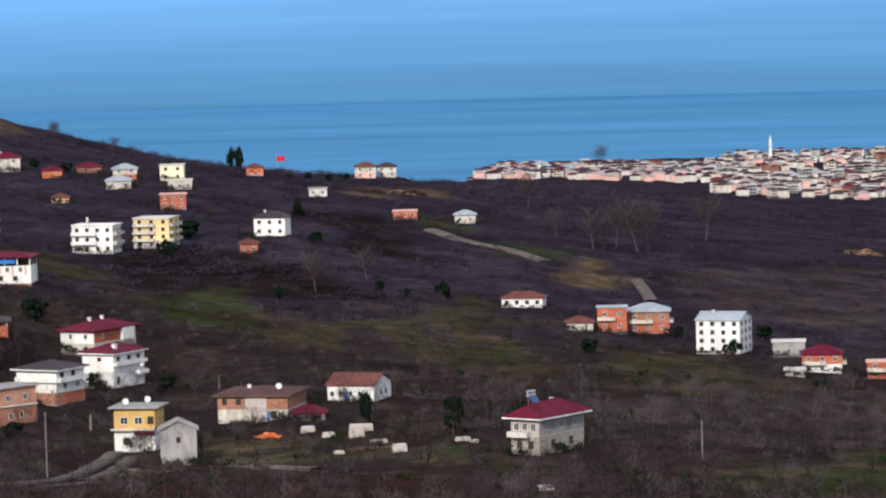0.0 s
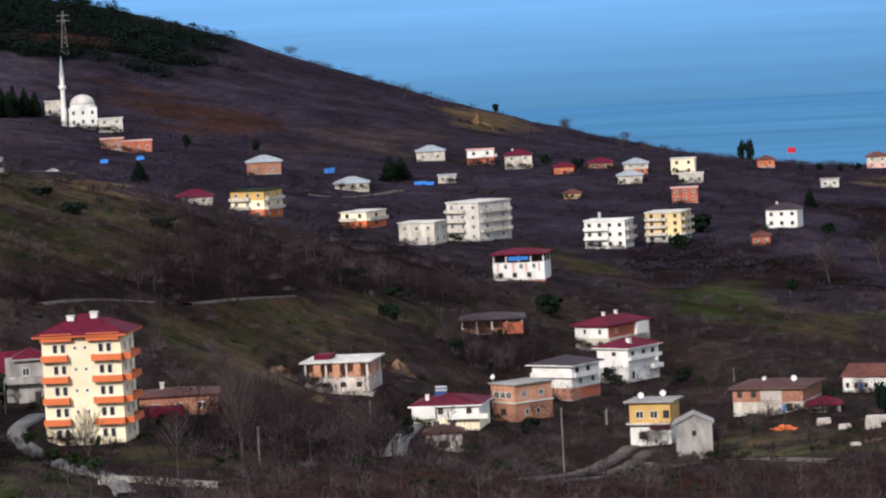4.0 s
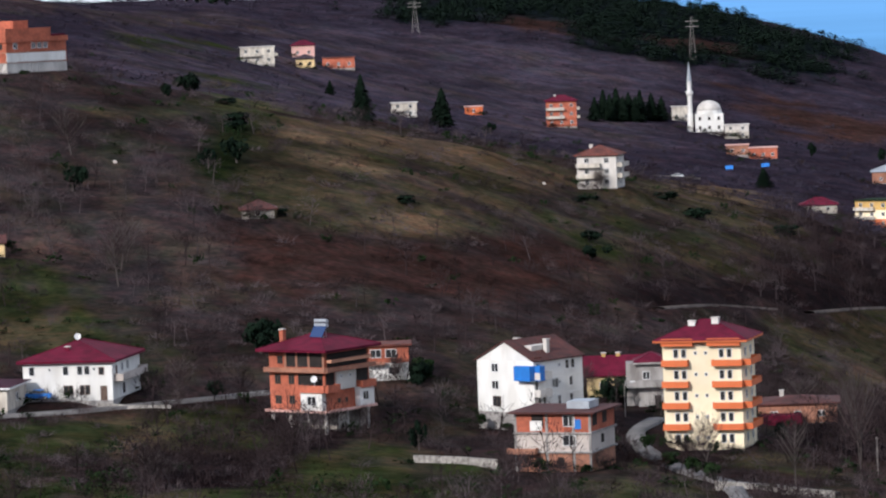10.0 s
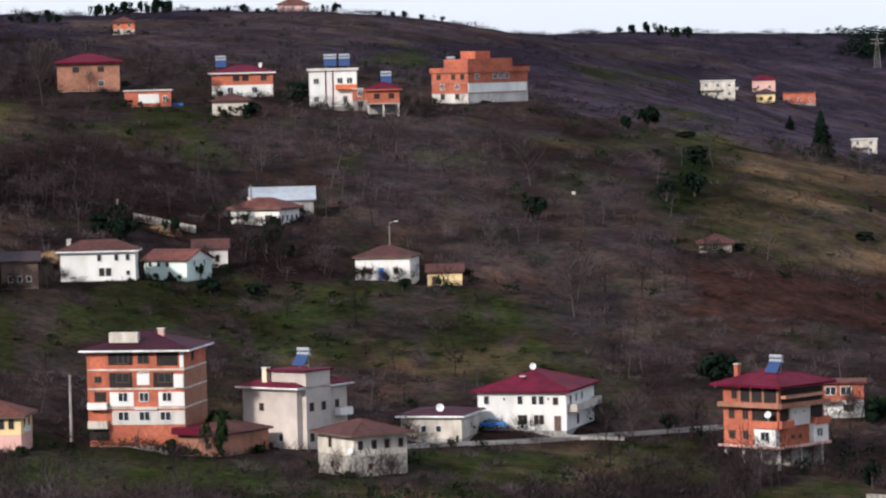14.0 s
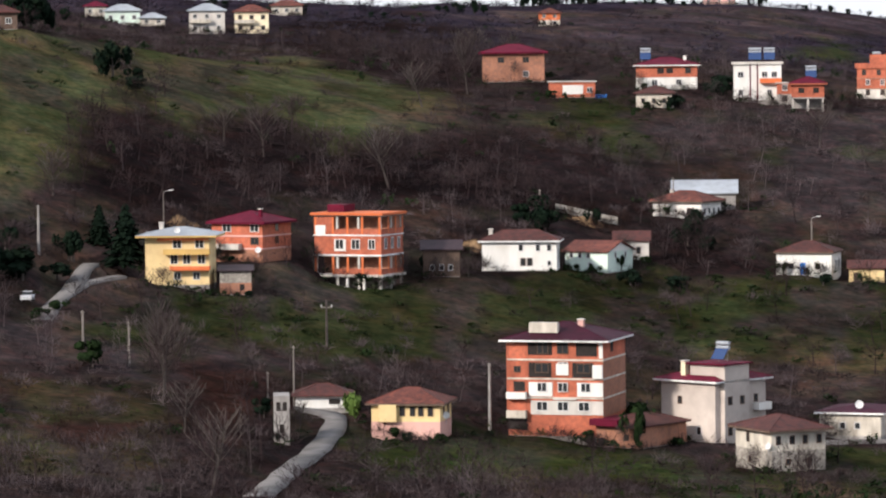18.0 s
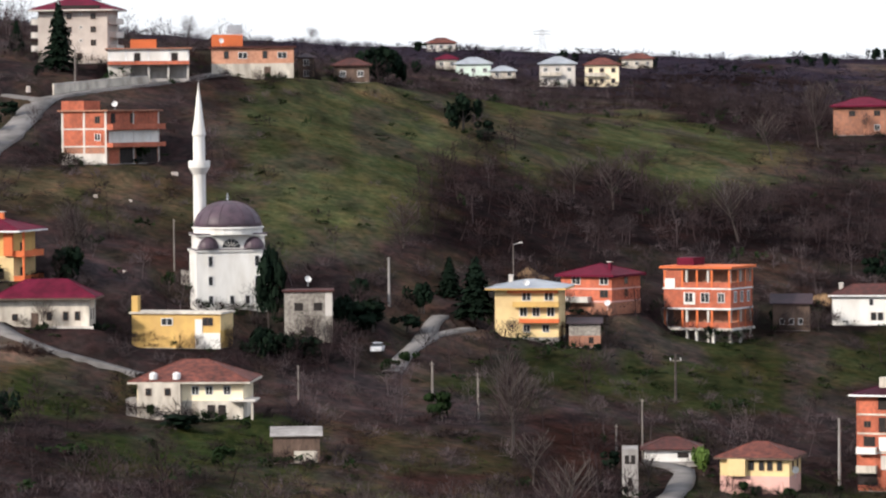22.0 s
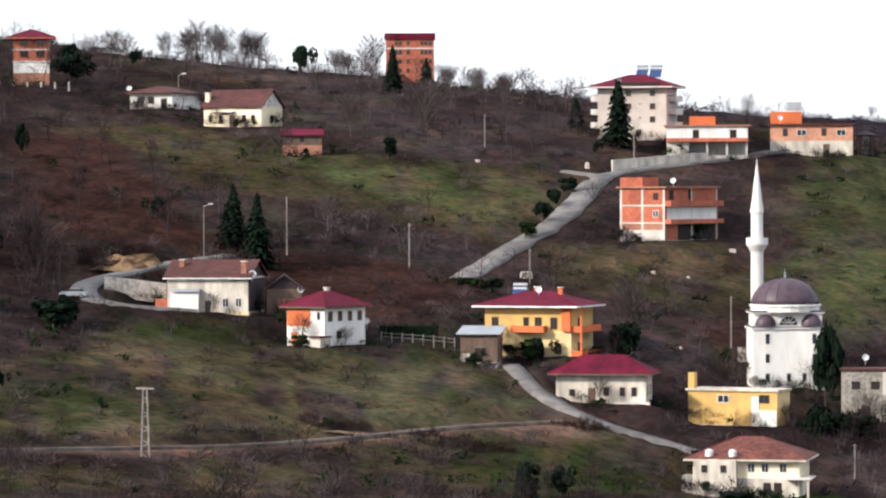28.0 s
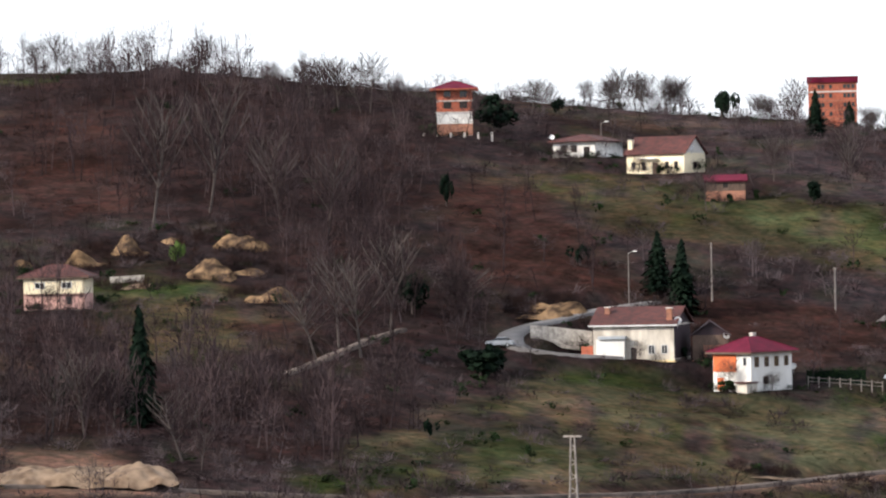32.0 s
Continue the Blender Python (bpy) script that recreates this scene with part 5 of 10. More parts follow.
        part("reflector", g, "frame", o, m=pose(0, 0, 0.25, 70))
        part("feed_arm", Geo().limb((0, -0.02, -0.1), (0, -0.75, 0.35), 0.03, 0.03, 4), "steel", o)
        return self

    def solar(self, fx, fy, z, turn=0, wide=2.2):
        m = self.m @ pose((fx - 0.5) * self.w, (fy - 0.5) * self.d, z, 0, 0, turn)
        o = thing("solar_water_heater", "roof solar water heater with dark collector and silver tank", "solar heater", m, "solar water heaters")
        part("collector", Geo().box(-wide / 2, wide / 2, -0.05, 0.05, 0, 1.8), "panel", o, m=pose(0, -0.5, 0.05, -38))
        tk = Geo()
        for dz in (0.0, 0.62):
            tk.limb((-wide / 2, 0.85, 1.6 + dz), (wide / 2, 0.85, 1.6 + dz), 0.27, 0.27, 10)
            tk.f += [tuple(range(len(tk.v) - 20, len(tk.v) - 10)), tuple(range(len(tk.v) - 10, len(tk.v)))]
        part("tank", tk, "sheet", o)
        st = Geo()
        for sx in (-0.8, 0.8):
            st.limb((sx, 0.85, -0.6), (sx, 0.85, 2.2), 0.04, 0.04, 4).limb((sx, -0.5, 0.05), (sx, 0.85, 0.0), 0.04, 0.04, 4)
        part("stand", st, "steel", o)
        return self


# ---------- the near row along the lower road ----------
h = House("apt", "five-storey cream apartment block with orange balconies and maroon hip roof", ["cream"] * 5, "apartment_building", "apartment building")
for fl in range(1, 5):
    h.balcony("front", fl, 0.0, 0.33, 1.0, "orange", 0.75).balcony("front", fl, 0.64, 1.02, 1.0, "orange", 0.75)
    h.balcony("right", fl, 0.0, 0.75, 1.3, "orange", 0.75)
for fl in range(5):
    h.win("front", fl, [0.17, 0.27], 0.8, 1.35).win("front", fl, [0.75, 0.85], 0.8, 1.35)
    h.win("front", fl, [0.42, 0.55], 0.5, 0.55, sill=1.4).win("right", fl, [0.3, 0.7], 1.1)
h.panel("front", 4, 0.0, 0.4, "orange", 0.9, 0.9, 1.25, "fascia").panel("front", 4, 0.58, 1.0, "orange", 0.9, 0.9, 1.25, "fascia")
h.hip("maroon", 2.7, 1.1, "orange", z=h.h + 0.35).chimney(0.33, 0.35, 2.6, "white", 0.5).chimney(0.62, 0.4, 3.0, "white", 0.5)

h = House("apt2", "grey unfinished block with maroon roof behind the cream apartments", ["grey", "grey"], pillars=())
h.balcony("front", 1, -0.5, 0.9, 1.2, "grey").block("side_wing", -0.45, 0.0, 0.1, 0.8, 0.0, h.h, "grey").win("front", 0, [0.7], 1.0, 1.8, sill=0.2, sash=None).win("front", 1, [0.3], 1.1).hip("maroon", 1.4, 0.7, "grey")

h = House("wbl", "white four-storey house with blue tarpaulin over a balcony", ["grey", "white", "white", "white"], "house")
h.win("front", 3, [0.32], 1.3).win("front", 2, [0.32], 1.3).win("front", 1, [0.34], 1.5, 1.5, sash="woodframe")
h.panel("right", 1, 0.0, 1.0, "white", 0.04).panel("right", 2, 0.0, 1.0, "white", 0.04).panel("right", 3, 0.0, 1.0, "white", 0.04)
h.win("right", 3, [0.08, 0.68, 0.8], 0.9, 1.4).win("right", 2, [0.05, 0.4, 0.45, 0.75], 0.9, 1.4).win("right", 1, [0.1, 0.2, 0.5, 0.75], 0.8, 1.4)
h.win("right", 2, [0.52], 0.5, 0.5, sill=1.3).win("right", 3, [0.52], 0.5, 0.5, sill=1.3)
for fl in (1, 2, 3):
    h.balcony("right", fl, 0.0, 0.24, 1.1, "palegrey", 0.9)
h.panel("front", 3, 0.74, 1.02, "blue", 1.15, -0.1, 0.75, "tarpaulin", "bright blue tarpaulin")
h.panel("right", 3, 0.0, 0.1, "blue", 1.2, -0.1, 0.75, "tarpaulin", "bright blue tarpaulin")
h.gable("rust", 2.7, 0.3, "y", "white", z=h.h).chimney(0.5, 0.35, 2.2, "palegrey").chimney(0.85, 0.45, 2.4, "palegrey").chimney(0.2, 0.6, 2.2, "palegrey")
h.block("attic_room", 0.55, 0.8, 0.2, 0.55, h.h, h.h + 2.0, "palegrey").block("attic_roof", 0.5, 0.98, 0.05, 0.2, h.h + 0.3, h.h + 0.55, "tile")

h = House("sbr", "two-storey brick house under construction with flat concrete roof", ["oldbrick", "beige", "brick"], "house", base="oldbrick")
h.band([1, 2], "grey", 0.2, 0.3).flat("rust", 0.25, 0.9).cols("front", [0.0, 0.42, 0.78, 1.0], "grey")
h.win("front", 2, [0.72], 1.7, 1.6).win("front", 1, [0.72], 1.9, 1.5).panel("front", 2, 0.8, 0.88, "blue", 0.05, 0.2, 0.7, "shutter", "blue panel")
h.win("front", 2, [0.3], 1.7, 1.7, sash=None).panel("front", 2, 0.2, 0.36, "white", 0.14, 0.1, 0.62, "sheet", "white hanging sheet")
h.win("right", 2, [0.2, 0.6], 1.8, 1.7, sash=None).win("right", 1, [0.5], 1.2, 1.2, sash=None).win("front", 0, [0.3, 0.6], 1.0, 1.1, sash=None)
h.block("roof_shelter", 0.58, 0.88, 0.35, 0.75, h.h + 0.3, h.h + 1.3, "sheet", "low grey sheet-metal shelter").balcony("front", 1, -0.08, 0.3, 1.2, "oldbrick", 0.6)

h = House("yel9", "low ochre house with maroon roof between trees", ["ochre"])
h.gable("maroon", 2.4, 0.5, "x", "ochre").win("front", 0, [0.3, 0.7]).chimney(0.32, 0.5, 2.6, "yellow", 0.3).chimney(0.58, 0.5, 2.6, "yellow", 0.3)

h = House("lowred", "low weathered brick house with maroon sheet roof", ["oldbrick"])
h.win("front", 0, [0.2, 0.5, 0.8], 1.1, 1.0).hip("rust", 1.0, 0.5, None).block("lean_to", 0.0, 0.55, -0.35, 0.0, -2, 1.6, "maroon").chimney(0.3, 0.5, 1.4)

h = House("big", "brick house on pillars with maroon roof and stepped balconies", ["stone", "brick", "brick", "brick"], pillars=(0,), base=None)
h.block("undercroft", 0.1, 0.9, 0.4, 0.97, -4.0, 0.0, "stone")
h.bay("front", 1, 0.62, 1.0, 0.9, "white").bay("right", 1, 0.66, 0.98, 0.9, "white").bay("right", 2, 0.22, 0.66, 0.3, "palegrey")
h.win("front", 1, [0.82], 1.6, 1.3, out=0.9).win("right", 1, [0.78], 1.4, 1.3, out=0.9).win("right", 2, [0.32, 0.52], 0.5, 0.55, sill=1.6, out=0.3)
h.win("right", 1, [0.3, 0.46], 0.55, 0.7, sash="woodframe").win("front", 1, [0.15, 0.4], 1.0, 1.2, sash="woodframe").win("front", 2, [0.15, 0.4], 1.0, 1.4, sash="woodframe").win("front", 3, [0.2], 1.0, 1.2, sash=None)
h.win("front", 2, [0.85], 1.8, 1.9, sill=0.15, sash=None).win("right", 2, [0.1, 0.82], 1.4, 1.9, sill=0.15, sash=None)
h.balcony("front", 3, -0.02, 1.08, 1.0, "oldbrick", 0.5).balcony("right", 3, -0.08, 1.02, 1.0, "oldbrick", 0.5).balcony("front", 2, 0.6, 1.06, 1.1, "brick", 0.9).balcony("right", 2, -0.08, 0.2, 1.0, "brick", 0.9).balcony("right", 2, 0.68, 1.0, 1.1, "brick", 0.9)
h.balcony("front", 1, -0.02, 1.08, 1.0, "pinkish", 0.2).balcony("right", 1, -0.08, 1.02, 1.0, "pinkish", 0.2)
h.panel("right", 3, 0.05, 0.95, "opening_shade", 0.05, 0.15, 0.85, "open_loggia", "dark panel painting a shaded loggia").panel("right", 3, 0.05, 0.95, "pinkbrick", 0.85, 0.4, 0.55, "awning")
h.panel("front", 3, 0.3, 0.96, "opening_shade", 0.05, 0.2, 0.9, "open_loggia", "dark panel painting a shaded loggia").cols("front", [0.3, 0.5, 0.72, 0.98], "oldbrick", 3).panel("front", 2, 0.52, 0.96, "opening_shade", 0.06, 0.15, 0.85, "open_loggia", "dark panel painting a shaded loggia").panel("right", 2, 0.02, 0.2, "opening_shade", 0.05, 0.2, 0.9, "open_loggia", "dark panel painting a shaded loggia").panel("right", 2, 0.7, 0.96, "opening_shade", 0.05, 0.2, 0.9, "open_loggia", "dark panel painting a shaded loggia")
h.hip("maroon", 2.2, 1.3, "maroon").solar(0.62, 0.35, h.h + 1.6).chimney(0.1, 0.2, 2.4, "brick").dish(0.9, -0.12, 2.2 * h.fh + 1.0)
h = House("big2", "two-storey brick and white annex with flat clay roof", ["white", "brick"])
h.win("front", 1, [0.25, 0.6], 1.7, 1.3).win("front", 0, [0.65], 1.7, 1.2).flat("tile", 0.3, 0.5).balcony("front", 1, 0.0, 0.45, 1.1, "oldbrick", 0.3)

h = House("wvil", "white two-storey villa with wide maroon hip roof", ["white", "white"], "villa")
h.win("front", 1, [0.1, 0.48, 0.64, 0.72], 0.9, 1.35).win("front", 0, [0.48, 0.53, 0.66, 0.72], 0.7, 1.35, sash="woodframe").door("front", 0, [0.9], 1.0, 2.1, "wood").win("front", 1, [0.88], 0.8, 1.1, sash="woodframe").win("front", 1, [0.3, 0.8], 0.45, 0.5, sill=1.5)
h.balcony("right", 1, 0.05, 0.95, 1.3, "beige", 0.9).win("right", 1, [0.35, 0.55], 1.1, 1.3).win("right", 0, [0.4], 1.2, 1.6, sill=0.4, sash=None).door("right", 1, [0.15], 0.9, 2.0, "wood")
h.hip("maroon", 2.6, 0.7, "maroon").dish(0.5, 0.4, h.h + 2.9).chimney(0.45, 0.2, 1.6, "maroon", 0.3)
h = House("low13", "low white house with dark plum roof beside the road", ["offwhite"])
h.win("front", 0, [0.12, 0.38, 0.62], 0.9, 1.0).hip("plum", 0.9, 0.6, "frame").dish(0.62, 0.1, h.h + 0.9, 0.6).win("right", 0, [0.5], 0.9)
h = House("sol", "pale rendered three-storey house with maroon roofs and roof tower", ["beige", "beige"], "house")
h.win("right", 1, [0.8], 0.85, 1.15, sash="woodframe").win("front", 0, [0.3, 0.7], 0.9, 1.2)
h.block("roof_tower", 0.45, 1.0 + 0.8 / h.w, 0.1, 0.58, -0.5, h.h + 2.3, "beige").block("tower_roof", 0.4, 1.0 + 1.1 / h.w, 0.05, 0.63, h.h + 2.3, h.h + 2.5, "maroon").win("right", 0, [0.2, 0.44], 0.9, 1.2, sash="woodframe", out=0.8).win("right", 1, [0.2, 0.44], 0.9, 1.2, sash="woodframe", out=0.8).win("front", 1, [0.35], 0.8, 1.1, sash="woodframe")
h.balcony("right", 1, 0.75, 1.0, 1.0, "white", 0.9).hip("maroon", 1.9, 0.75, "frame").solar(0.8, 0.3, h.h + 2.9).chimney(0.35, 0.1, 2.3, "cream", 0.4)
h = House("gray", "old grey plastered stone house with rusty tile roof", ["stone", "offwhite"], base="stone")
h.win("front", 1, [0.35], 0.8, 1.4, sash="woodframe").win("right", 1, [0.12, 0.38, 0.62, 0.88], 0.75, 1.2, sash="woodframe").win("front", 0, [0.4], 0.8, 0.9, sash="woodframe").win("right", 0, [0.3, 0.7], 0.7, 0.8, sash="woodframe")
h.hip("rust", 1.8, 0.8, "wood").dish(0.98, -0.05, h.fh * 1.2)
h = House("orb", "five-storey brick apartment block half clad in white", ["brick", "brick", "brick", "brick", "brick"], "apartment_building", "apartment building")
h.band([2, 3, 4], "offwhite", 0.24, 0.08).cols("front", [0.0, 0.2, 0.97], "brick", 1, 5)
h.panel("front", 1, 0.24, 1.0, "palegrey", 0.08, 0.12, 0.85).panel("front", 2, 0.22, 0.47, "white", 0.1, 0.08, 0.82).panel("front", 2, 0.73, 1.0, "white", 0.1, 0.08, 0.82).panel("front", 3, 0.9, 1.0, "white", 0.5, 0.05, 0.75, "white_panel").panel("front", 4, 0.96, 1.0, "white", 0.1, 0.1, 0.95, "white_panel").panel("front", 1, 0.48, 0.72, "palegrey", 0.3, 0.9, 1.02, "canopy")
# Dark loggia panels lie flat on the wall, their shade only painted.
h.panel("front", 3, 0.22, 0.46, "opening_shade", 0.05, 0.08, 0.85, "loggia").panel("front", 3, 0.68, 0.9, "opening_shade", 0.05, 0.08, 0.85, "loggia").panel("front", 4, 0.2, 0.47, "opening_shade", 0.04, 0.25, 0.9, "loggia").panel("front", 4, 0.72, 0.94, "opening_shade", 0.04, 0.2, 0.9, "loggia").panel("front", 0, 0.0, 0.2, "opening_shade", 0.05, 0.3, 0.95, "loggia")
h.win("front", 4, [0.37, 0.58], 1.6, 1.6, sash="woodframe", out=0.05).win("front", 3, [0.36, 0.8], 1.9, 1.3, sash="woodframe", out=0.06).win("front", 3, [0.58], 1.4, 1.5).panel("front", 3, 0.51, 0.64, "white", 0.12, 0.2, 0.8, "shutter")
h.win("front", 2, [0.36, 0.58, 0.82], 1.4, 1.3, sash="frame", out=0.1).win("front", 1, [0.36, 0.58, 0.8], 1.6, 1.3, out=0.08).win("front", 2, [0.12], 1.7, 1.4, sash=None).win("front", 3, [0.1], 1.0, 0.9, sash="woodframe")
h.balcony("front", 2, 0.0, 0.2, 0.9, "white", 0.8).balcony("front", 1, 0.0, 0.2, 0.9, "offwhite", 0.9).hip("plum", 2.3, 1.0, "frame").chimney(0.68, 0.4, 2.3, "pinkish", 0.4).block("roof_wall", 0.2, 0.5, 0.1, 0.2, h.h + 1.0, h.h + 2.4, "offwhite")
# Duller brick panels put the right side's shade into the colour.
h.win("right", 4, [0.4], 1.6, 1.4, sash=None).panel("right", 1, 0.0, 1.0, "oldbrick", 0.05).panel("right", 2, 0.0, 1.0, "oldbrick", 0.05).panel("right", 3, 0.0, 1.0, "oldbrick", 0.05)
h = House("smb", "small brick shed with red roof beside a tree", ["oldbrick"])
h.win("front", 0, [0.7], 0.9, 0.9, sash=None).hip("rust", 1.5, 0.5, None).block("red_roof", -0.05, 0.6, -0.1, 0.5, h.h + 0.1, h.h + 1.0, "maroon")

# ---------- upper lane: white cottages and brick blocks ----------
h = House("ob", "four-storey orange brick building shell with open balconies", ["oldbrick", "brick", "oldbrick"], "house", pillars=(0, 2), base=None)
h.block("undercroft", 0.05, 0.92, 0.4, 0.97, -5.0, -0.1, "stone")
h.band([0, 1, 2], "frame", 0.22, 0.12).flat("orange", 0.4, 0.5).block("ground_slab", -0.03, 1.03, -0.03, 1.03, -0.25, 0.1, "palegrey")
for fl in (0, 2):
    h.cols("front", [0.02, 0.28, 0.5, 0.72, 0.98], "orange", fl, fl + 1).cols("right", [0.33, 0.66, 0.98], "orange", fl, fl + 1)
    h.panel("front", fl, 0.28, 1.0, "brick", 0.05, 0.0, 0.32, "parapet").panel("right", fl, 0.0, 1.0, "brick", 0.05, 0.0, 0.32, "parapet")
h.panel("front", 2, 0.0, 0.28, "brick", 0.06, 0.0, 0.9).win("front", 1, [0.38, 0.62], 1.5, 1.6, sash="frame", out=0.05).panel("front", 1, 0.3, 0.47, "white", 0.05, 0.2, 0.8, "white_panel").win("right", 1, [0.2, 0.5, 0.8], 1.0, 1.8).win("front", 1, [0.86], 1.2, 1.6)
h.panel("front", 2, 0.02, 0.17, "white", 0.1, 0.0, 0.5, "white_panel").block("stair_house_roof", 0.1, 0.35, 0.3, 0.8, h.h + 0.3, h.h + 1.6, "maroon")
for u in (0.5, 0.75, 1.0):
    part("pillar", Geo().box(-0.2, 0.2, 0.1, 0.5, -4.2, -0.2), "white", h.ob, m=h.spot("front", u - 0.02, 0))
h = House("rbr", "two-storey orange brick house with maroon hip roof", ["oldbrick", "brick", "brick"], base="oldbrick")
h.band([1, 2], "pinkish", 0.25, 0.1).win("front", 2, [0.85, 0.3], 1.6, 1.3).win("front", 1, [0.85], 1.5, 1.2, sash="woodframe").win("right", 1, [0.5], 1.0, sash="woodframe").win("right", 2, [0.5], 1.0, sash="woodframe").balcony("front", 1, 0.0, 0.6, 1.2, "palegrey", 0.8).hip("maroon", 1.8, 0.7, "maroon").dish(0.95, -0.06, 1.6).chimney(0.8, 0.3, 1.8, "maroon", 0.25)
h = House("yst", "three-storey yellow house with silver sheet roof", ["ochre", "ochre", "ochre"])
h.balcony("front", 2, 0.3, 1.02, 1.3, "yellow", 0.7).balcony("front", 1, 0.4, 1.02, 1.3, "orange", 0.5).win("front", 2, [0.5, 0.85], 1.4, 1.4).win("front", 1, [0.45, 0.65, 0.88], 1.2, 1.5).win("front", 0, [0.5, 0.8], 1.1, 1.2).hip("sheet", 1.3, 1.3, "yellow", z=h.h + 0.2).dish(0.5, 0.0, h.h + 0.9).panel("front", 2, 0.2, 1.0, "orange", 0.8, 0.85, 1.0, "fascia").chimney(0.2, 0.5, 1.8)
h = House("stk", "small weathered stone and brick outbuilding", ["oldbrick", "stone"])
h.win("front", 0, [0.7], 0.8, 1.0, sash=None).shed_roof("darkroof", 0.6, 0.4)
h = House("shw", "grey weathered wooden hut", ["wood"], "hut", "hut")
h.win("front", 0, [0.25, 0.5, 0.75], 0.8, 1.0).gable("darkroof", 1.2, 0.5, "x", "wood")
h = House("wh19", "white two-storey house with dark red hip roof", ["white", "white"])
h.win("front", 1, [0.52, 0.75, 0.9], 0.8, 1.2).win("front", 0, [0.55, 0.64], 0.9, 1.3, sash="woodframe").win("front", 0, [0.9], 0.7, 0.9).hip("rust", 1.8, 0.6, "frame").chimney(0.1, 0.4, 1.6)
h = House("hw", "pale mint cottage with clay tile roof", ["mint", "mint"], base="stone")
h.win("front", 1, [0.15, 0.35, 0.55], 0.8, 1.0).win("right", 1, [0.3, 0.7], 0.7).gable("tile", 1.5, 0.5, "x", "white").win("front", 0, [0.6], 0.8)
h = House("hw2", "small grey cottage with dark red roof", ["palegrey"])
h.win("front", 0, [0.7], 0.7, 1.2, sash="woodframe").gable("rust", 1.4, 0.4, "x")
h = House("lith", "white one-storey cottage with brown tile roof and blue door", ["white"], base="white")
h.win("front", 0, [0.27, 0.75], 0.9, 1.0, sash="woodframe").door("front", 0, [0.48], 1.0, 2.0, "blue").hip("rust", 1.9, 0.4, "wood").win("right", 0, [0.5], 0.7)
h = House("lit2", "small ochre barn with dark red roof", ["ochre"])
h.gable("rust", 1.1, 0.4, "x").door("front", 0, [0.2], 0.9, 1.6, "wood")
h = House("brn", "white cottage with clay hip roof and row of windows", ["white"], base="white")
h.win("front", 0, [0.3, 0.75], 1.0, 1.2, sash="woodframe").win("right", 0, [0.15, 0.38, 0.62, 0.85], 0.8, 1.2).hip("tile", 1.9, 0.6, "wood").chimney(0.2, 0.5, 1.6)
h = House("brn2", "barn with pale sheet-metal roof", ["grey"])
h.gable("sheet", 2.0, 0.5, "x", "grey").win("front", 0, [0.8], 1.0, sash=None)

# ---------- houses on the upper ridge ----------
h = House("oru", "large four-storey orange brick building shell on the ridge", ["palegrey", "brick", "brick"], "house")
h.band([1, 2], "oldbrick", 0.25, 0.12).flat("brick", 0.3, 0.3, 0.8, "brick").panel("right", 1, 0.0, 0.98, "white", 0.12, 0.0, 0.95, "white_panel").win("right", 2, [0.15, 0.45, 0.55, 0.65], 1.2, 1.3).win("front", 2, [0.2, 0.6, 0.85], 1.2, 1.2, sash="woodframe").win("front", 1, [0.3, 0.7], 1.2, 1.2).win("front", 0, [0.3, 0.7], 1.2, 1.2, sash="woodframe")
h.block("top_storey", 0.35, 1.0, 0.0, 0.75, h.h + 0.3, h.h + 2.9, "brick").block("roof_hut", 0.4, 0.8, 0.25, 0.5, h.h + 2.9, h.h + 4.5, "brick").block("low_roof", -0.05, 0.9, 0.75, 1.05, h.h + 0.3, h.h + 1.5, "maroon").solar(0.3, 0.1, h.h + 1.0)
h = House("or3", "orange brick house with bright red roof on pillars", ["grey", "brick"], pillars=(0,))
h.win("front", 1, [0.3, 0.75], 1.2, 1.1, sash=None).hip("maroon", 1.5, 0.6, "brick").solar(0.6, 0.7, h.h + 1.2)
h = House("or13", "grey and orange brick house with flat roof", ["grey", "brick"])
h.win("front", 1, [0.3, 0.7], 1.1).win("front", 0, [0.3, 0.7], 1.1, sash="woodframe").flat("palegrey", 0.2, 0.3)
h = House("wsol", "white and red painted house with roof water heaters", ["white", "white"], group="houses of the village")
h.cols("front", [0.35, 0.5], "maroon", w=0.28).cols("front", [0.42], "white", w=0.6).win("front", 0, [0.15, 0.75], 1.0).win("front", 1, [0.15, 0.65, 0.85], 1.2).flat("palegrey", 0.2, 0.4, 0.3).balcony("front", 1, 0.55, 1.0, 1.1, "orange", 0.8).solar(0.45, 0.5, h.h + 0.9, 0, 2.6).solar(0.75, 0.5, h.h + 0.9, 0, 2.2)
h = House("gru", "old pale stone house with clay hip roof", ["offwhite"])
h.win("front", 0, [0.2, 0.5, 0.8], 0.8, 1.0, sash="woodframe").hip("rust", 1.6, 0.6, None)
h = House("oru0", "low orange brick house with white window surrounds", ["brick"])
h.win("front", 0, [0.45, 0.65, 0.88], 1.1, 1.1).panel("front", 0, 0.3, 0.74, "white", 0.05, 0.2, 0.8, "white_panel").flat("palegrey", 0.2, 0.3).block("blue_shelter", 1.0, 1.25, 0.1, 0.6, -0.8, 0.5, "blue", "turquoise plastic shelter")
h = House("rw4", "white house with brick upper floor and bright red roof", ["white", "brick"])
h.win("front", 1, [0.4, 0.55], 1.4, 1.2, sash=None).win("front", 1, [0.85], 1.2, sash="woodframe").win("front", 0, [0.3, 0.7], 1.2).hip("maroon", 1.7, 0.6, "white").solar(0.15, 0.5, h.h + 1.2).chimney(0.8, 0.3, 1.6, "white")
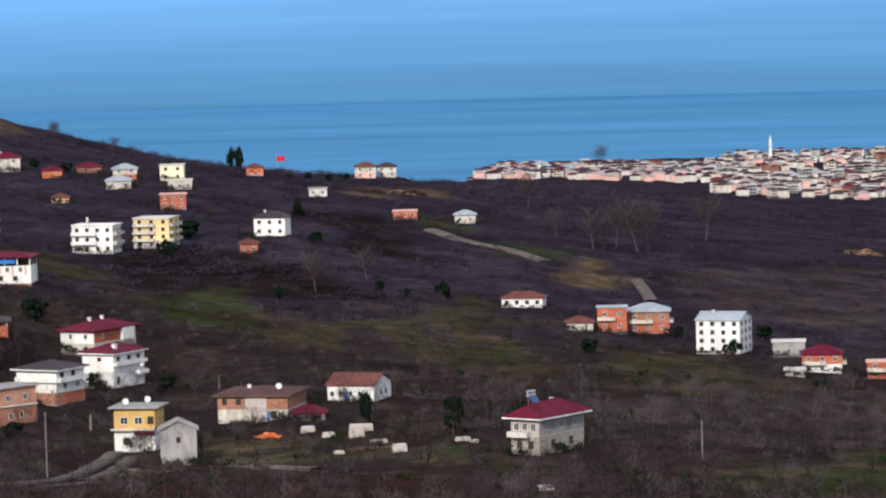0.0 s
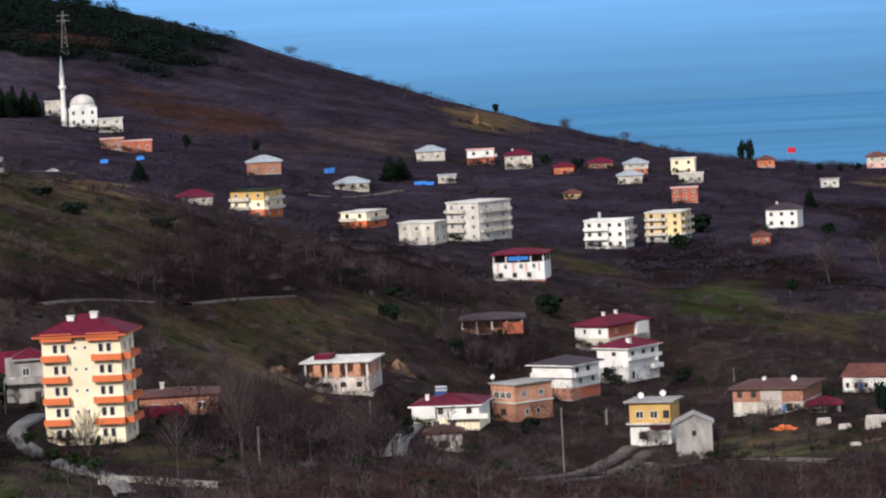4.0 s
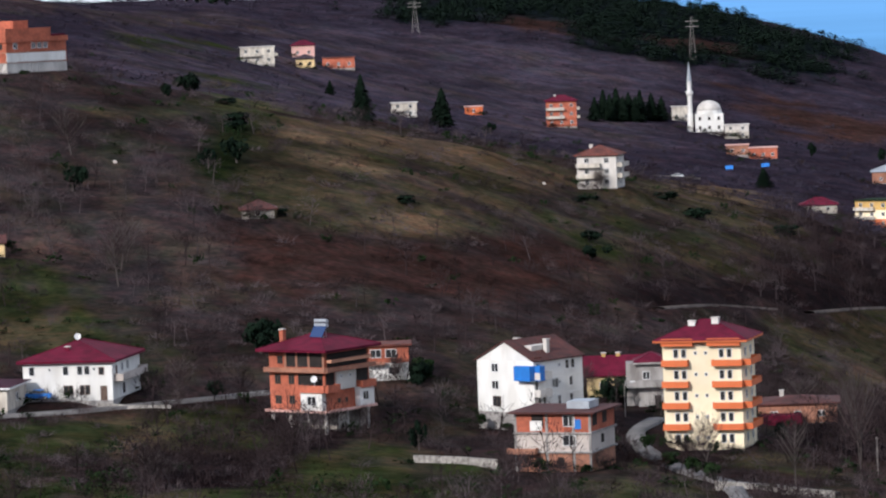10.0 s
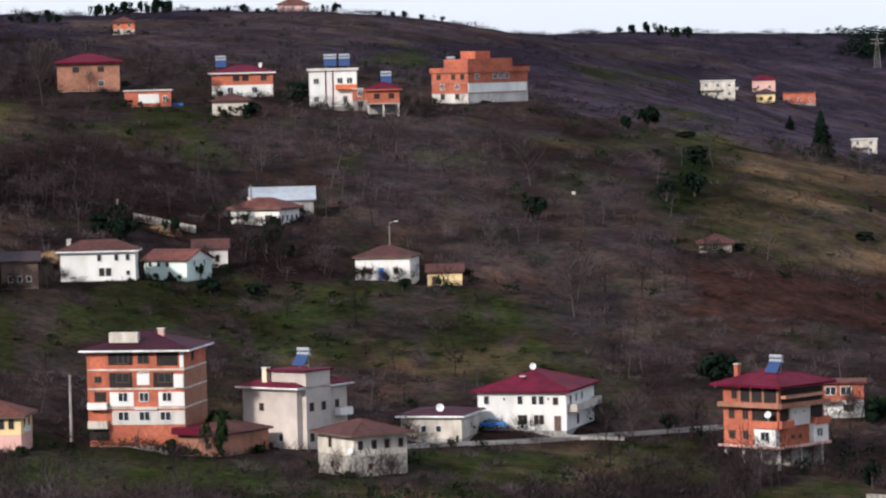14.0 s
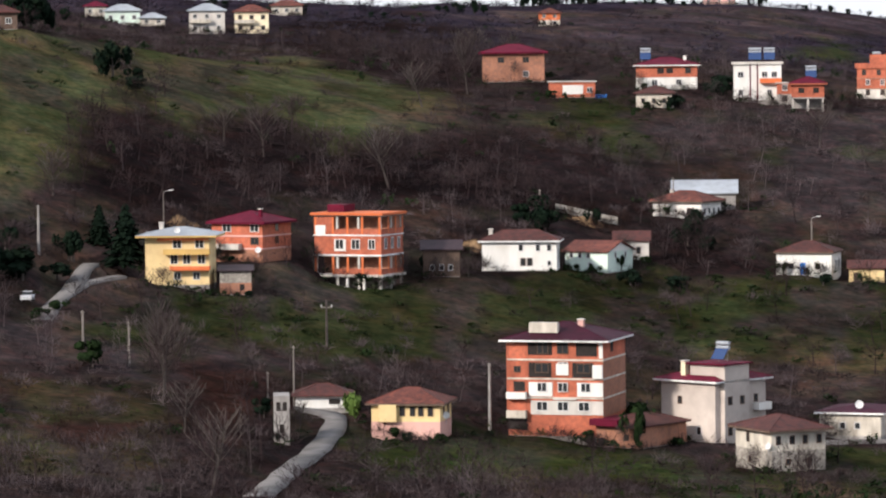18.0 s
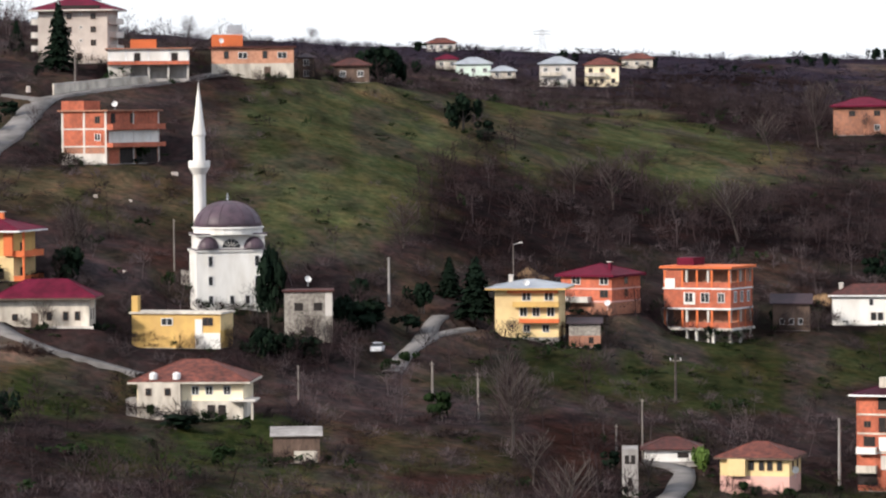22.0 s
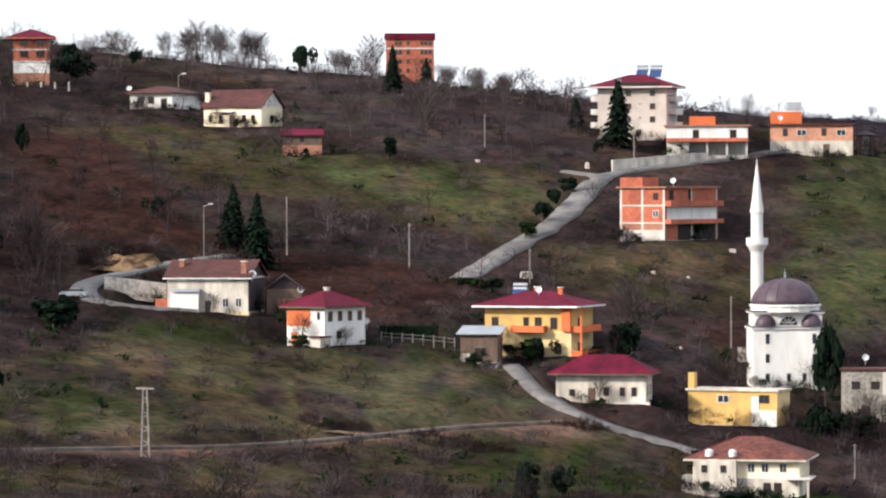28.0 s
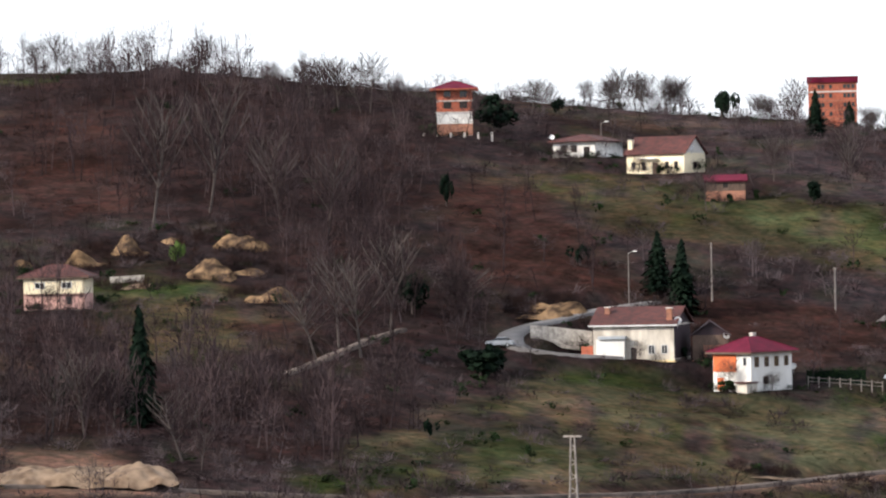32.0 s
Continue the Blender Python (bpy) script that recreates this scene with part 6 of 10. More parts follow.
h = House("mrf", "maroon-roofed brick house among bare trees", ["oldbrick", "oldbrick"])
h.win("front", 1, [0.3, 0.7], 1.4, 1.2, sash="woodframe").win("front", 0, [0.7], 1.2).hip("maroon", 1.9, 0.8, "maroon")

# ---------- mosque ----------
h = House("mosq", "white mosque prayer hall with arched windows", ["white", "white", "white"], "mosque", "mosque", "", base="white")
W, D, Hh = h.w, h.d, h.h
h.win("front", 2, [0.2, 0.86], 0.8, 1.7, sill=0.5, sash="frame").win("front", 1, [0.2, 0.86], 0.8, 1.5, sill=0.6).win("front", 0, [0.2, 0.5, 0.72], 0.8, 1.4, sill=0.7)
h.band([3], "white", 0.25, 0.25)
part("upper_tier", Geo().box(-W / 2 + 0.3, W / 2 - 0.3, -D / 2 + 0.3, D / 2 - 0.3, Hh, Hh + 2.2), "white", h.ob)
part("tier_cornice", Geo().box(-W / 2 - 0.05, W / 2 + 0.05, -D / 2 - 0.05, D / 2 + 0.05, Hh + 2.2, Hh + 2.4), "white", h.ob)
R0 = W / 2 - 0.2
part("drum", Geo().lathe([(R0 + 0.1, Hh + 2.4), (R0 + 0.1, Hh + 3.2), (R0 + 0.3, Hh + 3.25), (R0 + 0.3, Hh + 3.5), (R0, Hh + 3.55)], 24), "white", h.ob)
dome_profile = [(R0 * math.cos(a), Hh + 3.55 + 3.9 * math.sin(a)) for a in [radians(8 * i) for i in range(11)]] + [(0.25, Hh + 7.42), (0.05, Hh + 7.5)]
part("dome", Geo().lathe(dome_profile, 28), "lead", h.ob, "dark lead-covered dome", smooth=True)
part("cornice_trim", Geo().box(-W / 2 - 0.12, W / 2 + 0.12, -D / 2 - 0.12, D / 2 + 0.12, Hh + 2.42, Hh + 2.62), "lead", h.ob, "dark lead cornice line")
part("cornice_trim", Geo().box(-W / 2 - 0.3, W / 2 + 0.3, -D / 2 - 0.3, D / 2 + 0.3, Hh + 0.14, Hh + 0.26), "lead", h.ob, "dark lead cornice line")
for k in range(16):
    a = radians(22.5 * k)
    rib = Geo()
    for (r0, z0), (r1, z1) in zip(dome_profile[:-3], dome_profile[1:-2]):
        rib.limb((r0 * math.cos(a), r0 * math.sin(a), z0), (r1 * math.cos(a), r1 * math.sin(a), z1), 0.07, 0.07, 4)
    part("dome_rib", rib, "lead", h.ob)
part("finial", Geo().lathe([(0.06, Hh + 7.4), (0.2, Hh + 7.7), (0.06, Hh + 7.95), (0.14, Hh + 8.15), (0.03, Hh + 8.4), (0.01, Hh + 8.9)], 8), "sheet", h.ob)
for sx in (-1, 1):
    part("half_dome", Geo().lathe([(1.7 * math.cos(a), Hh + 0.35 + 1.9 * math.sin(a)) for a in [radians(15 * i) for i in range(6)]] + [(0.05, Hh + 2.25)], 16, sx * (W / 2 - 1.9), -D / 2 + 0.9), "lead", h.ob, "dark lead-covered half dome")
arch = Geo().add([(1.35 * math.cos(radians(15 * i)), -D / 2 + 0.26, Hh + 0.45 + 1.35 * math.sin(radians(15 * i))) for i in range(13)], [tuple(range(12, -1, -1))])
part("fan_window", arch, "pane", h.ob)
for i in range(1, 6):
    a = radians(30 * i)
    part("fan_bar", Geo().limb((0.3 * math.cos(a), -D / 2 + 0.22, Hh + 0.45 + 0.3 * math.sin(a)), (1.4 * math.cos(a), -D / 2 + 0.22, Hh + 0.45 + 1.4 * math.sin(a)), 0.06, 0.06, 4), "white", h.ob)
mm = h.m @ pose(-W / 2 + 1.7, D / 2 + 0.4, 0)
mn = thing("minaret", "tall slender white minaret with one balcony and conical spire", "minaret", mm)
part("shaft", Geo().lathe([(1.25, -3), (1.25, 8), (0.98, 9.5), (0.95, 21.0), (1.0, 21.2)], 20), "white", mn, smooth=False)
part("balcony", Geo().lathe([(1.0, 20.2), (1.6, 21.2), (1.65, 21.25), (1.65, 22.3), (1.5, 22.3), (1.5, 21.5), (0.9, 21.5)], 20), "white", mn)
part("upper_shaft", Geo().lathe([(0.93, 21.3), (0.9, 26.0), (1.05, 26.1), (1.05, 26.5)], 20), "white", mn)
part("spire", Geo().lathe([(1.0, 26.5), (0.72, 28.4), (0.4, 31.2), (0.08, 33.6), (0.02, 34.4)], 20), "white", mn)

h = House("gbl", "grey unplastered block behind the dark cypress", ["stone", "stone"], base="stone")
h.win("front", 1, [0.3, 0.7], 1.3, 1.2, sash=None).win("front", 0, [0.5], 1.3, 1.4, sash=None).flat("rust", 0.25, 0.3).dish(0.5, 0.2, h.h + 1.6).panel("front", 1, 0.85, 1.0, "palegrey", 0.06)
h = House("ywl", "low yellow annex with flat roof below the mosque", ["yellow", "yellow"], base="offwhite")
h.win("front", 1, [0.4], 1.8, 1.1).win("front", 1, [0.86], 1.6, 1.2, sash="woodframe").panel("front", 1, 0.72, 0.8, "white", 0.15, -0.6, 0.7, "white_panel").flat("offwhite", 0.3, 0.3).block("chimney_tower", 0.0, 0.07, 0.0, 0.2, h.h, h.h + 2.6, "yellow").panel("right", 1, 0.0, 1.0, "ochre", 0.05).panel("front", 0, 0.72, 1.0, "white", 0.1, -0.3, 0.9)
h = House("nearh", "old cream two-storey house with rusty tile roof", ["offwhite", "cream"], base="offwhite")
h.win("front", 1, [0.12, 0.55, 0.68, 0.85], 1.0, 1.2).win("front", 0, [0.12], 0.8, 0.9, sash="woodframe").win("front", 0, [0.7, 0.8], 1.1, 1.8, sill=0.1, sash=None).bay("front", 0, 0.02, 0.42, 1.2, "offwhite", 2).win("front", 1, [0.12, 0.3], 0.8, 1.0, sash="woodframe", out=1.2)
h.hip("tile", 2.8, 1.1, "offwhite").block("porch_roof", 0.88, 1.12, -0.1, 0.4, h.fh - 0.1, h.fh + 0.15, "palegrey").block("porch_pillar", 1.08, 1.1, -0.08, -0.05, -2, h.fh - 0.1, "offwhite").block("side_shed", -0.12, 0.0, 0.1, 0.5, -1, 2.6, "grey")
for u in (0.16, 0.38):
    m = h.m @ h.spot("front", u, h.h + 0.4, 0.4)
    o = thing("water_tank", "round white plastic water tank on a roof edge", "water tank", m, "water tanks")
    part("tank_body", Geo().lathe([(0.45, 0), (0.55, 0.1), (0.55, 0.8), (0.4, 0.95), (0.15, 1.0)], 14), "frame", o)
    part("tank_lid", Geo().lathe([(0.18, 1.0), (0.18, 1.08), (0.05, 1.1)], 10), "palegrey", o)
h = House("shd", "small grey shed with sheet roof in the garden", ["wood"], "shed", "shed")
h.shed_roof("grey", 0.7, 0.4).door("front", 0, [0.3], 0.9, 1.8, "wood").panel("front", 0, 0.45, 0.95, "offwhite", 0.05, 0.0, 0.45)
h = House("yelv", "two-storey yellow villa with orange balconies and maroon roof", ["ochre", "yellow"], "villa")
h.panel("front", 0, 0.0, 1.0, "ochre", 0.04).win("front", 1, [0.12, 0.62, 0.8], 1.1, 1.8, sill=0.3, sash="woodframe").win("front", 1, [0.48], 0.9, 1.8, sill=0.3, sash="woodframe").win("front", 0, [0.62, 0.85], 1.1, 1.6, sill=0.3, sash="woodframe")
h.balcony("front", 1, 0.34, 0.72, 1.5, "orange", 0.85).bay("front", 1, 0.9, 1.0, 0.5, "orange").balcony("right", 1, 0.0, 0.9, 1.6, "orange", 0.8).balcony("right", 0, 0.0, 0.9, 1.6, "orange", 0.8).win("right", 1, [0.4], 2.0, 1.9, sill=0.1, sash=None).win("right", 0, [0.4], 2.0, 1.9, sill=0.1, sash=None)
for fl in (0, 1):
    part("porch_pillar", Geo().box(-0.16, 0.16, -0.16, 0.16, fl * h.fh, (fl + 1) * h.fh), "orange", h.ob, m=pose(h.w / 2 + 1.5, -h.d / 2 + 0.3, 0))
h.hip("maroon", 2.2, 1.5, "frame").dish(0.55, 0.3, h.h + 2.2).solar(0.25, 0.55, h.h + 0.9).chimney(0.75, 0.5, 2.4, "orange", 0.3).chimney(0.42, 0.75, 2.4, "orange", 0.4)
h = House("maro", "low white house with broad maroon roof beside the lane", ["offwhite"], base="stone")
h.win("front", 0, [0.18], 0.9, 1.0, sash="woodframe").win("front", 0, [0.56, 0.74, 0.87], 0.8, 1.3, sash="woodframe").door("front", 0, [0.4], 1.1, 2.1, "wood").hip("maroon", 2.7, 1.1, "wood").win("right", 0, [0.3, 0.7], 0.9, 1.6, sash=None).block("terrace", 0.5, 1.05, -0.15, 0.0, -1.5, 0.1, "palegrey")
h = House("cab", "small shed with grey sheet roof beside the yellow villa", ["wood"], "shed", "shed")
h.shed_roof("sheet", 1.0, 0.6).door("front", 0, [0.5], 1.2, 2.0, "opening_shade").panel("front", 0, 0.0, 0.35, "offwhite", 0.2, -0.5, 0.3)
h = House("hillh", "three-storey orange brick house shell with white framed bays", ["oldbrick", "brick", "brick"], "house", pillars=(), base="palegrey")
h.band([1, 2], "palegrey", 0.25, 0.08).cols("front", [0.02, 0.5, 0.98], "palegrey").cols("right", [0.5, 0.98], "palegrey").flat("oldbrick", 0.3, 0.5)
h.win("front", 1, [0.8], 1.1, 1.2).win("right", 2, [0.12, 0.48], 1.5, 1.7, sash=None).win("front", 2, [0.8], 1.0, 1.2, sash="woodframe").win("right", 1, [0.2], 3.6, 1.7).win("right", 1, [0.5, 0.78], 1.6, 1.6).panel("right", 1, 0.04, 0.98, "white", 0.05, 0.1, 0.9, "white_panel")
h.balcony("right", 2, 0.0, 1.0, 1.1, "brick", 0.8).balcony("right", 1, 0.0, 1.0, 1.1, "brick", 0.6).panel("right", 0, 0.24, 0.5, "opening_shade", 0.04, 0.0, 0.9, "open_store").panel("right", 0, 0.55, 0.95, "opening_shade", 0.04, 0.0, 0.9, "open_store").panel("right", 0, 0.05, 0.22, "brick", 0.05, 0.0, 0.8).block("stair_house", 0.0, 0.5, 0.0, 0.3, h.h + 0.3, h.h + 1.8, "brick").dish(0.95, 0.2, h.h + 1.0).panel("front", 0, 0.0, 1.0, "palegrey", 0.05, 0.0, 0.6)
h = House("terr", "house shell with white bays, red parapet and open ground floor", ["grey", "white"], "house", pillars=(0,))
h.cols("front", [0.02, 0.22, 0.5, 0.76, 0.98], "frame", 1).win("front", 1, [0.36, 0.82], 1.2, 1.7, sill=0.3, sash=None).balcony("front", 1, 0.0, 1.0, 0.7, "brick", 0.5).flat("oldbrick", 0.25, 0.5).block("roof_hut", 0.28, 0.6, 0.2, 0.6, h.h + 0.2, h.h + 1.8, "orange").panel("front", 0, 0.0, 0.28, "palegrey", 0.03)
h = House("ortp", "pale brick house with rusty flat roof and roof tank", ["offwhite", "pinkbrick"], "house")
h.win("front", 1, [0.18, 0.65], 0.9, 1.4, sash="woodframe").win("front", 1, [0.38, 0.86], 1.7, 1.2).door("front", 0, [0.68], 1.2, 2.2, "wood").flat("rust", 0.35, 0.5).block("roof_hut", 0.0, 0.38, 0.2, 0.6, h.h + 0.3, h.h + 2.6, "orange").block("roof_tank", 0.2, 0.38, 0.3, 0.5, h.h + 2.8, h.h + 4.4, "sheet", "pale blue-grey water tank").dish(0.12, 0.1, h.h + 1.2)
h = House("tall", "four-storey pale apartment building with maroon roof on the crest", ["beige"] * 4, "apartment_building", "apartment building")
h.win("front", 1, [0.45, 0.8], 1.0, 1.1, sash="woodframe").win("front", 2, [0.45, 0.8], 1.0, 1.1, sash="woodframe").win("front", 3, [0.45, 0.8], 1.0, 1.1, sash="woodframe").win("front", 0, [0.6], 1.0, 1.1, sash="woodframe")
for fl in (1, 2, 3):
    h.balcony("left", fl, 0.4, 1.0, 1.2, "palegrey", 0.9).balcony("right", fl, 0.2, 0.9, 1.2, "palegrey", 0.9).win("front", fl, [0.62], 0.5, 0.5, sill=1.5)
h.hip("maroon", 2.4, 1.4, "palegrey").panel("front", 3, 0.35, 0.9, "opening_shade", 1.3, 1.05, 1.35, "dormer_opening").solar(0.55, 0.6, h.h + 1.9).solar(0.75, 0.6, h.h + 1.9).dish(0.3, 0.0, h.h + 0.9)

# ---------- the left slope ----------
h = House("whr", "white two-storey house with crimson hip roof and orange loggia", ["white", "white"], "house", base="white")
h.win("right", 1, [0.14, 0.38, 0.62, 0.86], 0.95, 1.5, sill=0.7, sash="woodframe").panel("front", 1, 0.02, 0.62, "orange", 0.12, 0.0, 0.9, "loggia_screen", "orange wooden loggia").door("front", 0, [0.2], 1.3, 1.9, "orange").win("front", 1, [0.85], 0.8, 1.3).win("right", 0, [0.35], 1.1, 1.2, sash="woodframe")
h.hip("maroon", 2.3, 0.8, "wood").chimney(0.3, 0.7, 2.4, "palegrey").dish(1.02, 1.02, h.fh * 1.1).block("porch", 0.85, 1.1, -0.2, 0.05, -1.5, 1.2, "offwhite").block("porch_roof", 0.82, 1.13, -0.24, 0.06, 1.2, 1.4, "rust")
h = House("bro", "long pale farmhouse with brown tile roof and brick chimneys", ["offwhite"], base="stone")
h.win("front", 0, [0.72, 0.88], 1.0, 1.4).panel("front", 0, 0.05, 0.4, "white", 0.9, -0.1, 0.6, "porch_wall").panel("front", 0, 0.08, 0.42, "sheet", 1.3, 0.6, 0.68, "porch_roof").win("front", 0, [0.5], 0.9, 1.9, sill=0.1, sash=None).gable("rust", 2.4, 0.6, "x", "darkroof", eave="frame").chimney(0.12, 0.3, 2.2, "oldbrick", 0.35).chimney(0.93, 0.1, 2.0, "oldbrick", 0.4)
h.dish(1.03, 0.1, h.h + 0.2, 0.6).panel("right", 0, 0.0, 1.0, "darkroof", 0.08).block("cellar_wall", 0.5, 1.02, -0.06, 0.0, -2.5, 0.0, "ochre").block("wood_store", -0.15, -0.01, 0.0, 0.5, -0.5, 2.2, "brick")
h = House("frm", "cream farmhouse with steep dark red roof and chimney", ["cream"], base="offwhite")
h.win("front", 0, [0.12, 0.3, 0.7, 0.86], 0.8, 1.3, sash="woodframe").door("front", 0, [0.5], 1.2, 2.2, "wood").panel("front", 0, 0.22, 0.54, "frame", 0.9, 0.72, 0.78, "door_canopy").gable("rust", 3.0, 0.5, "x", "palegrey").chimney(0.02, 0.15, 2.2, "cream", 0.4).dish(1.02, 0.3, h.h + 0.6).win("right", 0, [0.5], 1.4, 1.2, sash="woodframe")
h = House("frm2", "white cottage with faded red roof on the ridge lane", ["white"], base="offwhite")
h.win("front", 0, [0.25, 0.5], 1.2, 1.4, sash="woodframe").door("front", 0, [0.8], 1.2, 1.9, "opening_shade").hip("rust", 1.5, 0.9, None).dish(-0.02, 0.0, h.h + 0.8)
h = House("sml", "small shed with dark red roof and brick base", ["oldbrick", "wood"], "shed", "shed")
h.gable("maroon", 1.0, 0.4, "x", "wood").win("front", 1, [0.5], 0.9, 0.9, sash=None)
h = House("rtop", "narrow orange brick tower house with maroon roof on the crest", ["oldbrick", "white", "brick", "brick"], "house")
h.band([2, 3], "palegrey", 0.25, 0.15).win("front", 3, [0.3, 0.75], 1.4, 1.2, sash="woodframe").win("front", 2, [0.3, 0.75], 1.6, 1.5, sash=None).hip("maroon", 1.7, 1.2, "brick")
for i in range(6):
    o = thing("fence_post", "pale concrete post of an unfinished fence", "post", h.m @ pose(-6 + 2.6 * i, -7.5, -3.2), "concrete posts")
    part("post", Geo().box(-0.18, 0.18, -0.18, 0.18, -1.5, 3.6), "palegrey", o)
h = House("redt", "tall red brick apartment shell on the skyline", ["brick"] * 5, "apartment_building", "apartment building")
h.band([4], "palegrey", 0.4, 0.1).band([1, 2, 3], "oldbrick", 0.25, 0.05).flat("maroon", 0.5, 0.4, 1.2, "maroon").block("stair_house", 0.3, 0.42, -0.03, 0.3, h.h, h.h + 1.4, "offwhite")
for fl in range(1, 5):
    h.win("front", fl, [0.22, 0.3, 0.46, 0.75, 0.83, 0.92], 0.9, 1.2, sash="woodframe")
h = House("llh", "lonely cream house with brown hip roof and pinkish ground floor", ["pinkish", "cream"], base="stone")
h.panel("front", 1, 0.02, 0.98, "cream", 0.5, 0.0, 0.95, "loggia_wall").win("front", 1, [0.28, 0.72], 1.6, 1.0, out=0.5).win("front", 0, [0.75], 0.9, sash="woodframe").hip("rust", 2.0, 0.9, "wood")
h = House("yh", "old ochre house with clay hip roof and pink ground floor", ["pinkish", "ochre"], base="pinkish")
h.win("front", 1, [0.45, 0.6, 0.72, 0.86], 0.75, 1.3, sash="woodframe").win("right", 1, [0.3, 0.7], 0.8, 1.2, sash="woodframe").hip("tile", 2.0, 0.7, "wood").bay("front", 1, 0.12, 0.38, 0.8, "ochre").dish(1.04, 0.3, h.fh * 1.2)
h = House("gr19", "low white house with faded roof below the lane", ["white"])
h.hip("rust", 1.6, 0.6, None).win("front", 0, [0.7], 1.6, 0.8, sash=None)
h = House("ruinw", "narrow ruined grey stone gable wall", ["grey", "grey"], "ruin", "ruin", "")
h.win("front", 1, [0.3, 0.7], 0.6, 1.2, sash=None).win("front", 0, [0.5], 0.6, 1.2, sash=None)

h = House("dbarn", "dark weathered wooden barn with steep roof", ["wood"], "barn", "barn", "", base="oldbrick")
h.gable("darkroof", 2.0, 0.5, "y", "darkroof").panel("front", 0, 0.3, 0.8, "oldbrick", 0.06, 0.1, 0.6).dish(0.95, 0.0, h.h * 0.9)

# ---------- valley right of the near row ----------
h = House("cons", "two-storey concrete frame house under construction with brick infill", ["beige", "pinkbrick"], "house", pillars=(1,), base="stone")
h.win("front", 0, [0.35, 0.6, 0.85], 1.1, 1.0, sash=None).block("terrace", -0.12, 1.1, -0.25, 0.02, -1.5, 0.1, "offwhite").flat("palegrey", 0.3, 0.7).block("roof_hut", 0.1, 0.35, 0.3, 0.7, h.h + 0.3, h.h + 1.2, "maroon").win("right", 0, [0.5], 1.2)
for u in (0.2, 0.5, 0.82):
    h.panel("front", 1, u - 0.05, u + 0.06, "pinkbrick", 0.2, 0.0, 0.92, "brick_infill")
h = House("pvil", "cream villa with maroon roof and roof water heater", ["cream", "white"], "villa")
h.win("front", 1, [0.12, 0.42, 0.85], 1.0, 1.2, sash="woodframe").win("front", 0, [0.15, 0.35, 0.6], 1.2, 1.2).hip("maroon", 1.8, 0.7, "frame").solar(0.35, 0.5, h.h + 0.6).balcony("front", 1, 0.5, 1.15, 1.3, "white", 0.8).bay("front", 1, 0.0, 0.35, 0.8, "white").chimney(0.2, 0.2, 1.6, "white")
h = House("pvl2", "small garden house with dark red roof", ["palegrey"])
h.hip("rust", 1.4, 0.5, None).win("front", 0, [0.5], 1.4, 1.2, sash=None)
h = House("pav2", "brick shelter with faded sheet roof on posts", ["oldbrick"], pillars=(0,))
h.hip("darkroof", 1.3, 0.8, None).panel("front", 0, 0.68, 1.0, "brick", 0.1, -0.1, 0.75, "brick_infill")
h = House("bk2", "brick house with glazed upper terrace", ["oldbrick", "pinkbrick"], base="oldbrick")
h.band([1], "palegrey", 0.3, 0.2).win("front", 1, [0.25, 0.5, 0.75], 1.5, 1.3, sill=0.8).win("right", 1, [0.25, 0.7], 1.2).win("right", 0, [0.3, 0.6], 0.9).win("front", 0, [0.5], 1.6, 1.3, sash="woodframe").flat("grey", 0.25, 0.4).dish(0.1, 0.0, h.h + 1.2)
h = House("w2", "white two-storey house on a brick base with dark hip roof", ["oldbrick", "white", "white"], base="grey")
h.win("right", 1, [0.3, 0.75], 1.2, 1.2).win("right", 2, [0.2, 0.6], 1.2, 1.1, sash="woodframe").balcony("right", 2, 0.0, 1.0, 1.0, "white", 0.8).balcony("front", 2, 0.0, 1.06, 0.6, "white", 0.8).panel("front", 1, 0.0, 0.3, "white", 0.1).hip("darkroof", 1.7, 0.9, "frame").panel("right", 0, 0.3, 1.0, "brick", 0.06)
h = House("hA", "white and orange two-storey house with maroon roof", ["offwhite", "white"], base="oldbrick")
h.panel("right", 1, 0.0, 1.0, "brick", 0.05).win("right", 1, [0.2], 1.2).bay("right", 1, 0.62, 0.9, 0.9, "white").win("front", 1, [0.3, 0.75], 0.9).win("front", 0, [0.75], 1.2, 1.2, sash="woodframe").hip("maroon", 1.9, 0.8, "maroon").chimney(0.5, 0.3, 2.4, "white").chimney(0.5, 0.6, 2.4, "white")
h = House("hB", "white three-storey house with maroon hip roof", ["white", "white", "white"])
h.win("front", 2, [0.55], 1.0, 0.9, sash="woodframe").win("right", 2, [0.15, 0.5, 0.8], 1.2, 1.0, sash="woodframe").win("right", 0, [0.15], 0.9, 1.5, sash="woodframe").hip("maroon", 1.9, 0.7, "frame").chimney(0.8, 0.25, 1.6, "white", 0.45).balcony("right", 1, 0.7, 1.0, 1.1, "white", 0.8).balcony("right", 2, 0.0, 1.0, 0.8, "white", 0.6).dish(1.1, 0.8, h.fh * 1.7)
h = House("purp", "white house with purple sheet roof and blue awning", ["white", "white", "opening_shade"], base="oldbrick", pillars=(2,))
h.win("front", 0, [0.15, 0.42, 0.7], 1.2, 1.3, sash="woodframe").win("front", 1, [0.25, 0.55, 0.8], 1.0, 1.3).cols("front", [0.1, 0.4, 0.65, 0.9], "pinkish", 1, 2, 0.5).hip("maroon", 1.3, 0.8, "maroon").panel("front", 2, 0.3, 0.7, "blue", 0.2, 0.3, 0.75, "awning", "blue awning")
h = House("yelh", "yellow upper floor over white shop with flat grey roof", ["white", "yellow"], base="white")
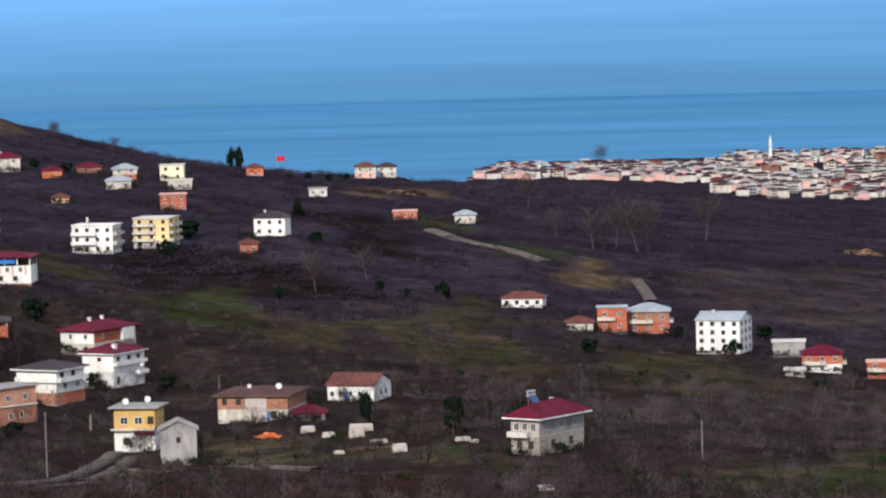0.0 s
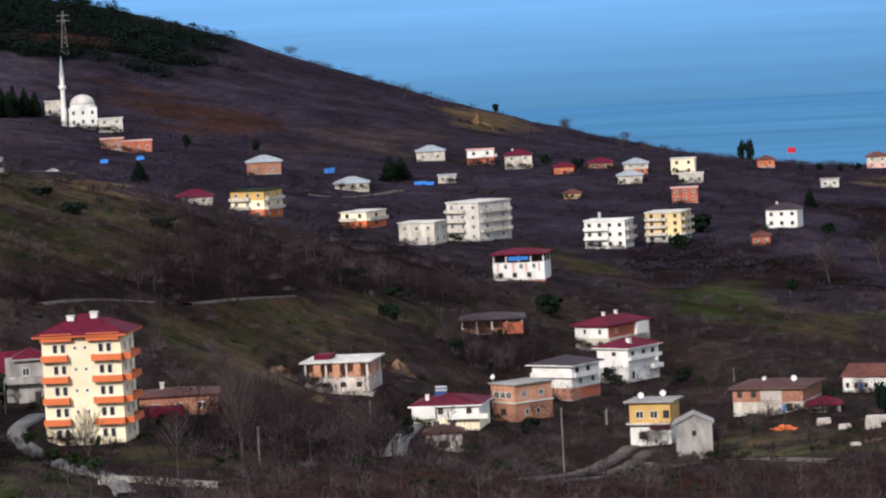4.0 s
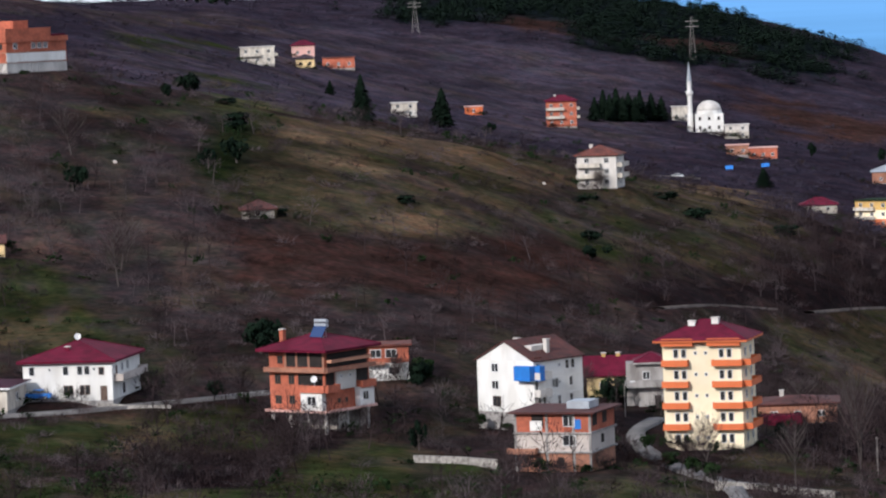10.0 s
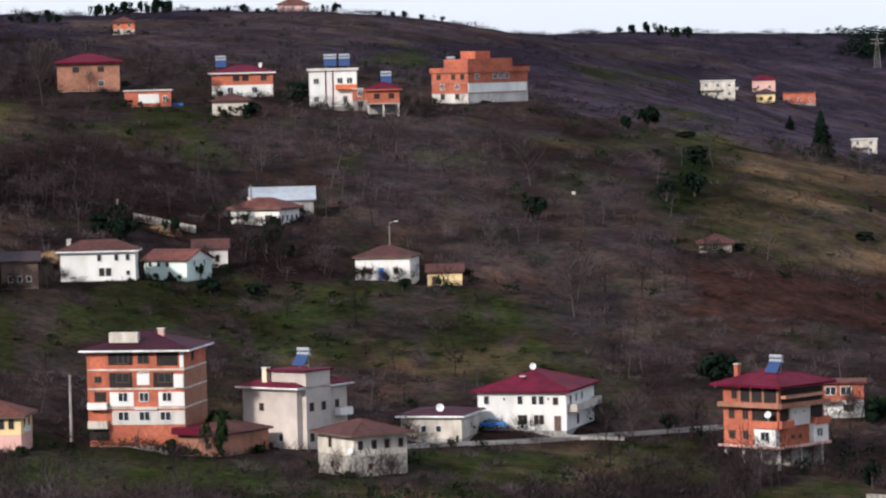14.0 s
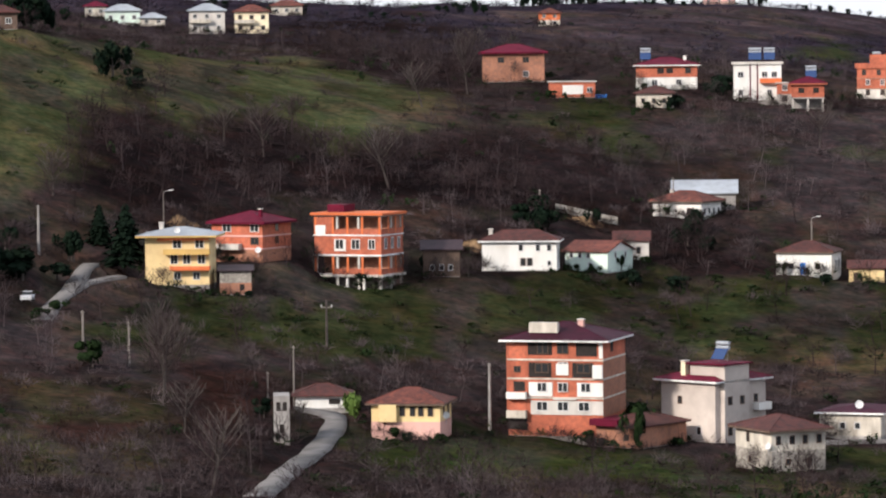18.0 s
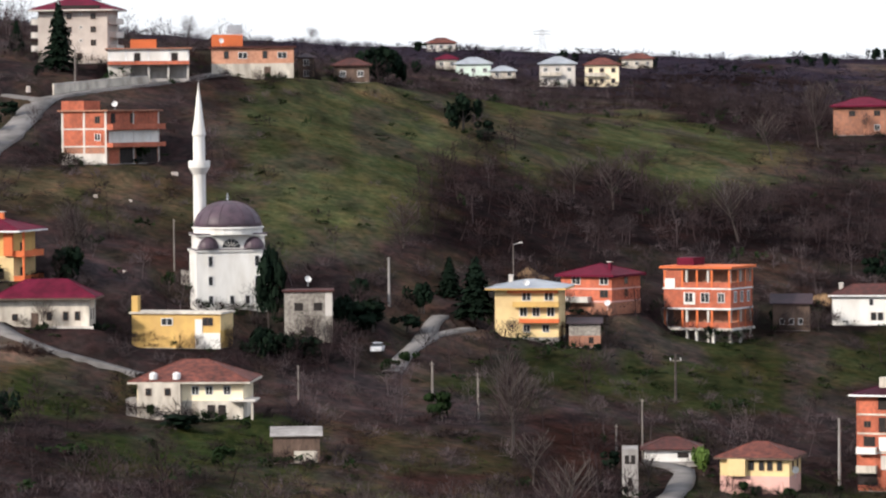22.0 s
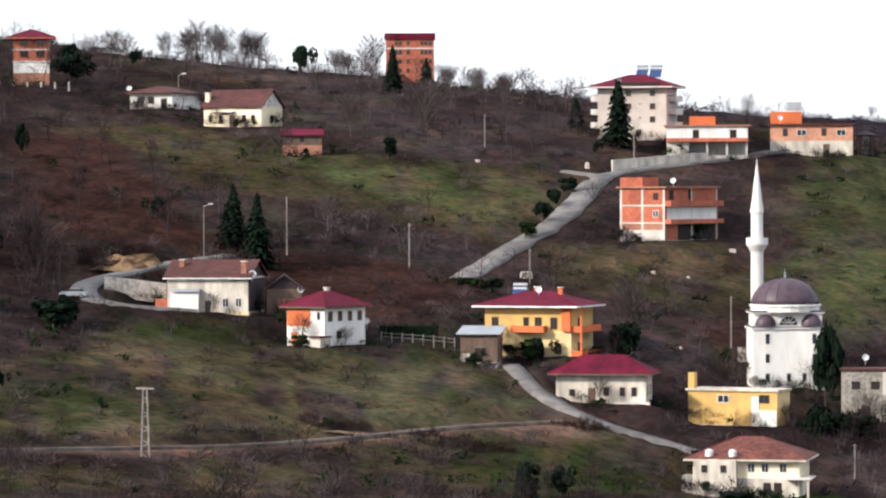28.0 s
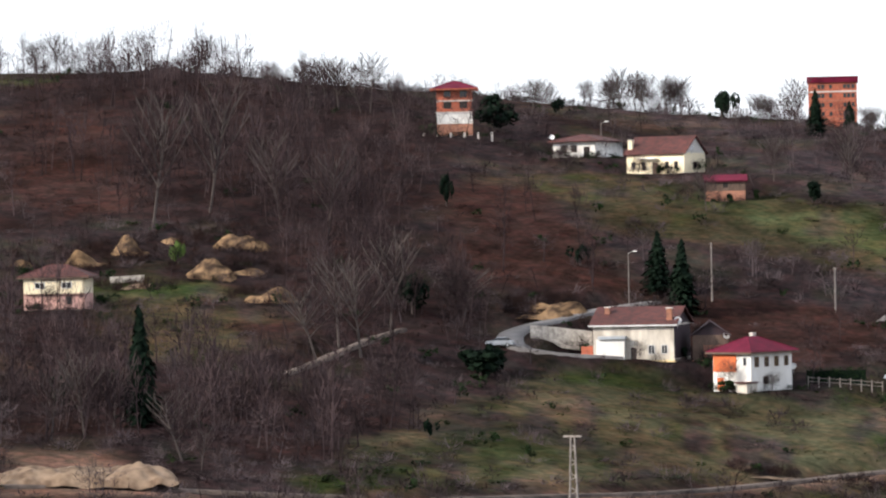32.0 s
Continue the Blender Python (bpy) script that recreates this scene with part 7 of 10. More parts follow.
h.win("front", 1, [0.25, 0.6], 1.5, 1.4).win("front", 1, [0.9], 1.2, 1.5, sash="woodframe").balcony("front", 1, -0.05, 1.0, 1.0, "palegrey", 0.2).flat("grey", 0.3, 0.9).panel("front", 0, 0.5, 1.0, "maroon", 0.7, 0.75, 0.9, "awning").dish(0.3, 0.0, h.h + 1.1, 0.6).dish(0.75, 0.4, h.h + 1.2, 0.6).win("front", 0, [0.3], 1.4, 1.4, sash="woodframe")
h = House("shed0", "grey stone shed with gable sheet roof", ["grey", "grey"])
h.gable("grey", 1.6, 0.4, "y", "grey").win("front", 1, [0.5], 0.8, 1.0, sash="woodframe")
h = House("longh", "long brick and cream house with rusty flat-pitched roof", ["offwhite", "oldbrick"], base="offwhite")
h.panel("front", 1, 0.4, 0.7, "beige", 0.15, -0.9, 0.9).win("front", 1, [0.1, 0.3], 1.0, sash="woodframe").win("front", 0, [0.6, 0.8], 1.2, 1.5, sash="woodframe").door("front", 0, [0.7], 1.2, 2.0, "blue").hip("rust", 1.2, 0.8, "wood").dish(0.8, 0.3, h.h + 1.2, 0.6).chimney(0.35, 0.4, 1.2, "white")
h = House("dkr", "low shed with dark crimson roof", ["grey"], "shed", "shed")
h.hip("maroon", 1.6, 0.6, None)
h = House("barn", "white cottage with clay gable roof and tall white gable", ["white"], base="white")
h.gable("tile", 1.9, 0.4, "x", "white").win("front", 0, [0.1, 0.28, 0.5, 0.7], 0.7, 1.0, sash="woodframe").door("front", 0, [0.4], 0.9, 1.9, "blue").win("right", 0, [0.4, 0.7], 0.7, 1.0, sash="woodframe")
h = House("villa", "two-storey unplastered villa with broad crimson hip roof", ["stone", "beige"], "villa", base="stone")
for s in ("front", "left"):
    h.win(s, 1, [0.2, 0.5, 0.8], 1.1, 1.4, sash="frame").win(s, 0, [0.3, 0.7], 1.1, 1.4, sash="woodframe")
h.panel("front", 1, 0.0, 1.0, "grey", 0.04).balcony("left", 1, 0.0, 0.7, 1.2, "palegrey", 0.8).hip("maroon", 2.4, 1.1, "frame").solar(0.3, 0.6, h.h + 2.0).chimney(0.6, 0.5, 2.4, "maroon", 0.25)

# ---------- far side of the valley ----------
# Many white walls here take greyer plaster, painting in distance haze.
far = (
    ("w1", "white three-storey block with stepped balconies", ["white"] * 3, "flat", "white", 4, True),
    ("yblock", "unfinished ochre four-storey block with open balconies", ["palegrey", "ochre", "ochre", "ochre"], "flat", "palegrey", 3, True),
    ("wh3", "white two-storey house with grey hip roof", ["white", "white"], "hip", "darkroof", 3, False),
    ("orsm", "small orange brick village house", ["brick"], "hip", "tile", 2, False),
    ("up2", "small red painted house", ["orange"], "hip", "maroon", 2, False),
    ("up3", "low red-roofed brick house on the slope", ["oldbrick"], "hip", "maroon", 2, False),
    ("up4", "red and white house with pale sheet roof", ["brick", "offwhite"], "hip", "sheet", 2, False),
    ("up5", "low white house with pale roof", ["offwhite"], "hip", "sheet", 2, False),
    ("up6", "cream two-storey house with flat roof", ["cream", "cream"], "flat", "palegrey", 2, False),
    ("up7", "low white house with orange front", ["offwhite"], "flat", "palegrey", 3, False),
    ("up8", "pinkish brick two-storey house", ["brick", "brick"], "flat", "pinkish", 3, False),
    ("tan", "small tan hut with tile roof", ["ochre"], "hip", "tile", 1, False),
    ("rb1", "small orange-red house by the cypresses", ["orange"], "hip", "tile", 2, False),
    ("gr5", "plain grey concrete village house", ["palegrey"], "flat", "grey", 2, False),
    ("cl1", "pale pink house on the crest", ["pinkish", "offwhite"], "hip", "tile", 2, False),
    ("cl2", "pale rendered house on the crest", ["offwhite", "palegrey"], "hip", "darkroof", 2, False),
    ("or6", "low orange brick house", ["brick"], "flat", "pinkish", 3, False),
    ("wh7", "white cottage above the meadow", ["offwhite"], "hip", "sheet", 2, False),
    ("lowr", "long low white house with orange tile roof", ["white"], "hip", "tile", 4, False),
    ("smw", "small white house with red roof", ["offwhite"], "hip", "tile", 2, False),
    ("bc1", "brick block under construction with sheet roof", ["brick", "brick"], "flat", "sheet", 2, True),
    ("bc2", "wide brick shell with grey sheet roof", ["brick", "oldbrick"], "hip", "sheet", 3, True),
    ("wb0", "white four-storey block with pale metal roof", ["white"] * 4, "gable", "sheet", 4, False),
    ("gun", "grey concrete frame house", ["grey"], "flat", "palegrey", 3, False),
    ("red9", "orange brick house with crimson roof", ["white", "brick"], "hip", "maroon", 3, True),
    ("red10", "orange brick house beside the slope", ["brick", "brick"], "flat", "pinkish", 2, True),
    ("wlow", "low white wall house", ["offwhite"], "flat", "palegrey", 1, False),
    ("hh", "white three-storey house with clay hip roof on the hill shoulder", ["palegrey", "palegrey", "palegrey"], "hip", "tile", 2, True),
    ("yb", "yellow house with green flat roof and pink side", ["orange", "cream", "yellow"], "flat", "leaf", 3, True),
    ("pavg", "brick house with pale tiered pavilion roof", ["oldbrick"], "hip", "sheet", 2, False),
    ("mar1", "low white house with maroon roof", ["offwhite"], "hip", "maroon", 2, False),
    ("ro2", "red and cream house with green roof", ["orange", "cream"], "flat", "palegrey", 2, True),
    ("wh8", "white two-storey house with flat roof", ["offwhite", "offwhite"], "flat", "palegrey", 3, False),
    ("grb", "pale grey four-storey block with deep balconies", ["palegrey"] * 4, "flat", "palegrey", 3, True),
    ("v1", "low pink and white house", ["offwhite"], "hip", "sheet", 3, False),
    ("v2", "white house with pale roof", ["offwhite"], "hip", "sheet", 2, False),
    ("v3", "red and white two-storey house", ["brick", "white"], "flat", "pinkish", 2, True),
    ("v4", "white house with dark red roof", ["offwhite", "offwhite"], "hip", "maroon", 2, False),
    ("v5", "white cabin beside a blue tarpaulin", ["offwhite"], "flat", "sheet", 2, False),
    ("mq1b", "white annex behind the far mosque", ["offwhite"], "flat", "palegrey", 2, False),
    ("mq1c", "white house beside the far mosque", ["offwhite", "palegrey"], "flat", "palegrey", 2, True),
    ("br3", "low weathered red brick house", ["oldbrick"], "flat", "pinkish", 2, False),
    ("br4", "low red brick house with white trim", ["brick"], "flat", "pinkish", 3, False),
    ("redh", "red brick four-storey house with dark red roof", ["brick", "brick", "brick"], "hip", "maroon", 3, True),
    ("red7", "small red painted flat-roofed house", ["orange"], "flat", "pinkish", 1, False),
    ("far1", "pink and white house on the far slope", ["pinkish"], "hip", "maroon", 2, False),
    ("far2", "ochre cottage on the far slope", ["ochre"], "hip", "darkroof", 2, False),
    ("far3", "orange brick house with open ground floor", ["brick"], "flat", "tile", 3, False),
    ("ruin", "small ruined hut with dark rusty roof on the hill", ["stone"], "hip", "rust", 1, False),
    ("fw9", "white house between tall conifers", ["palegrey", "offwhite"], "flat", "palegrey", 2, True),
    ("fr1", "white and orange house on the far ridge", ["offwhite", "orange"], "hip", "tile", 2, False),
    ("wf1", "white house with pale hip roof on the far ridge", ["palegrey", "palegrey"], "hip", "sheet", 3, True),
    ("wf2", "cream house with red roof on the far ridge", ["cream", "cream"], "hip", "tile", 3, True),
    ("rg1", "white flat-roofed house on the ridge crest", ["offwhite"], "flat", "palegrey", 3, False),
    ("rg2", "pale green house on the ridge", ["mint"], "hip", "sheet", 3, False),
    ("rg3", "low house with faded red roof on the ridge", ["offwhite"], "hip", "maroon", 2, False),
    ("rg4", "low white house beside a ridge lane", ["offwhite"], "hip", "sheet", 2, False),
    ("rg5", "white house with red roof against the sky", ["palegrey"], "hip", "tile", 3, False),
    ("rg6", "white house with grey roof behind the ridge row", ["offwhite"], "hip", "tile", 3, False),
    ("rg7", "brown house on the far skyline", ["pinkish"], "hip", "tile", 3, False),
    ("far4", "white flat-roofed house on the far slope", ["offwhite", "offwhite"], "flat", "palegrey", 3, True),
    ("sh1", "tall weathered wooden shed beside the brick house", ["wood", "wood"], "hip", "darkroof", 1, False),
    ("sh2", "low brown outbuilding with rusty roof", ["wood"], "hip", "rust", 2, False),
    ("wf0", "long white house on the far ridge", ["palegrey"], "hip", "sheet", 3, False),
)
for key, label, walls, kind, rmat, per, bal in far:
    h = House(key, label, walls, group="houses across the valley")
    h.auto(("front", "right") if h.d > 8 else ("front",), per, 1.1, 1.2, "woodframe" if walls[-1] in ("white", "cream", "ochre") else "frame")
    if kind == "flat":
        h.flat(rmat, 0.3, 0.35)
    elif kind == "gable":
        h.gable(rmat, 1.8, 0.4, "x")
    else:
        h.hip(rmat, min(2.2, 0.22 * min(h.w, h.d) + 0.4), 0.6, None)
    if bal:
        for fl in range(1, h.n):
            h.balcony("front", fl, 0.0, 0.6, 1.1, "offwhite" if walls[-1] != "white" else "white", 0.8)
            if h.d > 8:
                h.balcony("right", fl, 0.05, 0.95, 1.1, "offwhite", 0.8)
    if key in ("w1", "wb0", "redh", "wh3", "v4", "hh"):
        h.chimney(0.3, 0.4, 2.0, "palegrey")

h = House("mosq1", "far white mosque with pale dome", ["white", "white"], "mosque", "mosque", "")
h.auto(("front",), 3, 0.9, 1.3, "woodframe")
part("drum", Geo().lathe([(h.w / 2 - 0.6, h.h), (h.w / 2 - 0.6, h.h + 1.3)], 20), "white", h.ob)
part("dome", Geo().lathe([((h.w / 2 - 0.7) * math.cos(radians(9 * i)), h.h + 1.3 + 3.6 * math.sin(radians(9 * i))) for i in range(10)] + [(0.05, h.h + 4.95)], 20), "palegrey", h.ob, smooth=True)
mn = thing("minaret", "slender white minaret beside the far mosque", "minaret", h.m @ pose(-h.w / 2 - 1.8, 1.0, 0))
part("shaft", Geo().lathe([(1.1, -3), (1.1, 6), (0.85, 7), (0.82, 19)], 14), "white", mn)
part("balcony", Geo().lathe([(0.85, 13.6), (1.4, 14.4), (1.4, 15.3), (0.8, 15.3)], 14), "white", mn)
part("spire", Geo().lathe([(0.9, 19), (0.5, 22.5), (0.02, 26.5)], 14), "sheet", mn)


# ---------- trees ----------
def level(x, y):
    z = LANDFORM.level(x, y)[0]
    xa, ya = np.array([float(x)]), np.array([float(y)])
    return float(z + (relief(xa, ya) * np.clip(near_house(xa, ya) / 8.0, 0, 1))[0])


def twig_cloud(rng, count, length, width, centre=(0, 0, 0.62), spread=(0.42, 0.42, 0.36), up=0.5):
    """Thin slivers that fan upwards and outwards through a crown."""
    c = np.array(centre)
    p = rng.normal(size=(count, 3))
    p /= np.linalg.norm(p, axis=1)[:, None]
    p *= rng.random((count, 1)) ** 0.45
    p = c + p * np.array(spread)
    d = (p - c) / np.array(spread) + rng.normal(size=(count, 3)) * 0.5 + np.array([0, 0, up])
    d /= np.linalg.norm(d, axis=1)[:, None]
    s = np.cross(d, rng.normal(size=(count, 3)))
    s /= np.linalg.norm(s, axis=1)[:, None]
    ln = length * (0.5 + rng.random((count, 1)))
    v = np.stack([p - s * width, p + s * width, p + d * ln], 1).reshape(-1, 3)
    return v, np.arange(count * 3).reshape(-1, 3)


def bare_wood(rng, limbs=9, trunk_r=0.022):
    """Trunk and limbs of a leafless tree of height 1."""
    g = Geo()
    lean = Vector((rng.normal() * 0.04, rng.normal() * 0.04, 0))
    pts = [Vector((0, 0, -0.04)), Vector((0, 0, 0.3)) + lean, Vector((0, 0, 0.58)) + lean * 2, Vector((0, 0, 0.92)) + lean * 3]
    for i in range(3):
        g.limb(pts[i], pts[i + 1], trunk_r * (1 - 0.3 * i), trunk_r * (0.7 - 0.3 * i) + 0.003, 6)
    for i in range(limbs):
        t = 0.28 + 0.55 * (i + rng.random()) / limbs
        p = pts[1].lerp(pts[3], (t - 0.3) / 0.62)
        a = 2.4 * i + rng.random()
        ln = 0.34 * (1.15 - t) + 0.12
        q = p + Vector((math.cos(a) * ln, math.sin(a) * ln, ln * (0.9 + 0.5 * rng.random())))
        g.limb(p, q, trunk_r * 0.5, 0.004, 4)
        for k in range(2):
            r = p.lerp(q, 0.45 + 0.25 * k)
            b = a + (1.1 if k else -1.0)
            e = r + Vector((math.cos(b) * ln * 0.5, math.sin(b) * ln * 0.5, ln * 0.6))
            g.limb(r, e, trunk_r * 0.28, 0.003, 3)
    return g


BARE, KINDS = [], {}
for i in range(5):
    rng = np.random.default_rng(100 + i)
    w = bare_wood(rng, 13 + i % 3, 0.016)
    v, f = twig_cloud(rng, 330, 0.22, 0.0042, (0, 0, 0.60), (0.30, 0.30, 0.36), 1.0)
    BARE.append((w.mesh("trunk", M["bark"]), big_mesh("crown", v, f, M["twig"])))


def conifer_crown(rng, tiers=26, per=26, slim=1.0):
    v, f = [], []
    for k in range(tiers):
        z = 0.1 + 0.88 * k / tiers
        r = 0.66 * slim * (1.02 - z) ** 0.75 * (0.75 + 0.5 * rng.random())
        for i in range(per):
            a = 2 * math.pi * (i + rng.random()) / per
            rr = r * (0.55 + 0.5 * rng.random())
            x, y = math.cos(a), math.sin(a)
            wd = 0.06 + 0.04 * rng.random()
            zz = z + 0.04 * rng.normal()
            n0 = len(v)
            v += [(x * rr * 0.15, y * rr * 0.15, zz + 0.05), (x * rr - y * wd, y * rr + x * wd, zz - 0.02), (x * rr * 1.12, y * rr * 1.12, zz - 0.05), (x * rr + y * wd, y * rr - x * wd, zz - 0.02)]
            f += [(n0, n0 + 1, n0 + 2), (n0, n0 + 2, n0 + 3)]
    return np.array(v), np.array(f)


def leaf_crown(rng, count=430, lumps=11, size=0.13):
    """Clumps of small leaves round a few lobes, with gaps between them."""
    c = np.stack([rng.normal(size=lumps) * 0.2, rng.normal(size=lumps) * 0.2, 0.32 + 0.45 * rng.random(lumps)], 1)
    r = 0.14 + 0.12 * rng.random(lumps)
    k = rng.integers(0, lumps, count)
    d = rng.normal(size=(count, 3))
    d /= np.linalg.norm(d, axis=1)[:, None]
    p = c[k] + d * r[k][:, None] * (0.6 + 0.45 * rng.random((count, 1)))
    u = np.cross(d, rng.normal(size=(count, 3)))
    u /= np.linalg.norm(u, axis=1)[:, None]
    w = np.cross(d, u) + 0.5 * d * rng.normal(size=(count, 1))
    s = size * (0.5 + rng.random((count, 1)))
    v = np.stack([p - u * s * 0.5, p + w * s * 0.6, p + u * s * 0.5, p - w * s * 0.5], 1).reshape(-1, 3)
    i = np.arange(count)[:, None] * 4
    return v, np.concatenate([i + [0, 1, 2], i + [0, 2, 3]], 0)


for kind, material in (("conifer", "conifer"), ("cypress", "conifer"), ("evergreen", "conifer"), ("leafy", "leaf"), ("bright", "bright")):
    KINDS[kind] = []
    for i in range(3):
        rng = np.random.default_rng(300 + i)
        if kind == "conifer":
            v, f = conifer_crown(rng)
            r0 = 0.03
        elif kind == "cypress":
            v, f = leaf_crown(rng, 700, 14, 0.13)
            v[:, :2] /= 0.85 * max(np.ptp(v[:, 0]), np.ptp(v[:, 1]))
            v[:, 2] = 0.06 + (v[:, 2] - v[:, 2].min()) / (v[:, 2].max() - v[:, 2].min()) * 0.94
            v[:, :2] *= (np.sin(np.clip(v[:, 2], 0.03, 1) * math.pi * 0.86 + 0.25) ** 0.6)[:, None] * 1.1
            r0 = 0.03
        else:
            v, f = leaf_crown(rng)
            v[:, 2] = 0.1 + (v[:, 2] - v[:, 2].min()) / (v[:, 2].max() - v[:, 2].min()) * 0.9
            v[:, :2] /= max(np.ptp(v[:, 0]), np.ptp(v[:, 1]))
            r0 = 0.035
        trunk = Geo().limb((0, 0, -0.08), (0, 0, 0.35), r0, r0 * 0.7, 6)
        trunk.limb((0, 0, 0.35), (0.02, 0, 0.75), r0 * 0.7, 0.008, 5)
        for a in (0.4, 2.5, 4.6):
            trunk.limb((0, 0, 0.3), (0.2 * math.cos(a), 0.2 * math.sin(a), 0.55), r0 * 0.45, 0.006, 4)
        KINDS[kind].append((trunk.mesh("trunk", M["bark"]), big_mesh("crown", v, f, M[material])))

NAMES = {
    "conifer": ("conifer_tree", "tall dark conifer with drooping tiers", "conifer"),
    "cypress": ("cypress_tree", "narrow dark upright cypress tree", "cypress"),
    "evergreen": ("evergreen_tree", "dense dark evergreen with rounded uneven crown", "tree"),
    "leafy": ("evergreen_bush", "deep green leafy bush beside the houses", "bush"),
    "bright": ("laurel_bush", "bright yellow-green leafy bush", "bush"),
}
TREE_COUNT = [0]


def tree(kind, x, y, height, width):
    TREE_COUNT[0] += 1
    i = TREE_COUNT[0]
    name, label, cat = NAMES[kind]
    o = thing(name, label, cat, pose(x, y, level(x, y) - 0.2, 0, 0, 77 * i) @ Matrix.Diagonal((width, width, height, 1)), cat + "s on the slope")
    t, c = KINDS[kind][i % 3]
    part("trunk", t, None, o)
    part("crown", c, None, o)


def bare(x, y, height, width):
    TREE_COUNT[0] += 1
    i = TREE_COUNT[0]
    o = thing("bare_tree", "leafless grey-brown tree with fine upright twigs", "tree", pose(x, y, level(x, y) - 0.2, 0, 0, 77 * i) @ Matrix.Diagonal((width * 1.35, width * 1.35, height, 1)), "leafless trees")
    t, c = BARE[i % 5]
    part("trunk", t, None, o)
    part("crown", c, None, o)


def hedge(x, y, length, height, turn):
    o = thing("hedge", "clipped dark green hedge beside the lane", "hedge", pose(x, y, level(x, y), 0, 0, turn))
    rng = np.random.default_rng(5)
    c = 1500
    p = np.stack([(rng.random(c) - 0.5) * length, rng.normal(size=c) * 0.5, rng.random(c) * height], 1)
    u, w = rng.normal(size=(c, 3)) * 0.14, rng.normal(size=(c, 3)) * 0.14
    part("foliage", big_mesh("foliage", np.stack([p, p + u, p + w], 1).reshape(-1, 3), np.arange(c * 3).reshape(-1, 3), M["leaf"]), None, o)
    part("stems", Geo().box(-length / 2, length / 2, -0.25, 0.25, -0.6, height * 0.8), "conifer", o)


tree("cypress", -85.4, 1649.3, 10.6, 3.5)
tree("cypress", -81.8, 1642.9, 11.0, 3.4)
tree("evergreen", 1.0, 731.8, 7.5, 4.7)
tree("cypress", -15.3, 764.5, 7.7, 2.8)
tree("conifer", -50.5, 1414.9, 6.5, 4.0)
tree("evergreen", -140.1, 1505.9, 4.6, 5.5)
tree("conifer", -337.6, 1176.0, 11.5, 6.2)
tree("conifer", -255.4, 1255.4, 5.7, 4.7)
tree("conifer", -357.6, 1463.3, 10.5, 5.5)
tree("conifer", -353.6, 1467.4, 11.8, 5.9)
tree("conifer", -349.8, 1471.4, 10.1, 5.5)
tree("conifer", -346.4, 1475.3, 11.0, 5.9)
tree("conifer", -343.7, 1482.2, 10.0, 5.5)
tree("conifer", -340.7, 1486.0, 8.9, 5.1)
tree("conifer", -354.6, 1460.9, 9.5, 5.5)
tree("conifer", -350.5, 1465.0, 9.0, 5.5)
tree("conifer", -346.7, 1469.0, 9.3, 5.5)
tree("conifer", -357.1, 1448.0, 8.1, 5.4)
tree("conifer", -197.7, 1413.4, 8.4, 6.8)
tree("conifer", -194.9, 1422.5, 7.2, 6.4)
tree("evergreen", -229.0, 2032.8, 5.1, 5.1)
tree("cypress", -273.8, 1433.0, 6.1, 2.9)
tree("cypress", -252.9, 1457.7, 5.6, 2.9)
tree("evergreen", -100.8, 988.6, 5.1, 6.1)
tree("evergreen", -184.1, 739.1, 3.2, 6.4)
tree("conifer", -292.5, 947.6, 11.9, 5.3)
tree("conifer", -339.2, 1180.6, 10.5, 7.2)
tree("evergreen", -299.5, 842.1, 4.2, 5.7)
tree("evergreen", -296.1, 817.1, 3.2, 2.9)
tree("conifer", -397.3, 1253.4, 4.6, 3.3)
tree("evergreen", -199.6, 589.4, 5.0, 7.3)
tree("evergreen", -194.5, 552.9, 2.7, 3.6)
tree("evergreen", -170.5, 576.8, 4.2, 3.9)
tree("evergreen", -144.9, 591.3, 4.3, 4.3)
tree("evergreen", -334.9, 1220.7, 4.4, 4.6)
tree("conifer", -255.2, 1252.8, 6.1, 4.6)
tree("leafy", -237.8, 493.2, 6.3, 4.3)
tree("evergreen", -301.0, 847.3, 4.8, 5.8)
tree("evergreen", -296.7, 818.8, 2.8, 2.4)
tree("evergreen", -265.5, 681.9, 5.1, 8.2)
tree("evergreen", -287.0, 831.5, 1.8, 7.4)
tree("evergreen", -264.7, 774.5, 4.0, 8.0)
tree("evergreen", -250.8, 730.5, 5.4, 6.5)
tree("evergreen", -252.3, 718.6, 4.3, 4.3)
tree("evergreen", -297.0, 608.2, 3.0, 2.8)
tree("evergreen", -344.5, 729.9, 3.0, 4.5)
tree("evergreen", -344.4, 751.6, 4.0, 5.8)
tree("evergreen", -298.5, 641.2, 3.0, 4.0)
tree("evergreen", -171.2, 579.2, 4.2, 4.2)
tree("conifer", -338.8, 522.0, 9.3, 5.6)
tree("leafy", -310.6, 469.7, 4.2, 4.4)
tree("bright", -271.9, 475.3, 4.4, 4.1)
tree("evergreen", -315.9, 618.7, 4.3, 5.0)
tree("conifer", -347.7, 528.2, 5.9, 3.9)
tree("evergreen", -345.1, 516.4, 3.6, 4.3)
tree("evergreen", -345.4, 499.8, 3.4, 7.6)
tree("evergreen", -339.2, 479.4, 3.7, 4.9)
tree("evergreen", -327.8, 564.7, 2.3, 4.6)
tree("leafy", -296.6, 606.9, 3.1, 2.5)
tree("evergreen", -280.3, 465.3, 3.0, 3.0)
tree("evergreen", -297.7, 641.6, 3.0, 4.0)
tree("evergreen", -345.1, 733.2, 3.1, 5.7)
tree("evergreen", -345.8, 756.4, 4.4, 7.0)
tree("leafy", -383.3, 476.1, 5.5, 7.3)
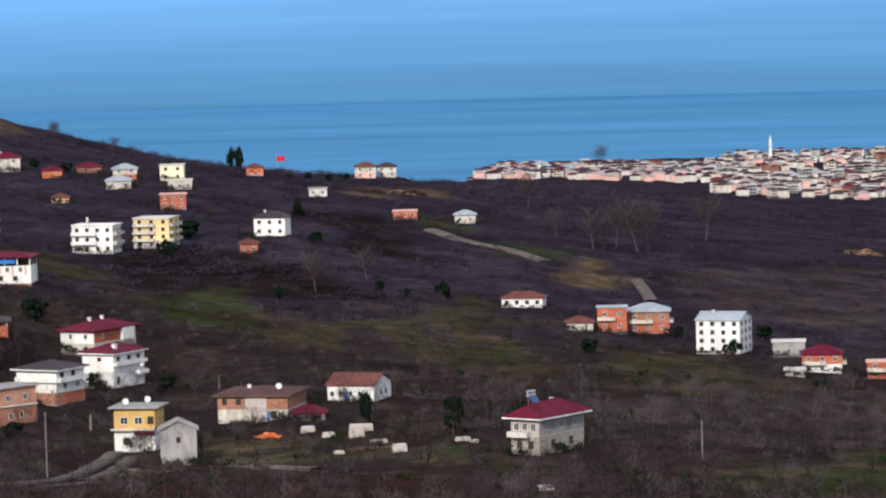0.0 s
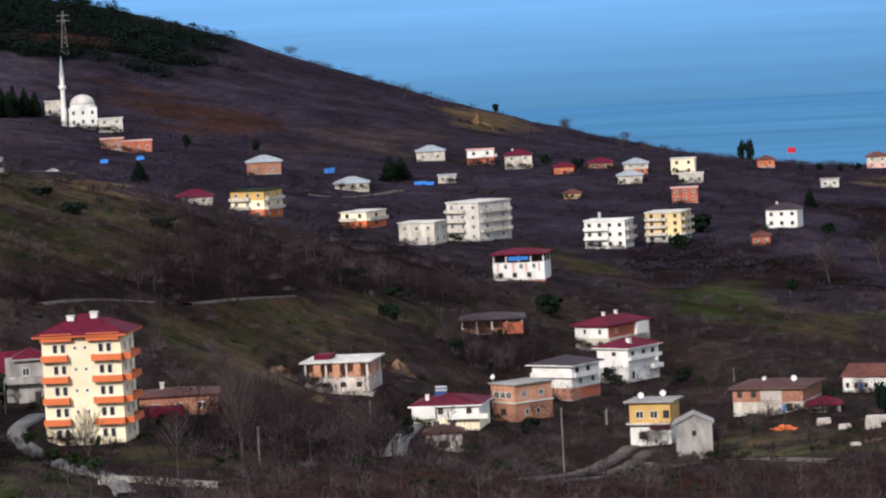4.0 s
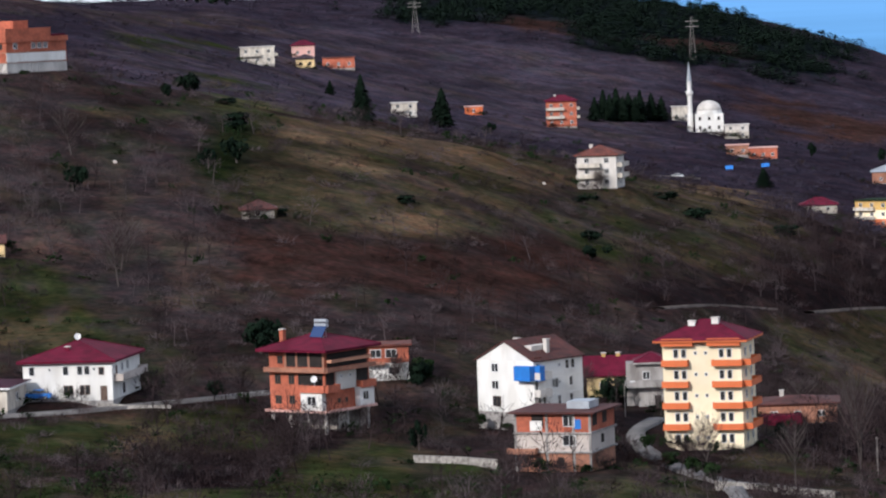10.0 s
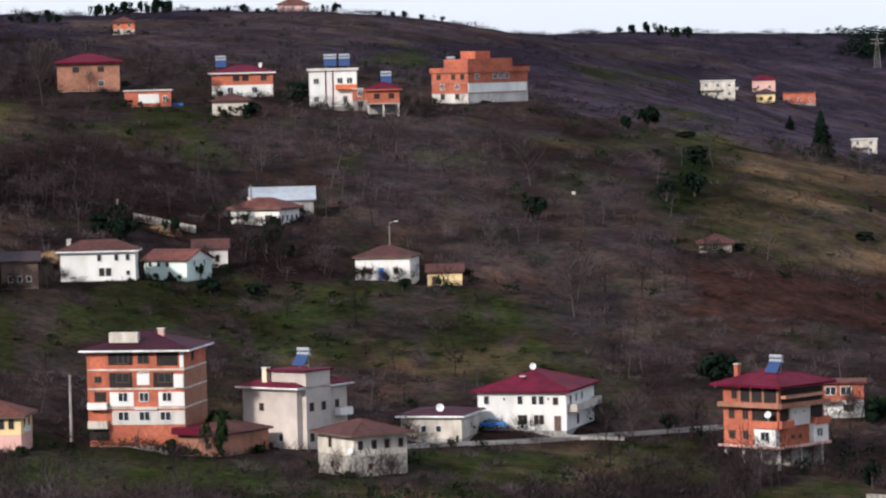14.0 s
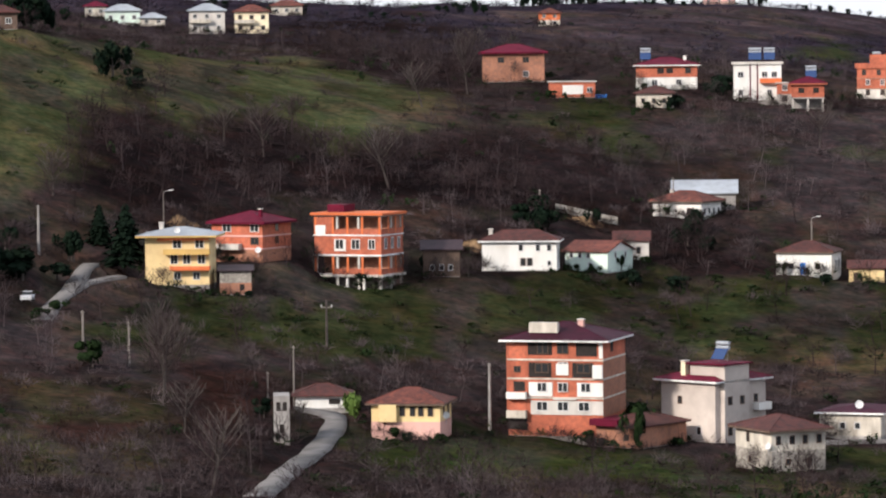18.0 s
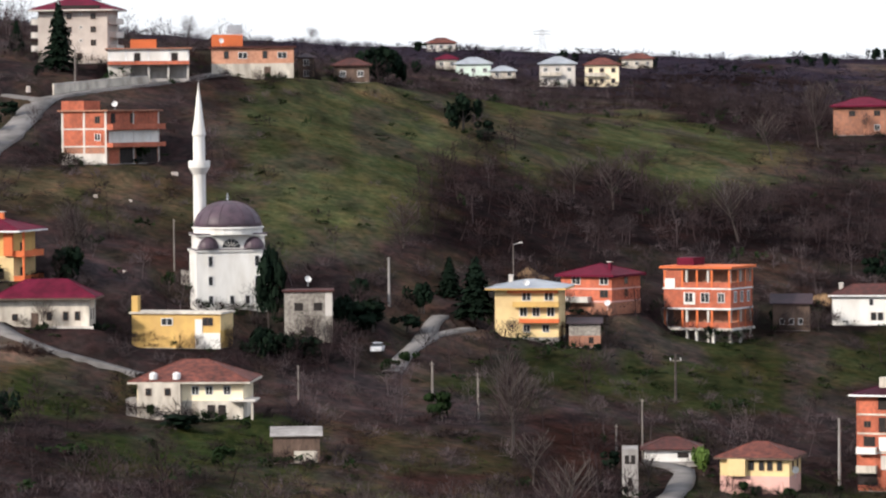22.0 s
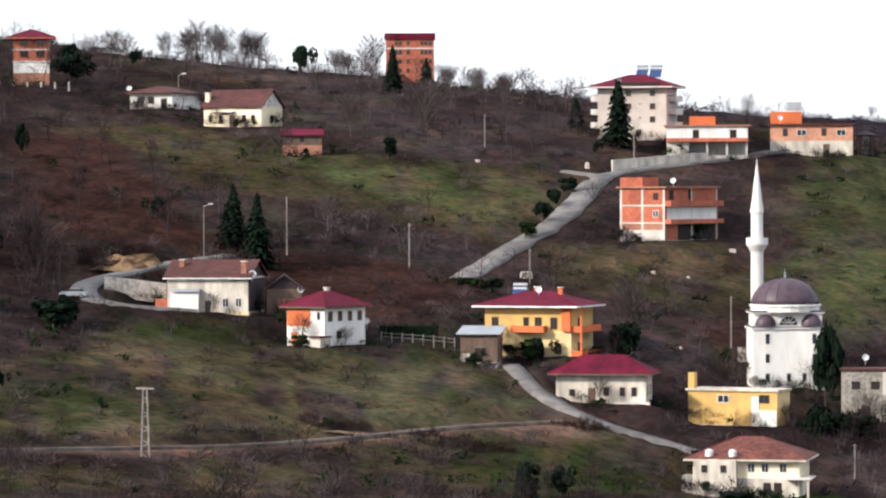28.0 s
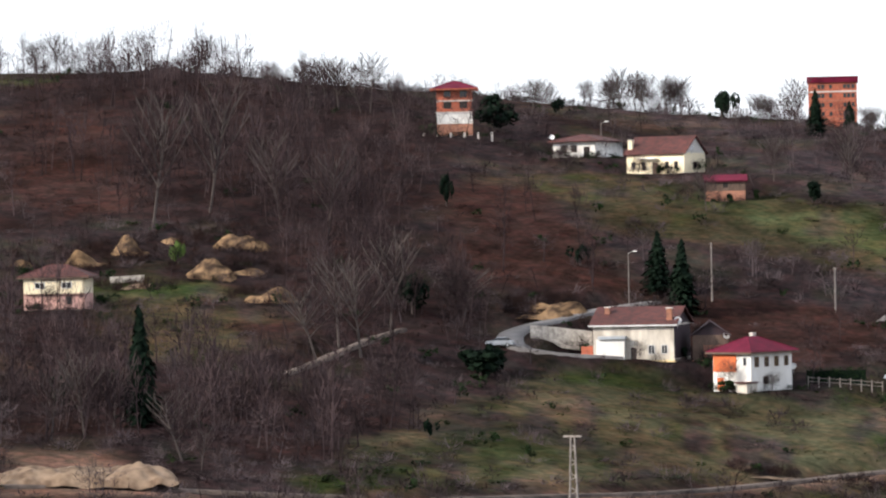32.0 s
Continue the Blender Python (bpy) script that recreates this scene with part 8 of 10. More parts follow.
tree("cypress", -352.9, 487.1, 12.9, 5.0)
tree("leafy", -388.4, 462.5, 3.6, 5.1)
tree("evergreen", -344.2, 474.4, 3.8, 4.1)
tree("evergreen", -341.5, 476.3, 3.3, 4.9)
tree("evergreen", -344.8, 471.0, 2.6, 4.1)
tree("evergreen", -421.7, 647.1, 3.2, 3.9)
tree("evergreen", -451.3, 665.2, 7.0, 7.4)
tree("evergreen", -398.6, 617.2, 2.6, 4.1)
tree("evergreen", -352.0, 508.7, 4.3, 5.2)
tree("evergreen", -344.8, 516.6, 4.8, 4.3)
tree("conifer", -329.3, 390.2, 4.6, 3.1)
tree("evergreen", -331.0, 399.4, 4.0, 4.8)
tree("leafy", -372.0, 488.1, 3.0, 2.6)
tree("evergreen", -321.0, 422.1, 2.2, 7.4)
tree("leafy", -322.7, 507.7, 2.5, 1.7)
tree("conifer", -455.9, 467.4, 9.4, 4.2)
tree("conifer", -444.2, 460.8, 10.9, 5.0)
tree("evergreen", -607.3, 643.6, 7.4, 7.7)
tree("conifer", -460.7, 572.3, 12.1, 4.7)
tree("conifer", -484.6, 589.5, 5.5, 3.2)
tree("conifer", -537.0, 596.0, 9.0, 3.4)
tree("conifer", -579.8, 654.4, 6.4, 2.9)
tree("evergreen", -478.9, 530.2, 4.2, 3.8)
tree("evergreen", -474.2, 467.9, 3.9, 4.5)
tree("evergreen", -571.0, 540.7, 5.5, 9.4)
tree("evergreen", -381.9, 475.7, 5.7, 5.3)
tree("evergreen", -388.0, 462.8, 4.0, 5.2)
tree("evergreen", -459.0, 564.3, 2.5, 2.4)
tree("evergreen", -434.3, 409.2, 3.8, 8.0)
tree("evergreen", -391.3, 455.3, 2.5, 3.4)
tree("evergreen", -345.3, 475.1, 4.1, 5.7)
tree("conifer", -420.8, 333.1, 15.1, 4.9)
tree("evergreen", -591.4, 577.7, 3.7, 3.7)
tree("evergreen", -516.4, 477.2, 6.3, 2.9)
tree("evergreen", -432.3, 407.9, 4.3, 8.0)
tree("evergreen", -403.3, 368.7, 2.8, 2.4)
tree("bright", -512.0, 413.6, 4.1, 2.8)
tree("evergreen", -437.6, 332.8, 5.0, 3.8)
tree("leafy", -114.7, 524.3, 3.0, 4.5)
tree("leafy", -118.8, 528.9, 2.8, 3.8)
tree("leafy", -123.7, 535.7, 2.2, 3.4)
tree("leafy", -130.0, 550.2, 2.4, 2.7)
tree("evergreen", -589.7, 558.2, 5.1, 6.4)
tree("evergreen", -586.0, 559.7, 3.4, 3.4)
tree("evergreen", -312.8, 571.7, 3.6, 4.6)
tree("evergreen", -296.3, 634.5, 4.4, 5.9)
tree("evergreen", -292.1, 633.4, 2.9, 3.9)
tree("evergreen", -312.3, 631.5, 3.9, 3.9)
tree("evergreen", -291.0, 600.7, 3.3, 5.6)
tree("evergreen", -284.8, 605.1, 2.8, 4.7)
tree("evergreen", -265.8, 622.5, 2.4, 3.8)
tree("evergreen", -321.7, 628.3, 3.5, 5.9)
tree("leafy", -299.5, 613.0, 2.1, 2.9)
tree("leafy", -241.9, 502.3, 5.2, 5.5)
tree("evergreen", -329.4, 565.3, 2.3, 3.1)
tree("evergreen", -18.7, 1170.7, 4.1, 3.3)
tree("evergreen", -10.8, 1159.1, 3.7, 3.9)
tree("evergreen", -0.3, 1168.5, 5.7, 5.9)
tree("evergreen", -100.9, 992.6, 4.9, 6.1)
tree("evergreen", -46.9, 1128.5, 4.7, 6.3)
tree("evergreen", -41.1, 1311.6, 4.6, 7.3)
tree("evergreen", -80.6, 1299.2, 6.4, 10.9)
tree("evergreen", -83.3, 1228.0, 6.9, 8.6)
tree("evergreen", 77.4, 1080.2, 4.5, 6.1)
tree("evergreen", 88.7, 1125.9, 4.7, 6.3)
tree("evergreen", 64.7, 1120.8, 3.9, 6.3)
tree("evergreen", 90.4, 962.1, 3.4, 5.4)
tree("evergreen", 36.7, 1041.9, 4.4, 5.2)
tree("evergreen", -78.0, 881.4, 3.7, 4.9)
tree("evergreen", -83.3, 772.5, 3.8, 5.4)
tree("evergreen", -61.0, 886.3, 3.7, 5.0)
tree("evergreen", -124.7, 885.0, 5.0, 7.5)
tree("evergreen", -101.6, 990.5, 5.6, 5.6)
tree("evergreen", -109.7, 872.7, 3.7, 5.4)
tree("evergreen", -101.7, 996.5, 4.9, 5.6)
tree("evergreen", -82.9, 953.1, 4.0, 5.3)
tree("evergreen", -99.2, 713.3, 4.0, 3.6)
tree("evergreen", -117.4, 583.9, 3.3, 5.0)
tree("evergreen", -204.8, 818.2, 2.0, 7.1)
tree("evergreen", -202.8, 889.0, 2.3, 6.4)
tree("evergreen", -190.6, 867.8, 3.1, 11.2)
tree("evergreen", -190.6, 764.6, 2.4, 6.6)
tree("evergreen", -179.3, 899.6, 3.2, 7.7)
tree("evergreen", -142.0, 923.1, 3.3, 9.1)
tree("evergreen", -130.0, 930.6, 3.3, 7.9)
tree("evergreen", -217.1, 731.6, 2.1, 5.3)
hedge(-406.6, 454.7, 8.9, 2.0, 42)
bare(125.0, 3192.9, 14.3, 13.4)
bare(-138.2, 1706.5, 6.0, 6.2)
bare(-132.7, 1759.2, 3.9, 4.9)
bare(-183.5, 1921.6, 6.7, 5.9)
bare(-99.0, 546.4, 15.4, 4.7)
bare(-117.1, 528.2, 8.2, 4.5)
bare(-105.3, 531.8, 8.0, 5.3)
bare(-324.1, 1986.9, 5.6, 8.4)
bare(-245.4, 1816.0, 6.4, 7.7)
bare(-197.9, 2077.6, 7.3, 7.6)
bare(-164.6, 2039.0, 4.9, 6.9)
bare(-174.7, 470.0, 4.6, 4.2)
bare(-173.1, 469.5, 4.1, 3.5)
bare(-248.2, 1113.4, 2.9, 4.8)
bare(-123.1, 628.0, 6.3, 6.3)
bare(-117.9, 631.7, 6.7, 6.3)
bare(-179.6, 482.3, 3.4, 2.9)
bare(-177.5, 480.9, 3.3, 2.9)
bare(-198.4, 547.7, 5.7, 4.9)
bare(-264.3, 659.1, 2.5, 3.0)
bare(-258.7, 375.0, 5.9, 3.2)
bare(-246.2, 396.4, 9.9, 7.2)
bare(-296.9, 466.6, 10.0, 8.5)
bare(-365.1, 541.3, 7.3, 6.4)
bare(-278.6, 442.5, 6.6, 5.8)
bare(-417.9, 802.3, 7.6, 6.3)
bare(-460.5, 860.5, 6.8, 8.2)
bare(-509.9, 598.7, 6.6, 5.5)
bare(-395.8, 493.2, 5.3, 5.3)
bare(-394.7, 494.0, 4.9, 4.4)
bare(-304.5, 479.0, 7.9, 7.1)
bare(-541.9, 617.7, 5.2, 4.6)
bare(-540.9, 625.3, 5.3, 5.8)
bare(-522.7, 612.9, 5.1, 5.6)
bare(-510.8, 608.3, 3.3, 5.5)
bare(-500.3, 602.6, 2.7, 4.4)
bare(-390.8, 487.5, 5.2, 4.4)
bare(-497.3, 558.8, 8.4, 6.3)
bare(-504.5, 548.2, 6.2, 6.2)
bare(-512.5, 446.3, 14.2, 9.5)
bare(-523.6, 445.9, 14.4, 9.6)
bare(-536.6, 428.1, 21.1, 11.5)
bare(-538.0, 441.7, 20.4, 11.7)
bare(-416.2, 320.1, 10.3, 6.6)
bare(-415.5, 314.1, 9.1, 5.8)
bare(-397.0, 320.9, 8.6, 7.8)
bare(-421.4, 328.9, 8.2, 5.2)
bare(-391.8, 319.4, 5.3, 3.5)
bare(-446.1, 394.6, 13.3, 10.0)
bare(-455.8, 409.0, 14.5, 9.4)
bare(-448.6, 388.0, 9.9, 8.3)
bare(-453.6, 396.8, 12.6, 9.3)
bare(-461.9, 430.0, 7.1, 9.7)

tree("evergreen", -648.4, 1254.0, 4.3, 4.3)
tree("evergreen", -646.3, 1258.6, 4.0, 4.0)
tree("evergreen", -644.3, 1263.3, 3.6, 3.6)
tree("evergreen", -641.4, 1268.5, 3.6, 3.6)
tree("evergreen", -638.4, 1273.6, 4.4, 4.4)
tree("evergreen", -636.3, 1278.4, 6.0, 6.0)
tree("evergreen", -631.8, 1276.9, 4.8, 4.8)
tree("evergreen", -622.9, 1270.4, 2.0, 2.0)
tree("evergreen", -617.2, 1269.6, 2.4, 2.4)
tree("evergreen", -613.1, 1271.5, 2.0, 2.0)
tree("evergreen", -609.2, 1277.0, 3.2, 3.2)
tree("evergreen", -603.9, 1279.6, 4.0, 4.0)
tree("evergreen", -595.3, 1272.9, 2.4, 2.4)
tree("evergreen", -597.7, 1333.3, 3.3, 3.3)
tree("evergreen", -593.4, 1335.2, 4.5, 4.5)
tree("evergreen", -581.7, 1347.7, 2.9, 2.9)
tree("evergreen", -578.4, 1352.8, 3.3, 3.3)
tree("evergreen", -576.3, 1357.4, 3.3, 3.3)
tree("evergreen", -573.3, 1366.0, 2.5, 2.5)
tree("evergreen", -571.3, 1381.7, 2.5, 2.5)
tree("evergreen", -633.7, 1744.1, 3.6, 3.6)
tree("evergreen", -623.4, 1734.3, 5.1, 5.1)
tree("evergreen", -608.9, 1712.7, 7.1, 7.1)
tree("evergreen", -600.2, 1706.9, 6.1, 6.1)
tree("evergreen", -591.6, 1701.1, 6.0, 6.0)
tree("evergreen", -584.4, 1699.3, 7.0, 7.0)
tree("evergreen", -601.7, 1111.8, 2.8, 2.8)
tree("evergreen", -604.7, 1126.8, 3.2, 3.2)
tree("evergreen", -607.7, 1142.0, 3.6, 3.6)
tree("evergreen", -606.3, 1146.1, 3.3, 3.3)
tree("evergreen", -684.8, 1024.9, 3.8, 3.8)
tree("evergreen", -673.9, 1052.5, 2.1, 2.1)
tree("evergreen", -646.5, 1046.2, 3.8, 3.8)
tree("evergreen", -646.5, 1052.8, 3.1, 3.1)
tree("evergreen", -617.2, 1034.5, 3.4, 3.4)
tree("evergreen", -616.0, 1041.7, 4.4, 4.4)
tree("evergreen", -616.2, 1048.0, 3.4, 3.4)
tree("evergreen", -608.6, 1049.2, 1.7, 1.7)
tree("evergreen", -594.2, 1051.1, 2.7, 2.7)
tree("evergreen", -593.2, 1058.0, 2.4, 2.4)
tree("evergreen", -616.2, 1134.0, 2.9, 2.9)
tree("evergreen", -620.0, 1152.4, 2.9, 2.9)
tree("evergreen", -623.7, 1171.0, 3.3, 3.3)
tree("evergreen", -620.2, 1200.6, 5.3, 5.3)
tree("evergreen", -623.2, 1216.6, 5.0, 5.0)
tree("evergreen", -619.0, 1218.8, 5.3, 5.3)
tree("evergreen", -621.8, 1235.1, 4.6, 4.6)
tree("evergreen", -626.7, 1257.7, 5.9, 5.9)
tree("evergreen", -634.7, 1282.8, 5.2, 5.2)
tree("evergreen", -627.8, 1293.6, 2.4, 2.4)
tree("evergreen", -624.4, 1302.6, 2.4, 2.4)
tree("evergreen", -617.7, 1309.4, 2.8, 2.8)
tree("evergreen", -613.2, 1318.9, 2.0, 2.0)
tree("evergreen", -448.9, 653.5, 6.6, 6.6)
tree("evergreen", -448.2, 658.4, 7.8, 7.8)
tree("evergreen", -447.5, 663.3, 6.1, 6.1)
tree("evergreen", -403.6, 618.3, 7.7, 7.7)
tree("evergreen", -400.1, 620.5, 4.1, 4.1)
tree("evergreen", -59.6, 1604.4, 3.6, 3.6)
tree("evergreen", -53.4, 1619.5, 4.1, 4.1)
tree("evergreen", -45.4, 1616.0, 4.1, 4.1)
tree("evergreen", -39.0, 1634.9, 4.6, 4.6)
tree("evergreen", -151.9, 1508.3, 5.1, 5.1)
tree("evergreen", -111.7, 1665.8, 2.3, 2.3)
bare(-608.3, 609.7, 7.2, 5.1)
bare(-613.6, 618.5, 9.1, 6.4)
bare(-624.2, 633.6, 8.7, 6.1)
bare(-621.0, 633.8, 7.4, 5.2)
bare(-617.0, 637.7, 7.4, 5.2)
bare(-615.7, 639.0, 8.7, 6.1)
bare(-599.9, 648.3, 6.2, 4.3)
bare(-597.2, 648.1, 5.5, 3.9)
bare(-592.2, 649.9, 7.4, 5.2)
bare(-542.5, 618.3, 4.6, 3.2)
bare(-529.5, 612.2, 5.7, 4.0)
bare(-520.4, 610.2, 5.6, 3.9)
bare(-511.5, 608.2, 4.4, 3.1)
bare(-719.8, 955.6, 7.5, 5.3)
bare(-719.5, 1018.3, 5.2, 3.7)
bare(-725.5, 546.0, 7.6, 5.7)
bare(-720.8, 548.7, 8.9, 6.6)
bare(-673.4, 552.8, 9.1, 6.8)
bare(-627.4, 532.0, 6.9, 5.2)
bare(-623.0, 531.3, 6.3, 4.7)
bare(-608.0, 525.8, 10.1, 7.6)
bare(-607.6, 529.1, 9.6, 7.2)
bare(-603.0, 528.8, 10.1, 7.6)
bare(-596.2, 531.0, 11.2, 8.4)
bare(-597.3, 529.7, 6.7, 5.0)
bare(-586.1, 528.6, 8.3, 6.2)
bare(-583.2, 529.0, 7.7, 5.8)
bare(-619.7, 583.8, 2.4, 1.8)
bare(-593.4, 572.4, 6.9, 5.2)
bare(-594.1, 577.1, 6.9, 5.2)
bare(-631.4, 626.4, 5.6, 4.2)
bare(-628.3, 629.5, 6.8, 5.1)
bare(-627.0, 630.8, 6.8, 5.1)
bare(-623.5, 634.3, 8.7, 6.5)
bare(-617.6, 637.1, 8.7, 6.5)
bare(-615.9, 638.8, 8.1, 6.0)
bare(-600.6, 647.7, 6.2, 4.6)
bare(-597.4, 647.9, 6.2, 4.6)
bare(-592.4, 649.7, 10.4, 7.8)
bare(-572.7, 653.8, 4.9, 3.6)

tree("evergreen", -198.5, 585.9, 5.5, 6.9)
tree("leafy", -241.5, 501.4, 5.8, 4.7)
tree("evergreen", -315.6, 618.0, 4.8, 4.8)
tree("evergreen", -156.5, 527.4, 4.6, 2.8)
tree("leafy", -144.5, 594.2, 4.3, 5.1)
tree("evergreen", -345.6, 516.4, 4.5, 4.0)
tree("evergreen", -340.8, 506.1, 2.6, 6.0)
tree("evergreen", -345.3, 496.2, 5.1, 5.1)
tree("evergreen", -381.8, 475.9, 6.4, 6.0)
tree("evergreen", -345.4, 496.1, 5.9, 5.1)
tree("evergreen", -342.7, 499.7, 5.1, 7.6)
tree("evergreen", -342.6, 471.4, 4.9, 4.1)
tree("evergreen", -341.5, 475.4, 4.1, 4.9)
tree("evergreen", -432.8, 406.1, 3.7, 7.5)
tree("evergreen", -433.3, 407.6, 5.0, 6.6)
tree("evergreen", -465.5, 422.5, 7.0, 5.3)
tree("evergreen", -331.8, 393.5, 5.0, 3.6)
tree("evergreen", -334.1, 402.4, 4.0, 4.4)
tree("leafy", -304.0, 409.5, 2.8, 4.3)
tree("evergreen", -319.6, 617.7, 3.9, 3.9)
tree("evergreen", -315.5, 616.3, 4.8, 5.8)
tree("evergreen", -298.4, 642.5, 4.9, 4.0)
tree("evergreen", -172.7, 583.7, 3.4, 4.3)
tree("evergreen", -302.0, 849.7, 4.3, 6.3)
tree("evergreen", -294.5, 813.6, 3.1, 2.4)
tree("leafy", -172.0, 582.5, 4.2, 4.2)
bare(52.5, 1410.7, 13.8, 10.4)
bare(61.0, 1423.4, 16.9, 12.7)
bare(68.9, 1423.0, 17.9, 13.4)
bare(73.5, 1442.6, 17.2, 12.9)
bare(98.5, 1509.2, 16.9, 12.7)
bare(40.7, 1443.9, 10.1, 7.6)
bare(33.9, 1583.2, 13.3, 10.0)
bare(-22.9, 1207.2, 10.1, 7.6)
bare(-36.9, 1163.2, 11.4, 8.5)
bare(-100.2, 552.6, 11.8, 5.9)
bare(-178.1, 480.4, 4.3, 3.0)
bare(-293.5, 460.8, 11.4, 5.7)
bare(-305.6, 480.5, 9.5, 4.8)
bare(-392.8, 490.8, 5.3, 3.7)
bare(-392.6, 489.1, 5.3, 3.2)
bare(-487.3, 512.0, 6.9, 4.8)
bare(-496.5, 539.5, 7.2, 4.3)
bare(-483.7, 546.6, 8.2, 4.9)
bare(-546.7, 584.3, 5.6, 3.9)
bare(-324.1, 536.9, 4.4, 3.5)
bare(-356.0, 633.4, 6.1, 6.1)
bare(-365.9, 608.5, 8.9, 8.0)
bare(-374.4, 609.1, 6.0, 5.4)
bare(-344.5, 615.3, 10.8, 8.7)
bare(-275.9, 708.9, 8.5, 6.8)
bare(-306.9, 717.3, 7.6, 6.1)
bare(-235.2, 622.9, 9.3, 6.5)
bare(-238.6, 633.1, 8.5, 6.8)
bare(-380.6, 693.4, 8.8, 7.1)
bare(-388.6, 727.1, 12.7, 6.3)

tree("leafy", -419.9, 481.4, 2.0, 3.6)
tree("leafy", -417.7, 483.3, 2.1, 3.9)
tree("evergreen", -416.4, 486.4, 1.8, 3.2)
tree("leafy", -331.9, 492.0, 2.2, 4.1)
tree("leafy", -330.6, 486.3, 2.0, 4.1)
tree("evergreen", -445.5, 540.3, 2.9, 3.9)
tree("evergreen", -441.3, 531.4, 3.3, 4.2)
tree("evergreen", -436.1, 521.4, 3.4, 4.7)
tree("leafy", -431.3, 511.3, 2.8, 4.7)


# ---------- bushes at the foot of the houses ----------
rng = np.random.default_rng(4)
for key, (hx, hy, hz, turn, w, d, h) in SITES.items():
    far_off = math.hypot(hx, hy)
    if far_off > 1000 or key in ("mosq", "town", "terr"):
        continue
    for i in range(3 if far_off < 750 else 2):
        if rng.random() < 0.7:
            u, out = rng.uniform(-0.55, 0.55) * w, -d / 2 - rng.uniform(1.0, 2.6)
        else:
            u, out = w / 2 + rng.uniform(0.8, 2.0), rng.uniform(-0.4, 0.4) * d
        p = pose(hx, hy, 0, 0, 0, turn) @ Vector((u, out, 0))
        if near_road(np.array([p.x]), np.array([p.y]))[0][0] < 1.0:
            continue
        k = rng.random()
        if k < 0.35:
            bare(p.x, p.y, rng.uniform(2.5, 5.0), rng.uniform(2.0, 3.6))
        else:
            tree("leafy" if k < 0.75 else "evergreen", p.x, p.y, rng.uniform(0.9, 2.3), rng.uniform(1.3, 3.0))


# ---------- woods and scrub as joined growth ----------
def spread(rng, count, lo, hi):
    """Points over the slope, evenly thick as seen along the hillside."""
    az = rng.uniform(-8, 58, count)
    d = np.exp(rng.uniform(math.log(lo), math.log(hi), count))
    return -d * np.sin(np.radians(az)), d * np.cos(np.radians(az)), d


def sow(name, label, category, templates, x, y, height, width, material, rng):
    """Joined copies of small plants, each turned and sized by chance."""
    z = LANDFORM.level(x, y) + relief(x, y)
    vs, fs, n0 = [], [], 0
    pick = rng.integers(0, len(templates), len(x))
    for k, (tv, tf) in enumerate(templates):
        s = np.nonzero(pick == k)[0]
        if not len(s):
            continue
        a = rng.uniform(0, 6.28, len(s))
        ca, sa = np.cos(a), np.sin(a)
        vx = (tv[None, :, 0] * ca[:, None] - tv[None, :, 1] * sa[:, None]) * width[s, None] + x[s, None]
        vy = (tv[None, :, 0] * sa[:, None] + tv[None, :, 1] * ca[:, None]) * width[s, None] + y[s, None]
        vz = tv[None, :, 2] * height[s, None] + z[s, None] - 0.15
        vs.append(np.stack([vx, vy, vz], -1).reshape(-1, 3))
        fs.append((tf[None] + (np.arange(len(s)) * len(tv))[:, None, None]).reshape(-1, 3) + n0)
        n0 += len(vs[-1])
    me = big_mesh(name, np.concatenate(vs), np.concatenate(fs), material)
    tagged(new(name, me), label, category, kind="stuff")


def triangles(geo):
    v, f = np.array(geo.v), []
    for p in geo.f:
        f += [(p[0], p[i], p[i + 1]) for i in range(1, len(p) - 1)]
    return v, np.array(f)


def slim_tree(rng, twigs, spread, limbs=5):
    """A light leafless tree of height 1: forked trunk, a few limbs and a cloud of twigs."""
    g = Geo()
    lean = Vector((rng.normal() * 0.05, rng.normal() * 0.05, 0))
    mid, top = Vector((0, 0, 0.4)) + lean, Vector((0, 0, 0.9)) + lean * 2
    g.limb((0, 0, -0.05), mid, 0.018, 0.012, 3).limb(mid, top, 0.012, 0.003, 3)
    for i in range(limbs):
        p = mid.lerp(top, (i + 0.3 * rng.random()) / limbs * 0.8)
        a, ln = 2.4 * i + rng.random(), 0.3 - 0.03 * i
        g.limb(p, p + Vector((math.cos(a) * ln * spread, math.sin(a) * ln * spread, ln)), 0.008, 0.003, 3)
    v1, f1 = triangles(g)
    v2, f2 = twig_cloud(rng, twigs, 0.16, 0.0062, (0, 0, 0.63), (0.36 * spread, 0.36 * spread, 0.35), 0.8)
    return np.concatenate([v1, v2]), np.concatenate([f1, f2 + len(v1)])


rng = np.random.default_rng(21)
tree_forms = [slim_tree(rng, 95, 1.0) for i in range(6)]
tall_forms = [slim_tree(rng, 80, 0.75, 6) for i in range(5)]
far_forms = [twig_cloud(rng, 26, 0.4, 0.026, (0, 0, 0.25), (0.45, 0.45, 0.28)) for i in range(6)]
shrub_forms = [twig_cloud(rng, 46, 0.5, 0.016, (0, 0, 0.3), (0.45, 0.45, 0.32), 0.9) for i in range(6)]
tuft_forms = [twig_cloud(rng, 12, 0.8, 0.05, (0, 0, 0.1), (0.5, 0.5, 0.12), 1.4) for i in range(4)]
clump_forms = [leaf_crown(rng, 56, 7, 0.14) for i in range(6)]
bush_forms = [twig_cloud(rng, 64, 0.34, 0.018, (0, 0, 0.36), (0.45, 0.45, 0.36), 0.6) for i in range(6)]


